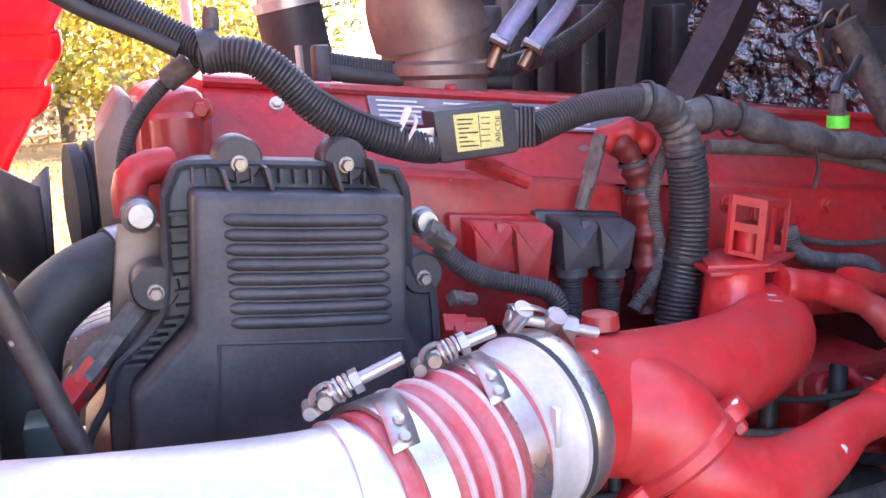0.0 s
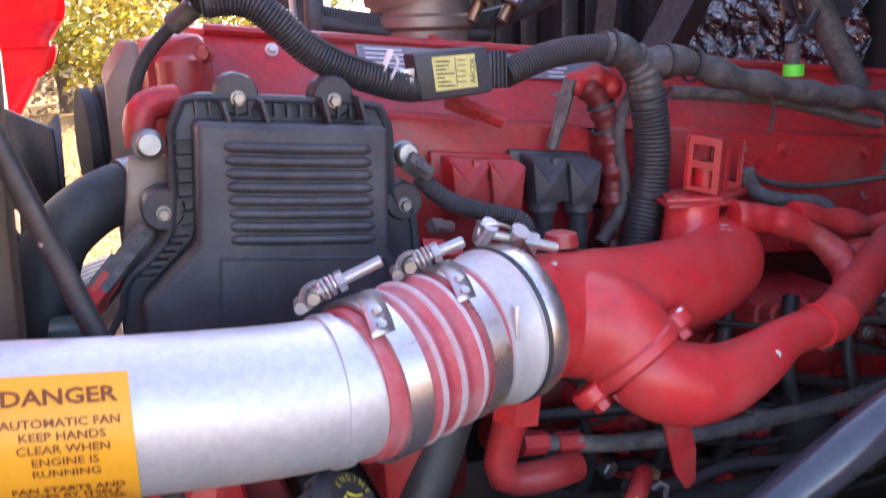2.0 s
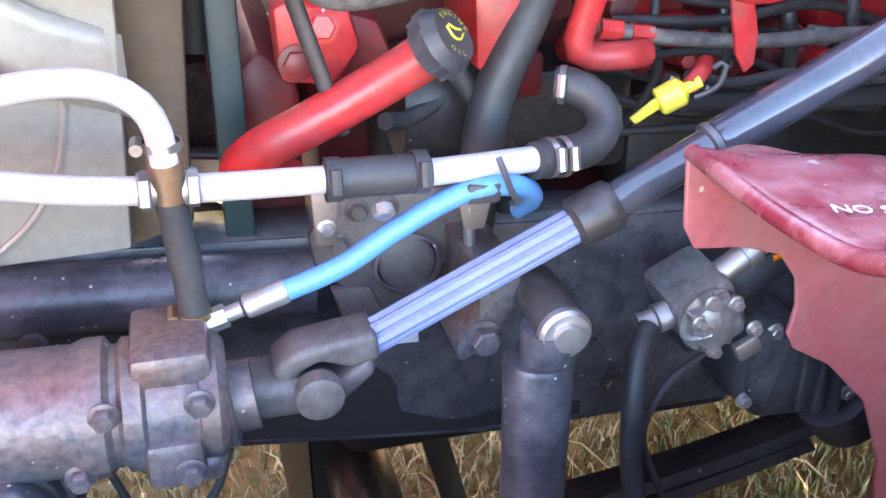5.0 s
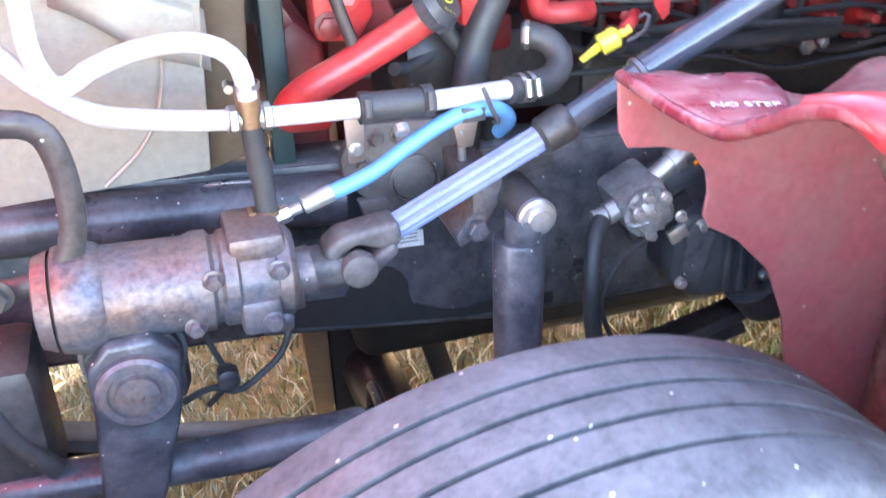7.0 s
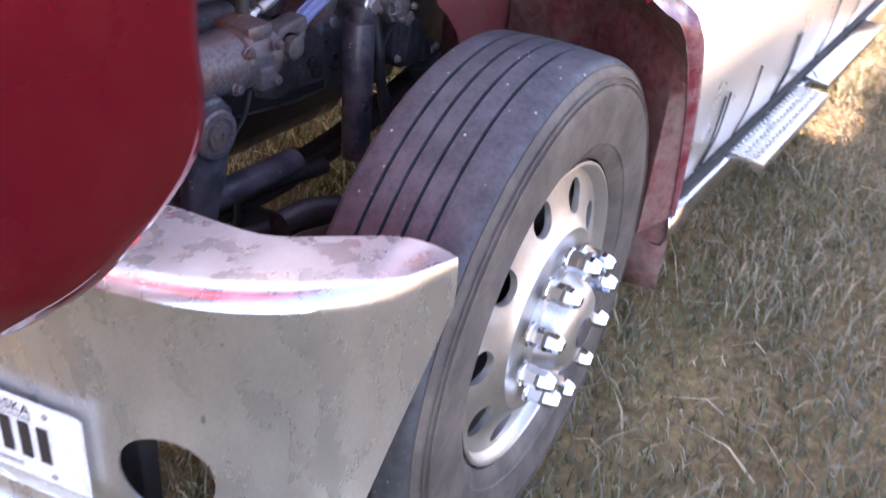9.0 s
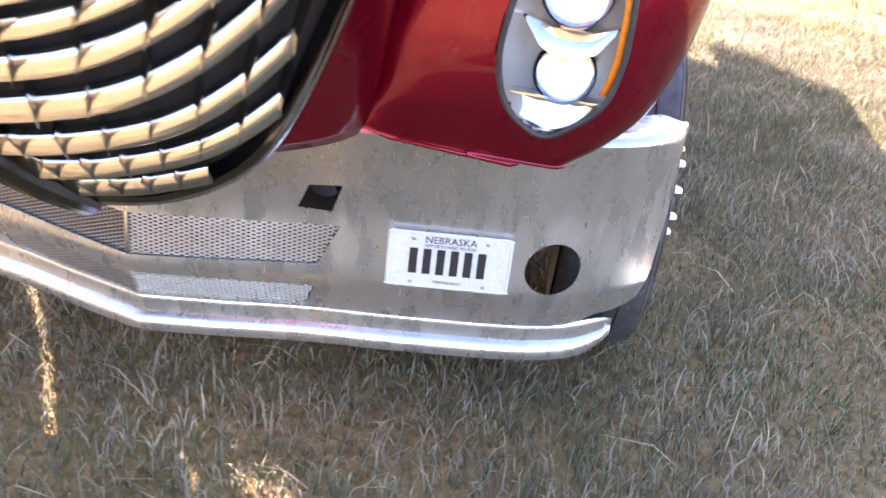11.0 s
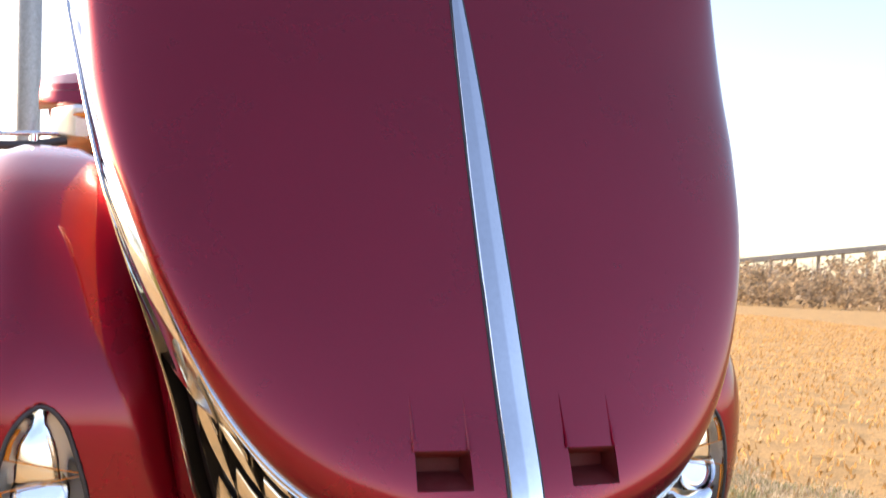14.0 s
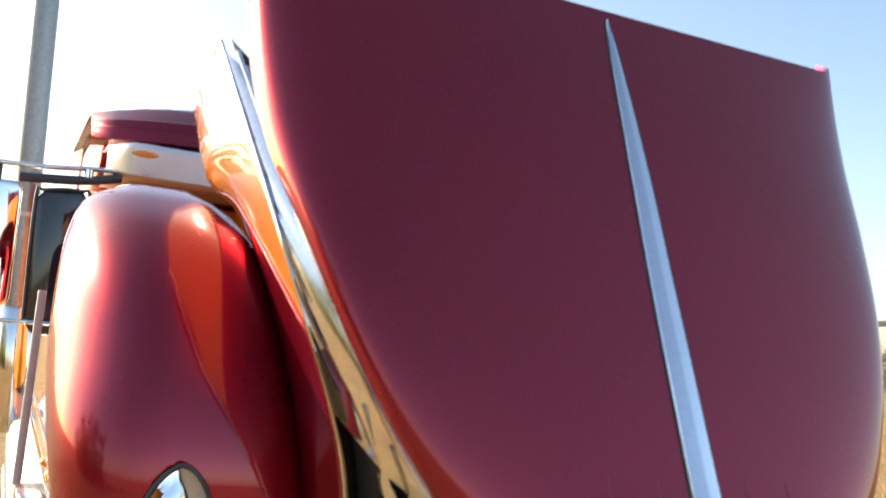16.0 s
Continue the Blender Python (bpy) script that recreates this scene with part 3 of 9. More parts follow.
for i, (x, y, h) in enumerate([(-6.0, 19, 8), (-3.2, 23, 9.5), (-0.8, 19.5, 7.5), (1.2, 24, 10), (3.4, 20, 8), (-1.8, 27, 11), (-4.5, 28, 11), (-9, 24, 10), (2.4, 31, 11)]):
    tree((x, y, -0.05), h, 40 + i, M_LEAFY if i % 3 != 1 else M_LEAFG, leaf=0.11, count=2600,
         label="sunlit autumn tree with yellow leaves" if i % 3 != 1 else "olive green tree in autumn light")


def brush(name, spots, mat, leaf, label, seed):
    rnd = random.Random(seed)
    bm = bmesh.new()
    for x, y, z, s, c in spots:
        leaf_cloud(bm, (x, y, z), s, c, leaf, rnd, 0.7)
    tagged(part(name, bm, mat, None, smooth=0, fix=False), label, "bushes", kind="stuff")


brush("undergrowth", [(rt.uniform(-10, 4), rt.uniform(16.5, 21), rt.uniform(0.2, 1.0), rt.uniform(0.6, 1.2), 160) for _ in range(60)], M_LEAFB, 0.08, "brown undergrowth at the wood's edge", 8)
brush("yellow_bushes", [(rt.uniform(-10, 4), rt.uniform(17, 22), rt.uniform(0.8, 2.6), rt.uniform(0.7, 1.3), 200) for _ in range(45)], M_LEAFY, 0.09, "yellow autumn bushes at the wood's edge", 9)


def far_direction(az, dist):
    return math.cos(radians(az)) * dist, math.sin(radians(az)) * dist


def build_distance():
    rnd = random.Random(77)

    def crest(az):
        return 0.9 + 1.9 * min(1, max(0, (-az - 28) / 22))
    spots, poles = [], []
    for i in range(900):
        az = rnd.uniform(-80, -8)
        d = rnd.uniform(108, 165)
        x, y = far_direction(az, d)
        h = 1.84 + d * math.tan(radians(crest(az))) * rnd.uniform(0.75, 1.05)
        s = rnd.uniform(1.0, 2.0)
        spots.append((x, y, max(s * 0.5, (h - s) * rnd.random()), s, 60))
        if i % 3 == 0:
            poles.append((x, y, h * rnd.uniform(0.7, 1.0), rnd))
    brush("far_woods", spots, leafy("far_bare_brush", (0.42, 0.315, 0.20), (0.30, 0.235, 0.15)), 0.30, "distant bare scrub along the field's edge", 31)
    bm = bmesh.new()
    for x, y, h, _ in poles:
        top = Vector((x + rnd.uniform(-0.8, 0.8), y, h))
        sweep(bm, [(x, y, -0.3), tuple(Vector((x, y, 0)).lerp(top, 0.6)), tuple(top)], lambda q: 0.14 * (1 - 0.8 * q), 5, n=4)
        for k in range(4):
            o = Vector((x, y, 0)).lerp(top, rnd.uniform(0.35, 0.85))
            sweep(bm, [tuple(o), tuple(o + Vector((rnd.uniform(-1.6, 1.6), rnd.uniform(-1.6, 1.6), rnd.uniform(0.6, 2.0))))], 0.05, 4, n=2)
    tagged(part("bare_trunks", bm, material("pale_bare_bark", (0.30, 0.25, 0.2), 0.8, scale=1, fine=4, bump=0.0), None, fix=False), "pale bare tree trunks in the distant scrub", "trees", kind="stuff")
    spots = []
    for az, d, s in ((-27.4, 100, 2.0), (-28.6, 104, 1.5), (-27.0, 98, 1.4), (-31.5, 110, 1.5), (-22, 100, 2.2)):
        x, y = far_direction(az, d)
        spots += [(x, y, s * 1.1, s, 520), (x + 1.2, y, s * 0.6, s * 0.8, 240)]
    brush("orange_trees", spots, leafy("orange_autumn_leaves", (0.62, 0.30, 0.06), (0.5, 0.33, 0.1)), 0.2, "distant orange autumn trees on the field's edge", 32)
    rows = []
    for k in range(81):
        az = -95 + k * 1.25
        r = []
        for d, h in ((168, 0.0), (200, 2.0), (300, 3.6), (420, 5.0)):
            x, y = far_direction(az, d)
            r.append((x, y, h + (1.2 * noise.noise(Vector((az * 0.09, d * 0.01, 2))) if h else -0.5)))
        rows.append(r)
    m = material("far_brush_slope", (0.30, 0.23, 0.15), 0.9, alt=(0.22, 0.18, 0.12), scale=0.08, fine=0.9, fine_amt=0.4, bump=0.0, spec=0.0)
    tagged(part("far_hillside", sheet(rows), m, None, fix=False), "low scrub-covered hillside on the horizon", "hill", kind="structure")
    # road bridge on the horizon
    br = thing("road_bridge", (170, -190, 0), "pale concrete road bridge on many piers, far away", "bridge")
    ends = [Vector((*far_direction(-35.0, 265), 6.2)), Vector((*far_direction(-58, 265), 20.0))]
    way = (ends[1] - ends[0]).normalized()
    side = way.cross(Vector((0, 0, 1))).normalized()
    for name, dz, h, w in (("deck", -0.5, 0.7, 4.0), ("parapet", 0.2, 0.5, 4.2)):
        bm = bmesh.new()
        vs = [bm.verts.new(e + side * s * w + Vector((0, 0, dz + q * h))) for e in ends for s in (-1, 1) for q in (0, 1)]
        for f in ((0, 1, 3, 2), (4, 5, 7, 6), (0, 1, 5, 4), (2, 3, 7, 6), (0, 2, 6, 4), (1, 3, 7, 5)):
            bm.faces.new([vs[i] for i in f])
        part(name, bm, M_CONCRETE, br)
    for k in range(18):
        p = ends[0].lerp(ends[1], (k + 0.5) / 18)
        bm = block(p.x - 0.25, p.x + 0.25, p.y - 0.4, p.y + 0.4, -1, p.z - 0.4, 0)
        part("pier", bm, M_CONCRETE, br)


build_distance()

# ---- hood: curves of its tilted shell ----


def edge_upper(s):
    """The hood's lower edge above the grille, half width s."""
    return Vector((-1.8412 + 0.7769 * s ** 2 - 1.4542 * s ** 4 + 1.8205 * s ** 6, s,
                   1.2577 + 0.269 * s ** 2 + 1.2976 * s ** 4 - 0.3666 * s ** 6 + 0.334 * s ** 8))


E2_POINTS = spline([(-1.165, 0, 0.66), (-1.15, 0.2, 0.70), (-1.205, 0.42, 0.865), (-1.30, 0.60, 1.22), (-1.43, 0.715, 1.58), (-1.357, 0.858, 1.97), (-1.179, 0.928, 2.25), (-0.93, 0.985, 2.54)], 121)


def edge_lower(u):
    k = min(119.999, max(0, u * 120))
    return E2_POINTS[int(k)].lerp(E2_POINTS[int(k) + 1], k - int(k))


HOOD_ROWS = [  # row, centre x, centre z, edge x, edge y, edge z, section power
    (0.00, -1.842, 1.262, *edge_upper(0.03), 2.0), (0.08, -1.862, 1.295, *edge_upper(0.18), 2.1), (0.16, -1.860, 1.345, *edge_upper(0.34), 2.3),
    (0.26, -1.832, 1.425, *edge_upper(0.50), 2.5), (0.38, -1.765, 1.57, *edge_upper(0.64), 2.7), (0.50, -1.672, 1.78, -1.548, 0.755, 1.79, 2.9),
    (0.62, -1.574, 2.00, -1.42, 0.845, 2.02, 3.1), (0.74, -1.470, 2.24, -1.26, 0.915, 2.24, 3.3), (0.84, -1.380, 2.44, -1.14, 0.948, 2.45, 3.4),
    (0.92, -1.306, 2.60, -1.085, 0.962, 2.64, 3.5), (1.00, -1.225, 2.775, -1.085, 0.960, 2.835, 3.6)]


def hood_point(v, q):
    cx, cz, ex, ey, ez, p = lerp_table(HOOD_ROWS, v)
    a = abs(q)
    g = 1 - (1 - min(1, a) ** p) ** (1 / p)
    flare = 0.018 * max(0, (a - 0.86) / 0.14) ** 2 * max(0, (v - 0.93) / 0.07)
    return Vector((cx + (ex - cx) * g + flare * 0.3, ey * q, cz + (ez - cz) * g + flare))


def build_hood():
    hood = thing("truck_hood", (-1.5, 0, 0.7), "maroon gloss truck hood tilted forward open, orange sides", "truck hood")
    qs = [math.sin(k / 48 * math.pi / 2) for k in range(-48, 49)]
    rows = [[hood_point(v / 64, q) for q in qs] for v in range(65)]
    shell = part("hood_shell", sheet(rows), M_MAROON, hood, solid=0.008)
    # intake pockets near the nose
    def skin(y, z):
        best = min((hood_point(v / 200, q / 60) for v in range(10, 100) for q in range(0, 40)), key=lambda p: abs(p.y - y) + abs(p.z - z))
        return best.x
    Y0, Y1, Z0, Z1 = 0.119, 0.243, 1.390, 1.469
    for s in (1, -1):
        cut(shell, [block(-2.1, -1.6, min(Y0 * s, Y1 * s), max(Y0 * s, Y1 * s), Z0, Z1, 0)])
        ref = {(y, z): skin(y, z) for y in (Y0, Y1) for z in (Z0, Z1)}
        rows = []
        for z, dx in ((Z1, 0.005), (Z1 - 0.007, 0.010), (Z1 - 0.018, 0.030), (Z1 - 0.024, 0.060), (Z0 + 0.026, 0.068), (Z0 + 0.020, 0.040), (Z0 + 0.007, 0.014), (Z0 - 0.001, 0.005)):
            x = ref[Y0, Z0] + (ref[Y0, Z1] - ref[Y0, Z0]) * (z - Z0) / (Z1 - Z0)
            xo = ref[Y1, Z0] + (ref[Y1, Z1] - ref[Y1, Z0]) * (z - Z0) / (Z1 - Z0)
            rows.append([(x + 0.004, Y0 * s, z), (x + dx, (Y0 + 0.004) * s, z), (xo + dx, (Y1 - 0.004) * s, z), (xo + 0.004, Y1 * s, z)])
        part("intake_pocket", sheet(rows), M_POCKET, hood, "recessed maroon air intake pocket", smooth=20)
        # raised channel lips above the pocket
        for y in (Y0, Y1):
            pts = []
            for k in range(7):
                z = Z1 + 0.022 * k
                pts.append((skin(y, z) - 0.003 + 0.001 * k, y * s, z))
            part("channel_lip", tube(pts, lambda u: 0.0055 * (1 - u) + 0.001, 6, n=12), M_MAROON, hood)
    # chrome strip along the middle
    def strip_half(t):
        return lerp_table([(0.0, 0.040), (0.25, 0.0385), (0.5, 0.0355), (0.7, 0.030), (0.85, 0.0215), (0.94, 0.0135), (0.985, 0.007), (1.0, 0.003)], t)[0]
    rows = []
    for k in range(61):
        t = k / 60
        v = 0.165 + 0.82 * t
        half = strip_half(t)
        up = 0.016 * (1 - 0.5 * t)
        p = hood_point(v, 0.0)
        rows.append([p + Vector((-0.91 * up * hgt, half * q, 0.41 * up * hgt)) for q, hgt in ((-1, -0.01), (-1, 0.2), (-0.92, 0.5), (-0.5, 0.8), (-0.08, 0.96), (0, 1.0), (0.08, 0.96), (0.5, 0.8), (0.92, 0.5), (1, 0.2), (1, -0.01))])
    part("centre_strip", sheet(rows), M_CHROME, hood, "tapering chrome strip along the middle")
    # dark lines drawn along the strip for its narrow shadow gaps
    for s in (1, -1):
        pts = []
        for k in range(41):
            p = hood_point(0.165 + 0.82 * k / 40, 0.0)
            pts.append((p.x - 0.001, (strip_half(k / 40) + 0.0022) * s, p.z))
        part("strip_gasket", tube(pts, 0.0030, 6, n=80), M_PLASTIC, hood, "dark line for the shadow gap beside the strip")
    # chrome edge line along the upper grille edge
    for s in (1, -1):
        pts = [edge_upper(x) for x in (0.02, 0.12, 0.24, 0.36, 0.48, 0.58, 0.66, 0.74, 0.80, 0.86, 0.91, 0.95)]
        part("chrome_edge", tube([(p.x - 0.004, p.y * s, p.z - 0.004) for p in pts], 0.007, 8, n=80), M_GRILLE, hood, "thin chrome edge above the grille")
        pts = [edge_lower(k / 24) for k in range(25)]
        part("chrome_edge", tube([(p.x - 0.003, p.y * s, p.z) for p in pts], lambda u: 0.012 - 0.006 * u, 8, n=90), M_GRILLE, hood, "chrome rim below the grille")
    # side panels between the grille and the fenders
    root = spline([(-1.060, 0.56, 0.880), (-1.063, 0.59, 0.94), (-1.065, 0.625, 1.10), (-1.05, 0.66, 1.35), (-0.97, 0.70, 1.62), (-0.82, 0.76, 1.92), (-0.60, 0.82, 2.14), (-0.36, 0.88, 2.26), (-0.2, 0.92, 2.5)], 61)
    for s in (1, -1):
        lower, upper = [], []
        for k in range(61):
            a, b = edge_lower(0.20 + 0.80 * k / 60), root[k]
            cut_at = min(1.0, max(0.0, (k - 32) / 16))

            def on_panel(w):
                p = a.lerp(b, w)
                return (p.x, (p.y + 0.02 * math.sin(w * math.pi)) * s, p.z)
            if k <= 48:
                lower.append([on_panel(cut_at + (1.0 - cut_at) * j / 12) for j in range(13)])
            if k >= 32:
                upper.append([on_panel(cut_at * j / 12) for j in range(13)])
        part("side_panel", sheet(lower), M_MAROON, hood, "maroon lower side panel", solid=0.005)
        part("side_panel", sheet(upper), M_ORANGE, hood, "orange painted upper side panel", solid=0.005)
    # lobed red liner inside the right fender
    lobes = [(1.900, -0.19), (1.86, -0.175), (1.74, -0.20), (1.73, -0.185), (1.665, -0.188), (1.612, -0.214), (1.606, -0.204), (1.56, -0.208), (1.503, -0.243), (1.497, -0.230), (1.455, -0.243), (1.428, -0.275), (1.42, -0.278), (1.34, -0.326), (1.296, -0.347), (1.20, -0.40)]
    fine = spline([(x, 1.0, z) for z, x in lobes], 110)
    rows = []
    for p in fine:
        out = 0.022 * abs(math.sin((p.z - 1.43) * math.pi / 0.118))
        rows.append([(p.x - 0.30 * w, p.y + 0.035 - out * (1 - w) + 0.05 * math.sin(w * 1.6), p.z) for w in [j / 12 for j in range(13)]])
    part("inner_liner", sheet(rows), M_HOODIN, hood, "bright red lobed inner fender liner", solid=0.012)
    return hood


HOOD = build_hood()


def grille_point(u, w, out=0.0):
    a, b = edge_upper(0.94 * u ** 0.92), edge_lower(u)
    p = a.lerp(b, w)
    bulge = 0.05 * math.sin(math.pi * w) * (1 - u)
    n = Vector((-0.62, 0.25 + 0.5 * u, -0.55)).normalized()
    return p + n * (out + bulge)


ROWS = ((0.024, 0.075), (0.095, 0.165), (0.185, 0.278), (0.305, 0.415), (0.45, 0.55), (0.59, 0.69), (0.745, 0.84))


def grille_depth(u):
    return (edge_upper(0.94 * u ** 0.92) - edge_lower(u)).length


def grille_at(col, d, out=0.0):
    """A point of the grille's skin by its column, counted from the middle bar, and its distance d below the hood's edge."""
    y = 0.036 - 0.012 * d if col <= 0 else (0.015 + 0.121 * col) / (1 + 1.3 * d)
    lo, hi = 0.0, 0.98
    for _ in range(18):
        u = (lo + hi) / 2
        if grille_point(u, min(1.0, d / grille_depth(u))).y < y:
            lo = u
        else:
            hi = u
    w = min(1.0, d / grille_depth(lo))
    return grille_point(lo, w, out), lo, d / grille_depth(lo)


def build_grille():
    g = thing("front_grille", (-1.5, 0, 0.7), "chrome grille of slanted louvers wrapped round the hood's nose", "grille")
    for s in (1, -1):
        # near-black sheet that makes the gaps between the slats look shaded
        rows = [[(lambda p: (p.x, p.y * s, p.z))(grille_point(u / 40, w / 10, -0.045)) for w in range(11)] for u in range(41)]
        part("backing", sheet(rows), M_DARK, g, "dark sheet for the shade behind the louvers")
        # broad chrome band under the hood's edge
        rows = []
        for k in range(49):
            u = 0.66 * k / 48
            r = []
            for d, o in ((0.0, -0.012), (0.002, 0.010), (0.03, 0.017), (0.062, 0.015), (0.080, 0.010), (0.086, 0.0), (0.088, -0.045)):
                r.append(grille_point(u, min(0.9, d * max(0.2, 1 - 3.0 * u) / grille_depth(u)), o * (1 - 0.5 * u)))
            rows.append([(p.x, p.y * s, p.z) for p in r])
        part("upper_band", sheet(rows), M_GRILLE, g, "broad chrome band under the hood's edge", smooth=50)
        rows = []
        for k in range(49):
            u = 0.62 * k / 48
            rows.append([(p.x, p.y * s, p.z) for p in (grille_point(u, w, o) for w, o in ((0.955, -0.04), (0.957, 0.0), (0.97, 0.010), (0.99, 0.012), (1.0, 0.004), (1.0, -0.03)))])
        part("lower_band", sheet(rows), M_DARKCHROME, g, "chrome band along the lower edge, mirrored shade in its colour", smooth=50)
        for r, (d0, d1) in enumerate(ROWS):
            pitch = (ROWS[r + 1][0] if r + 1 < len(ROWS) else 0.90) - d0
            # section of a stepped slat: narrow ledge, broad upright face, rounded lip, underside
            face = 0.66 * pitch
            section = ((0.034, -0.046), (0.020, -0.030), (0.017, -0.021), (0.020, -0.0145), (0.020 + 0.26 * face, -0.0145 + 0.24 * face), (0.023 + 0.27 * face, -0.014 + 0.25 * face),
                       (0.028 + 0.27 * face, -0.016 + 0.25 * face), (0.030 + 0.27 * face, -0.024 + 0.24 * face), (0.05 + 0.2 * face, -0.046))
            for c in range(7):
                skew = 0.2
                _, u_mid, w_mid = grille_at(c + 0.5, (d0 + d1) / 2)
                if w_mid > 0.93 or u_mid > 0.60 or (r == 0 and c < 1):
                    continue
                grid = []
                for dd, o in section:
                    line = []
                    for e in (0.0, 0.04, 0.3, 0.6, 0.96, 1.0):
                        p = grille_at(max(0.0, c + 0.004 + 0.992 * e), d0 + dd, o * (1 - 0.35 * u_mid))[0]
                        line.append((p.x, p.y * s, p.z))
                    grid.append(line)
                part("louver", sheet(grid), M_GRILLE, g, smooth=30)
                # slanting fin from the slat above, pointed towards its foot
                fin = []
                for dd, o, half in ((-0.55 * pitch + 0.04, 0.012, 0.040), (-0.2 * pitch + 0.03, 0.010, 0.040), (0.03, 0.009, 0.032), (0.14 * pitch + 0.03, 0.013, 0.018), (0.26 * pitch + 0.03, 0.015, 0.004)):
                    col = c + 1.0 - skew * dd / pitch
                    q = [grille_at(col + h, d0 + dd, oo * (1 - 0.35 * u_mid))[0] for h, oo in ((-half, -0.04), (-half, o * 0.5), (-half * 0.55, o), (half * 0.2, o * 0.8), (half, -0.015), (half, -0.04))]
                    fin.append([(p.x, p.y * s, p.z) for p in q])
                part("fin", sheet(fin), M_FIN, g, "dull chrome fin between the slats", smooth=35)
    # smooth wings up the hood's sides
    for s in (1, -1):
        rows = [[grille_point(0.56 + 0.44 * k / 40, w, o) for w, o in ((-0.02, -0.02), (0.0, 0.004), (0.5, 0.008), (0.96, 0.004), (1.0, -0.01))] for k in range(41)]
        part("wing", sheet([[(p.x, p.y * s, p.z) for p in q] for q in rows]), M_GRILLE, g, "smooth chrome wing strip", smooth=40)
        for k in range(8):
            u = 0.62 + 0.045 * k
            quad = [grille_point(u + du, w, 0.010) for du, w in ((0.0, 0.70), (0.030, 0.93), (0.012, 0.93), (-0.006, 0.80))]
            bm = bmesh.new()
            bm.faces.new([bm.verts.new((p.x, p.y * s, p.z)) for p in quad])
            part("notch", bm, M_DARKCHROME, g, "dark pointed notch in the wing", smooth=0, solid=0.002)
    # middle bar, a keel with a rounded ridge, its dark reflection painted in
    rows = []
    for k in range(21):
        w = 0.03 + 0.97 * k / 20
        p = grille_point(0.0, w, 0.026)
        half = 0.042 - 0.017 * w
        rows.append([(p.x + 0.06, -half * 1.15, p.z + 0.04), (p.x + 0.004, -half, p.z + 0.002), (p.x - 0.008, -half * 0.62, p.z - 0.006), (p.x - 0.014, 0, p.z - 0.010), (p.x - 0.008, half * 0.62, p.z - 0.006), (p.x + 0.004, half, p.z + 0.002), (p.x + 0.06, half * 1.15, p.z + 0.04)])
    part("middle_bar", sheet(rows), M_DARKCHROME, g, "chrome middle bar, dark reflection put into its colour", smooth=30)
    # nose cap running out into two wings, and the emblem in its prow
    e = thing("hood_emblem", (-1.87, 0, 1.22), "chrome nose cap with a red triangle emblem", "emblem")
    half_rows = [
        [(-1.897, 0.0, 1.372), (-1.890, 0.020, 1.366), (-1.874, 0.040, 1.356), (-1.852, 0.047, 1.352), (-1.832, 0.050, 1.350)],
        [(-1.906, 0.0, 1.345), (-1.893, 0.022, 1.342), (-1.874, 0.041, 1.338), (-1.852, 0.049, 1.334), (-1.830, 0.053, 1.332)],
        [(-1.917, 0.0, 1.322), (-1.897, 0.026, 1.318), (-1.874, 0.046, 1.312), (-1.852, 0.058, 1.306), (-1.828, 0.070, 1.302)],
        [(-1.934, 0.0, 1.300), (-1.912, 0.034, 1.292), (-1.878, 0.070, 1.283), (-1.850, 0.104, 1.274), (-1.824, 0.148, 1.264)],
        [(-1.921, 0.0, 1.272), (-1.899, 0.045, 1.256), (-1.873, 0.088, 1.240), (-1.846, 0.120, 1.238), (-1.812, 0.165, 1.240)],
        [(-1.909, 0.0, 1.253), (-1.889, 0.042, 1.230), (-1.866, 0.082, 1.208), (-1.840, 0.112, 1.214), (-1.806, 0.160, 1.222)],
        [(-1.890, 0.0, 1.250), (-1.872, 0.042, 1.227), (-1.850, 0.080, 1.203), (-1.830, 0.104, 1.205), (-1.800, 0.150, 1.208)]]
    part("cap", sheet([[(x, -y, z) for x, y, z in r[:0:-1]] + r for r in half_rows]), M_CHROME, e, smooth=24)
    for s in (1, -1):
        bm = sheet([[(x, y * s, z) for x, y, z in r] for r in (
            [(-1.912, 0.0, 1.256), (-1.892, 0.042, 1.233), (-1.868, 0.085, 1.209)],
            [(-1.918, 0.0, 1.248), (-1.898, 0.038, 1.226), (-1.876, 0.072, 1.207)],
            [(-1.910, 0.0, 1.243), (-1.890, 0.035, 1.222), (-1.870, 0.064, 1.207)])])
        part("chevron", bm, M_POLISH, e, "bright chevron edge over the emblem", smooth=20, solid=0.003)
        bm = bmesh.new()
        q = [(-1.903, 0.003 * s, 1.241), (-1.874, 0.058 * s, 1.209), (-1.900, 0.003 * s, 1.209)]
        bm.faces.new([bm.verts.new(p) for p in (q if s > 0 else q[::-1])])
        part("enamel", bm, M_REDLENS, e, "red enamel triangle", smooth=0, solid=0.002)
    part("joint", tube([(-1.868, -0.046, 1.350), (-1.884, -0.030, 1.358), (-1.900, 0, 1.373), (-1.884, 0.030, 1.358), (-1.868, 0.046, 1.350)], 0.0022, 6, n=30), M_DARK, e, "dark joint line above the cap")
    part("sill", tube([(-1.864, -0.084, 1.2065), (-1.892, -0.04, 1.2055), (-1.904, 0, 1.205), (-1.892, 0.04, 1.2055), (-1.864, 0.084, 1.2065)], 0.003, 8, n=24), M_CHROME, e, "thin chrome line under the emblem")
    part("emblem_back", block(-1.880, -1.862, -0.05, 0.05, 1.206, 1.232, 0.003), M_DARK, e)
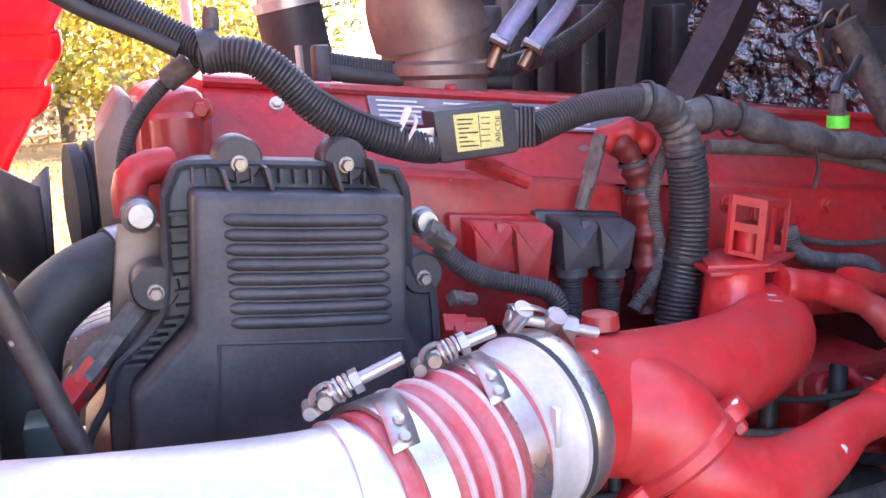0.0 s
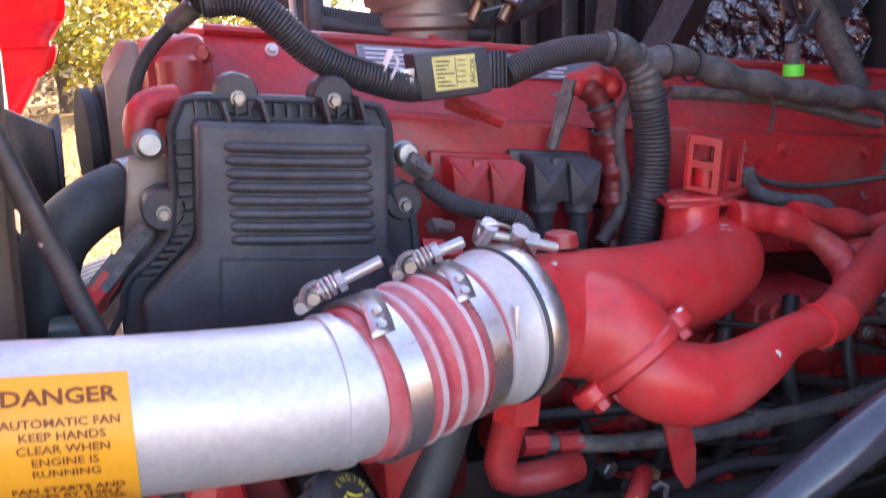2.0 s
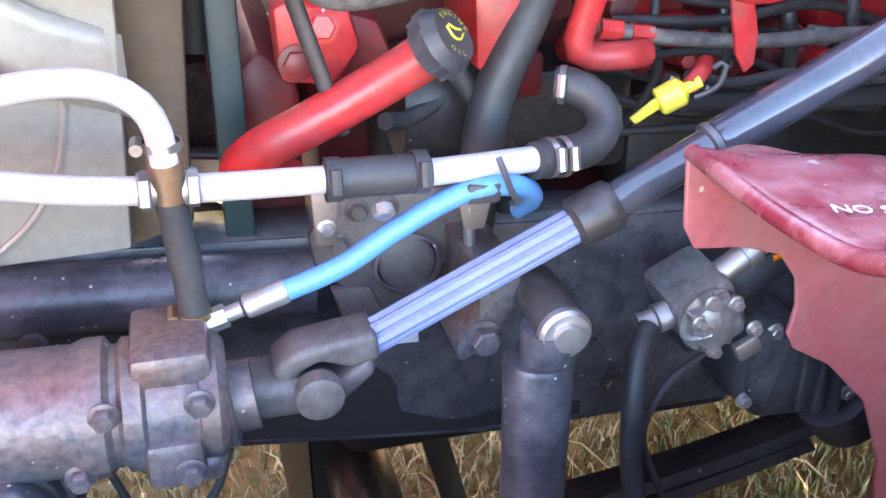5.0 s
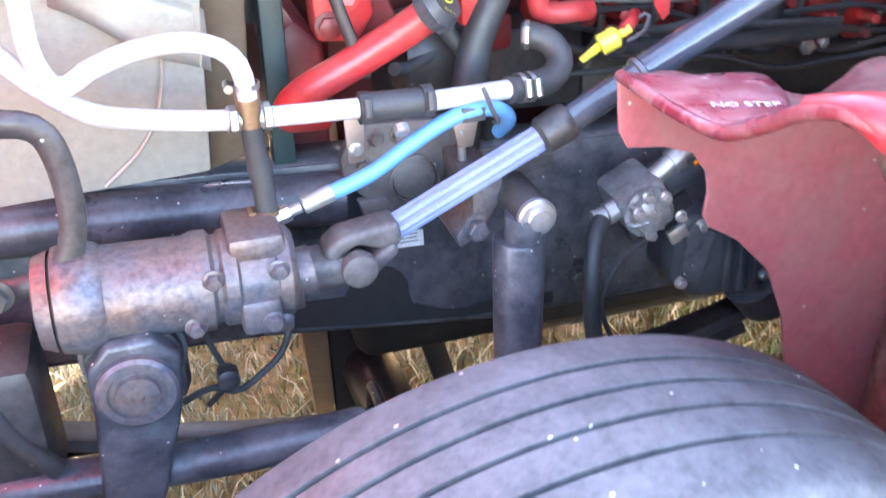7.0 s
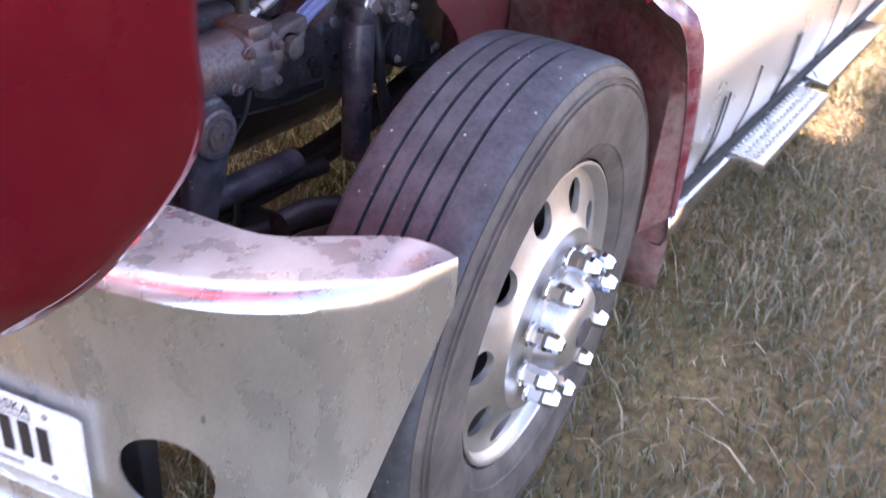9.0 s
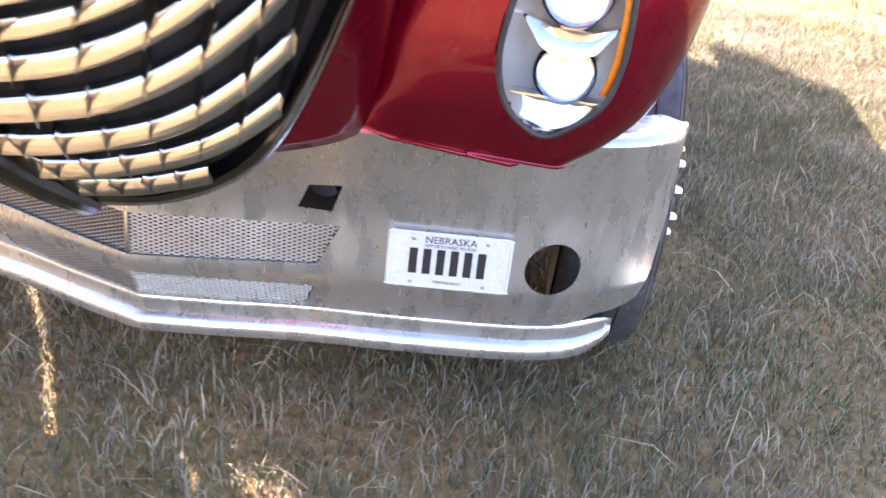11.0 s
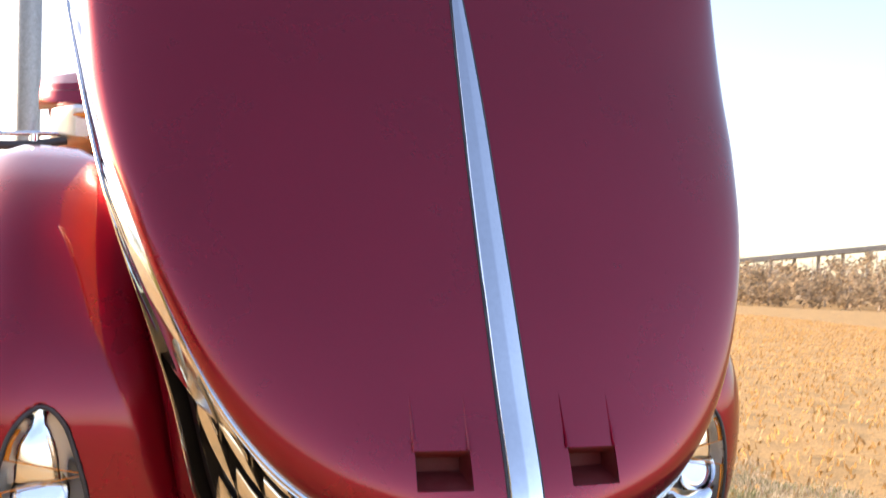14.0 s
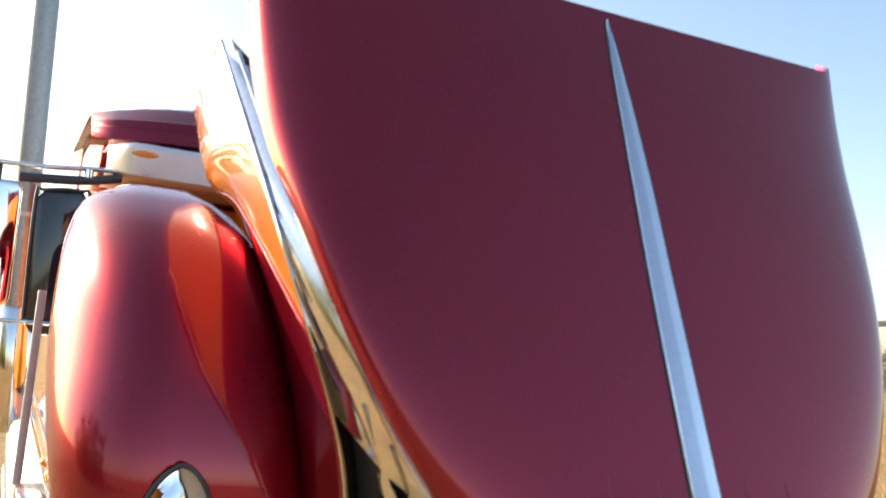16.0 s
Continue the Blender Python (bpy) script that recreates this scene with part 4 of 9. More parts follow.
    rows = [[(-1.908 + 0.42 * abs(y), y, 1.203), (-1.872 + 0.35 * abs(y), y * 0.95, 1.186), (-1.822 + 0.2 * abs(y), y * 0.8, 1.168), (-1.775, y * 0.6, 1.150)] for y in (-0.088, -0.06, -0.03, 0.0, 0.03, 0.06, 0.088)]
    part("under_prow", sheet(rows), M_DARKCHROME, e, "chrome underside of the prow, shade put into its colour", smooth=30)


build_grille()

FENDER = [  # z, front x, middle y, inner y, inner x, outer y, outer x
    (0.874, -1.046, 0.968, 0.90, -1.06, 1.00, -1.02), (0.888, -1.054, 0.969, 0.60, -1.06, 1.022, -1.01), (0.93, -1.072, 0.972, 0.575, -1.06, 1.085, -0.985), (1.00, -1.10, 0.98, 0.60, -1.065, 1.155, -0.945), (1.13, -1.125, 0.99, 0.60, -1.065, 1.215, -0.875),
    (1.30, -1.135, 1.0, 0.635, -1.05, 1.245, -0.89), (1.5, -1.12, 1.0, 0.665, -1.01, 1.278, -0.80), (1.7, -1.05, 1.01, 0.70, -0.92, 1.29, -0.58), (1.9, -0.93, 1.02, 0.74, -0.78, 1.285, -0.45),
    (2.05, -0.76, 1.03, 0.78, -0.62, 1.265, -0.34), (2.15, -0.55, 1.04, 0.84, -0.42, 1.22, -0.26), (2.205, -0.37, 1.04, 0.92, -0.30, 1.13, -0.2)]


def fender_point(z, q):
    """q from -1, the inner root, over 0, the front, to 1, the outer rear edge."""
    xf, yc, yi, xi, yo, xo = lerp_table(FENDER, z)
    if q < 0:
        a = -q
        return Vector((xf + (xi - xf) * a ** 5.5, yc + (yi - yc) * (1 - (1 - a) ** 1.25), z))
    g = math.sin(q * math.pi / 2)
    return Vector((xf + (xo - xf) * (1 - math.cos(q * math.pi / 2)) ** 1.15, yc + (yo - yc) * g, z))


HL = [(0.008, 1.472), (0.045, 1.445), (0.078, 1.39), (0.098, 1.30), (0.103, 1.20), (0.100, 1.12), (0.078, 1.04), (0.02, 0.982), (-0.03, 0.955), (-0.085, 0.985), (-0.120, 1.04), (-0.132, 1.13), (-0.112, 1.25), (-0.085, 1.34), (-0.055, 1.42), (-0.02, 1.462)]
HL_Y = 0.985


def inside_lamp(y, z, grow=1.0):
    c = False
    pts = [(HL_Y + a * grow, 1.2 + (b - 1.2) * grow) for a, b in HL]
    for (ya, za), (yb, zb) in zip(pts, pts[1:] + pts[:1]):
        if (za > z) != (zb > z) and y < (yb - ya) * (z - za) / (zb - za) + ya:
            c = not c
    return c


def front_at(y, z):
    best = min((fender_point(z, k / 60) for k in range(-40, 50)), key=lambda p: abs(p.y - y))
    return best.x


def build_fender(s):
    f = thing("hood_fender", (-1.0, 1.0 * s, 0.88), "bulging maroon gloss fender of the tilted hood", "fender", "fenders")
    rows = []
    for k in range(121):
        z = 0.874 + (2.205 - 0.874) * k / 120
        rows.append([fender_point(z, q / 44) for q in range(-44, 45)])
    top = rows[-1]
    rows.append([p.lerp(Vector((-0.12, 1.02, 2.20)), 0.5) + Vector((0, 0, 0.006)) for p in top])
    rows.append([p.lerp(Vector((-0.12, 1.02, 2.18)), 0.97) for p in top])
    bm = sheet(rows)
    gone = [fc for fc in bm.faces if fc.calc_center_median().x < -0.95 and inside_lamp(fc.calc_center_median().y, fc.calc_center_median().z)]
    bmesh.ops.delete(bm, geom=gone, context="FACES")
    if s < 0:
        mirror_y(bm)
    part("fender_shell", bm, M_MAROON, f, solid=0.008)
    lip = [fender_point(0.878, q / 20) + Vector((0.003, 0, 0)) for q in range(-20, 21)]
    part("rolled_lip", tube([(p.x, p.y * s, p.z) for p in lip], 0.006, 8, n=60), M_MAROON, f, "rolled maroon lower lip")
    h = thing("headlight", (-1.1, 0.985 * s, 0.95), "tall almond headlight with two lenses in chrome", "headlight", "headlights")
    rim = [(front_at(HL_Y + a, b) - 0.004, (HL_Y + a) * s, b) for a, b in HL]
    part("gasket", tube(rim + rim[:1], 0.0068, 8, n=120), M_PLASTIC, h, "black rubber gasket")
    # chrome bowl behind the lens
    rows = []
    for r in range(7):
        g = 1 - r / 6 * 0.55
        d = 0.07 * math.sin(r / 6 * math.pi / 2)
        rows.append([(front_at(HL_Y + a, b) * (1 - r / 6) + (-1.10) * (r / 6) + d + 0.003, (HL_Y + a * g) * s, 1.2 + (b - 1.2) * (g * 0.4 + 0.6)) for a, b in HL + HL[:1]])
    bm = sheet(rows)
    bm.faces.new([v for v in list(bm.verts)[-17:-1]])
    bmesh.ops.remove_doubles(bm, verts=bm.verts, dist=0.0002)
    part("reflector", bm, M_BOWL, h, "grey chrome bowl", smooth=180)
    # upper hood, two lenses with their collars, and brackets
    def width(z):
        ys = [a + (b - a) * (z - za) / (zb - za) for (a, za), (b, zb) in zip(HL, HL[1:] + HL[:1]) if (za - z) * (zb - z) < 0]
        return min(ys), max(ys)

    def tilted(z0, z1, lean, bow, name, label, wide=0.9, arch=0.0):
        """Chrome panel across the lamp, bowed forwards and leaning back towards its top."""
        rows = []
        for k in range(13):
            f = k / 12
            z = z0 + (z1 - z0) * f
            lo, hi = width(z)
            mid = (lo + hi) / 2
            r = []
            for j in range(17):
                t = j / 8 - 1
                y = HL_Y + mid + (hi - lo) / 2 * wide * math.sin(t * math.pi / 2)
                drop = arch * (1 - f) * (1 - abs(t)) ** 0.7
                r.append((front_at(HL_Y + mid, z) + 0.012 + lean * f + bow * (1 - math.cos(t * math.pi / 2)), y * s, z + drop))
            rows.append(r)
        part(name, sheet(rows), M_LAMPC, h, label, smooth=70, solid=0.002)
    rows = []
    for k in range(15):
        f = k / 14
        z = 1.262 + 0.190 * f
        lo, hi = width(min(1.462, z + 0.004))
        half = min(0.074, (hi - lo) * 0.475)
        crest = front_at(HL_Y, z) + 0.010 + 0.028 * f ** 2
        rows.append([(crest + 0.050 * (1 - math.cos(t * math.pi / 2)), (HL_Y + (lo + hi) / 2 + 0.006 + half * math.sin(t * math.pi / 2)) * s, z + 0.020 * (1 - f) * (1 - abs(t)) ** 0.8) for t in [j / 10 - 1 for j in range(21)]])
    part("shroud", sheet(rows), M_LAMPC, h, "broad rounded chrome cowl above the upper lens", smooth=70, solid=0.002)
    tilted(0.968, 1.035, 0.035, 0.004, "lower_reflector", "bright chrome lower reflector")
    for z, r in ((1.246, 0.068), (1.090, 0.060)):
        at, way = (-1.094, (HL_Y - 0.004) * s, z), (-1, 0, 0.32)
        part("collar", turn([(0.03, r * 1.02), (0.0, r * 1.03), (-0.026, r * 1.03), (-0.030, r * 0.99), (0.0, r * 0.96)], at, way, 48, cap=False), M_LAMPC, h, "chrome lens collar", smooth=50)
        part("lens_bed", turn([(-0.004, r * 0.97), (0.002, r * 0.93), (0.005, r * 0.6), (0.006, r * 0.3), (0.0065, 0.001)], at, way, 48), M_LAMPC, h, "bright lens bed", smooth=70)
        part("lens", turn([(-0.002, r * 0.95), (0.014, r * 0.88), (0.028, r * 0.6), (0.034, r * 0.3), (0.035, 0.001)], at, way, 48), M_CLEAR, h, "clear round glass lens", smooth=70).visible_shadow = False
    bm = slab([(HL_Y * s + a * s, b) for a, b in ((-0.112, 1.20), (-0.07, 1.186), (-0.04, 1.178), (0.04, 1.178), (0.065, 1.186), (0.092, 1.195), (0.05, 1.142), (0.015, 1.126), (-0.025, 1.126), (-0.06, 1.142))], -1.118, -1.09, "x", 0.003)
    for v in bm.verts:
        v.co.x += 0.55 * (v.co.z - 1.15)
    part("bracket", bm, M_LAMPC, h, "chevron shaped chrome bracket")
    bm = slab([(HL_Y * s + a * s, b) for a, b in ((-0.112, 1.045), (0.075, 1.045), (0.03, 1.033), (-0.05, 1.033))], -1.11, -1.07, "x", 0.002)
    part("bracket", bm, M_LAMPC, h, "thin chrome cross bracket")
    rows = []
    for z in (1.415, 1.38, 1.34, 1.30, 1.26, 1.22, 1.18, 1.14, 1.10, 1.06):
        edge = width(z)[1]
        rows.append([(front_at(HL_Y + edge - d, z) + 0.003, (HL_Y + edge - d) * s, z) for d in (0.004, 0.010, 0.017)])
    part("side_marker", sheet(rows), M_AMBER, h, "amber side marker strip", solid=0.002)
    # outer lens
    rows = []
    for r in range(8):
        g = 1 - r / 7
        rows.append([(front_at(HL_Y + a * g, 1.2 + (b - 1.2) * g) - 0.005 - 0.012 * math.sqrt(1 - g * g), (HL_Y + a * g) * s, 1.2 + (b - 1.2) * g) for a, b in HL + HL[:1]])
    bm = sheet(rows)
    bmesh.ops.remove_doubles(bm, verts=bm.verts, dist=0.0002)
    lens = part("outer_lens", bm, M_CLEAR, h, "clear outer lens cover", smooth=70, solid=0.003)
    lens.visible_shadow = False


build_fender(1)
build_fender(-1)

# ---- bumper ----
BUMP = [(0.0, -1.032), (0.2, -0.985), (0.4, -0.932), (0.615, -0.892), (0.76, -0.862), (0.915, -0.826), (1.02, -0.79), (1.12, -0.735), (1.2, -0.672), (1.255, -0.60), (1.283, -0.53), (1.288, -0.485)]


BUMP_TOP = [(0.0, -1.132), (0.2, -1.085), (0.4, -1.032), (0.615, -0.985), (0.76, -0.945), (0.93, -0.872), (1.025, -0.838), (1.109, -0.805), (1.19, -0.750), (1.249, -0.678), (1.276, -0.60), (1.288, -0.495)]
SHELF_BACK = [(0.0, -0.97), (0.4, -0.87), (0.7, -0.77), (0.85, -0.70), (0.933, -0.668), (1.03, -0.652), (1.085, -0.633), (1.147, -0.578), (1.20, -0.53), (1.262, -0.476)]


def bump_x(y):
    return lerp_table(BUMP, abs(y))[0]


def bumper_rows(ys, zs):
    rows = []
    for z in zs:
        r = []
        end = 1.288 - 0.05 * max(0, (0.80 - z) / 0.48) ** 1.4
        for y0 in ys:
            y = y0 * end / 1.288
            a = abs(y)
            up = max(0, (z - 0.60) / 0.26) ** 1.4
            x = bump_x(a) * (1 - up) + lerp_table(BUMP_TOP, min(1.288, abs(y0)))[0] * up
            x += 0.05 * max(0, (0.44 - z) / 0.12)
            tail = max(0, (abs(y0) - 1.19) / 0.098)
            x -= 0.085 * tail * max(0, (0.80 - z) / 0.45)
            lift = 0.10 * max(0, (abs(y0) - 1.08) / 0.208) ** 2 * max(0, (0.50 - z) / 0.18)
            lift -= 0.026 * max(0, (abs(y0) - 1.225) / 0.063) ** 2 * max(0, (z - 0.74) / 0.12)
            r.append(Vector((x, y, z + lift)))
        rows.append(r)
    return rows


def build_bumper():
    b = thing("front_bumper", (-0.9, 0, 0.22), "scuffed polished aluminium truck bumper with mesh openings", "bumper")
    ys = []
    for k in range(-70, 71):
        t = k / 70
        ys.append(1.288 * (abs(t) ** 0.8) * (1 if t >= 0 else -1))
    zs = [0.32, 0.36, 0.40, 0.435, 0.45, 0.50, 0.56, 0.62, 0.68, 0.74, 0.79, 0.83, 0.85, 0.86]
    rows = bumper_rows(ys, zs)
    # rounded nose and flat top shelf turning back
    last = rows[-1]
    back = spline([(x, y, 0) for y, x in SHELF_BACK], 71)
    aim = [back[abs(k)] for k in range(-70, 71)]
    for w, dz in ((0.03, 0.009), (0.08, 0.016), (0.15, 0.020), (0.20, 0.0205), (0.26, 0.020), (0.6, 0.016), (1.0, 0.012)):
        rows.append([Vector((p.x + (q.x - p.x) * w, p.y + ((q.y if p.y >= 0 else -q.y) - p.y) * w, p.z + dz)) for p, q in zip(last, aim)])
    ob = part("bumper_face", sheet(rows), M_BUMPER, b, solid=0.005)
    holes = []
    for s in (1, -1):
        holes.append(slab([(s * y, z) for y, z in ((0.427, 0.694), (0.506, 0.701), (0.478, 0.622), (0.396, 0.624))], -1.3, -0.7, "x", 0))
        holes.append(turn([(-0.3, 0.073), (0.3, 0.073)], (-0.79, 1.018 * s, 0.512), (-1, 0.35 * s, 0), 40))
    holes.append(slab([(-0.5, 0.583), (0, 0.573), (0.5, 0.583), (0.447, 0.472), (0, 0.458), (-0.447, 0.472)], -1.3, -0.7, "x", 0))
    holes.append(slab([(-0.44, 0.402), (0, 0.392), (0.44, 0.402), (0.415, 0.338), (0, 0.332), (-0.415, 0.338)], -1.3, -0.7, "x", 0))
    cut(ob, holes)
    # lower step with its own opening, and the polished lip
    rows = []
    for z, dx in ((0.325, 0.055), (0.30, 0.06), (0.272, 0.058), (0.264, 0.046), (0.252, 0.038), (0.234, 0.036), (0.218, 0.044), (0.212, 0.07), (0.216, 0.12)):
        r = []
        for k in range(-60, 61):
            y = 1.195 * k / 60
            tip = max(0, (abs(y) - 1.08) / 0.115)
            r.append((bump_x(y) + dx + 0.03 * tip ** 2, y, (z - 0.25) * (1 - 0.6 * tip ** 3) + 0.25 + 0.02 * tip ** 2))
        rows.append(r)
    part("lower_lip", sheet(rows), M_BUMPER, b, "bright satin lower lip", solid=0.004)

    def expanded(top, bot, lo_z, hi_z, behind, name):
        """Diamond mesh of thin bars in an opening."""
        bm = bmesh.new()
        def at(y, z):
            x = bump_x(y) + behind + 0.05 * max(0, (0.44 - z) / 0.12)
            return Vector((x, y, z))
        def wide(z):
            return bot + (top - bot) * (z - lo_z) / (hi_z - lo_z)
        step, slope = 0.024, 0.42
        n = int(2 * top / step) + 40
        for sgn in (1, -1):
            for k in range(-20, n + 20):
                y0 = -top - 0.2 + k * step
                pts = []
                for j in range(25):
                    z = lo_z + (hi_z - lo_z) * j / 24
                    y = y0 + sgn * (z - lo_z) / slope
                    if abs(y) <= wide(z):
                        pts.append(at(y, z))
                if len(pts) > 1:
                    for a, c in zip(pts, pts[1:]):
                        d = Vector((0, 0.0010, 0.0016))
                        e = Vector((0.003, 0, 0))
                        q = [bm.verts.new(v) for v in (a - d, a + d, c + d, c - d, a - d + e, a + d + e, c + d + e, c - d + e)]
                        for f in ((0, 1, 2, 3), (0, 4, 5, 1), (3, 2, 6, 7), (0, 3, 7, 4), (1, 5, 6, 2)):
                            bm.faces.new([q[i] for i in f])
        part(name, bm, M_STEEL, b, "grey expanded metal mesh", smooth=0)
    expanded(0.50, 0.447, 0.458, 0.583, 0.012, "mesh_insert")
    expanded(0.44, 0.41, 0.328, 0.405, 0.0, "mesh_insert")
    part("divider", block(-1.03, -1.015, -0.004, 0.004, 0.455, 0.58, 0.001), M_ALU, b)
    # dark block standing in for the shaded space behind the openings
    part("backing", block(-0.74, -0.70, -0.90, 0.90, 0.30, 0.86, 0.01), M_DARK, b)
    pl = thing("licence_plate", (-0.87, -0.77, 0.45), "white registration plate with a dark embossed number", "licence plate")
    a, c = Vector((-0.895, -0.615, 0.5245)), Vector((-0.83, -0.915, 0.5225))
    mid, ux = (a + c) / 2, (c - a).normalized()
    out = Vector((ux.y, -ux.x, 0)).normalized()
    if out.x > 0:
        out = -out
    mid += out * 0.014

    def on_plate(u, v, d=0.0):
        return mid + ux * u + Vector((0, 0, v)) + out * d
    w, h = 0.1525, 0.076
    rim = []
    for cx, cz, a0 in ((w - 0.012, h - 0.012, 0), (-w + 0.012, h - 0.012, 90), (-w + 0.012, -h + 0.012, 180), (w - 0.012, -h + 0.012, 270)):
        rim += [(cx + 0.012 * math.cos(radians(a0 + k * 18)), cz + 0.012 * math.sin(radians(a0 + k * 18))) for k in range(6)]
    bm = bmesh.new()
    f = bm.faces.new([bm.verts.new(on_plate(u, v)) for u, v in rim])
    part("plate_sheet", bm, M_WHITEP, pl, smooth=0, solid=0.002)
    edge = [on_plate(u * 0.965, v * 0.94, 0.001) for u, v in rim]
    part("border", tube([tuple(p) for p in edge + edge[:1]], 0.0016, 6, n=140), M_WHITEP, pl)
    for k in range(6):
        u = -0.098 + k * 0.0335
        bars([(u, u + 0.02, -0.037, 0.032)], lambda x, y: on_plate(x, y, 0.0018), M_INK, pl, "number_bar")
    lettering("NEBRASKA", 0.026, lambda u, v: on_plate(u, v + 0.056, 0.0016), M_INK, pl)
    lettering("APPORTIONED POWER", 0.012, lambda u, v: on_plate(u, v + 0.040, 0.0016), M_INK, pl)
    lettering("PERMANENT", 0.012, lambda u, v: on_plate(u, v - 0.058, 0.0016), M_INK, pl)
    for u in (-0.09, 0.09):
        for v in (0.058, -0.06):
            part("bolt", turn([(0, 0.005), (0.002, 0.005), (0.003, 0.003)], on_plate(u, v, 0.001), out, 12), M_STEEL, pl)


build_bumper()


# ---- front wheel ----
def build_wheel(s, detail=True):
    cx, cy, cz = -0.073, 1.1365 * s, 0.498
    w = thing("front_wheel", (cx, cy, 0.0), "dusty truck tyre on a polished aluminium wheel with chrome nut covers", "truck wheel", "front wheels")
    steer = radians(3.7)
    rot = Matrix.Translation((cx, cy, cz)) @ Matrix.Rotation(steer, 4, "Z")

    def spin(profile, sides=96, cap=False):
        """profile: (outward distance, radius)"""
        bm = bmesh.new()
        rings = []
        for h, r in profile:
            rings.append([bm.verts.new(rot @ Vector((r * math.cos(a), h * s, r * math.sin(a)))) for a in (2 * math.pi * k / sides for k in range(sides))])
        for p, q in zip(rings, rings[1:]):
            for k in range(sides):
                bm.faces.new((p[k], p[(k + 1) % sides], q[(k + 1) % sides], q[k]))
        if cap:
            bm.faces.new(rings[0])
            bm.faces.new(rings[-1])
        return bm
    # tread with four grooves
    R = 0.497
    prof = [(-0.138, 0.39), (-0.135, 0.446), (-0.126, 0.476), (-0.115, 0.4895)]
    x = -0.111
    crown = lambda h: R - 0.006 * (h / 0.12) ** 2
    for g in (-0.069, -0.033, 0.003, 0.043):
        prof += [(x, crown(x)), (g - 0.0034, crown(g)), (g - 0.0022, crown(g) - 0.010), (g + 0.0022, crown(g) - 0.010), (g + 0.0034, crown(g))]
        x = g + 0.012
    prof += [(0.090, crown(0.090)), (0.1025, 0.4895), (0.110, 0.483)]
    tyre = part("tyre", spin(prof, 160), M_TREAD, w, "black dusty tread with four grooves", smooth=30)
    prof = [(h - 0.018, r + 0.003) for h, r in ((0.1278, 0.480), (0.1345, 0.471), (0.1365, 0.463), (0.139, 0.461), (0.1395, 0.453), (0.143, 0.447), (0.1455, 0.44), (0.1465, 0.41), (0.1455, 0.38), (0.141, 0.345), (0.1405, 0.341), (0.137, 0.339), (0.134, 0.330), (0.129, 0.318), (0.119, 0.307))]
    part("sidewall", spin(prof, 128), M_WALL, w, "brown-grey dusty sidewall", smooth=30)
    for h, r in ((0.1105, 0.4838), (0.1225, 0.4655), (0.1265, 0.4545)):
        ring = [rot @ Vector((r * math.cos(a), h * s, r * math.sin(a))) for a in (2 * math.pi * k / 120 for k in range(121))]
        part("sidewall_rib", tube([tuple(p) for p in ring], 0.0016, 6, n=121), M_WALL, w, "thin dusty sidewall rib")
    part("inner_wall", spin([(-0.146, 0.402), (-0.14, 0.34), (-0.12, 0.29)], 64), M_WALL, w)
    if not detail:
        part("rim", spin([(0.124, 0.29), (0.11, 0.28), (0.06, 0.2), (0.06, 0.001)], 48), M_WHEEL, w)
        return
    # disc with hand holes
    prof = [(0.119, 0.3085), (0.127, 0.3075), (0.1285, 0.302), (0.125, 0.297), (0.112, 0.2935), (0.106, 0.288), (0.107, 0.280), (0.115, 0.240), (0.126, 0.205), (0.137, 0.191), (0.143, 0.184), (0.143, 0.105), (0.140, 0.10),
            (0.130, 0.10), (0.130, 0.182), (0.118, 0.19), (0.106, 0.225), (0.097, 0.277), (0.085, 0.293), (0.07, 0.303), (0.119, 0.3085)]
    prof = [(h - 0.024, r * 0.992) for h, r in prof]
    ob = part("rim", spin(prof, 120), M_WHEEL, w, "dull polished aluminium disc rim")
    tools = []
    for k in range(10):
        a = 2 * math.pi * k / 10 + radians(30.5)
        c = rot @ Vector((0.236 * math.cos(a), 0, 0.236 * math.sin(a)))
        bm = turn([(-0.3, 0.033), (0.3, 0.033)], c, rot.to_3x3() @ Vector((0, 1, 0)), 24)
        tools.append(bm)
    cut(ob, tools)
    part("brake_drum", spin([(0.0, 0.001), (0.0, 0.20), (0.03, 0.205), (-0.1, 0.21)], 48), M_IRON, w, "dark brake drum behind the holes")
    part("brake_backing", spin([(0.055, 0.10), (0.055, 0.285)], 48), M_IRON, w)
    hub = part("hub", spin([(0.117, 0.115), (0.130, 0.112), (0.132, 0.10), (0.147, 0.092), (0.167, 0.086), (0.178, 0.075), (0.185, 0.05), (0.188, 0.001)], 64), M_WHEEL, w, "rounded aluminium hub cover")
    part("hub_plug", spin([(0.185, 0.03), (0.191, 0.03), (0.191, 0.001)], 24), M_CAST, hub)
    for k in range(10):
        a = 2 * math.pi * k / 10 + radians(15)
        c = rot @ Vector((0.136 * math.cos(a), 0.130 * s, 0.136 * math.sin(a)))
        way = rot.to_3x3() @ Vector((0, s, 0))
        bm = bmesh.new()
        turn([(0, 0.024), (0.005, 0.024), (0.0065, 0.0205)], c, way, 24, bm)
        turn([(0.005, 0.0205), (0.028, 0.0195), (0.034, 0.0208), (0.060, 0.0150), (0.066, 0.010), (0.067, 0.001)], c, way, 6, bm)
        part("nut_cover", bm, M_CHROME, w, "chrome pointed nut cover", smooth=25)


build_wheel(-1)
build_wheel(1, False)

# ---- cab, wheel well and side fairing ----


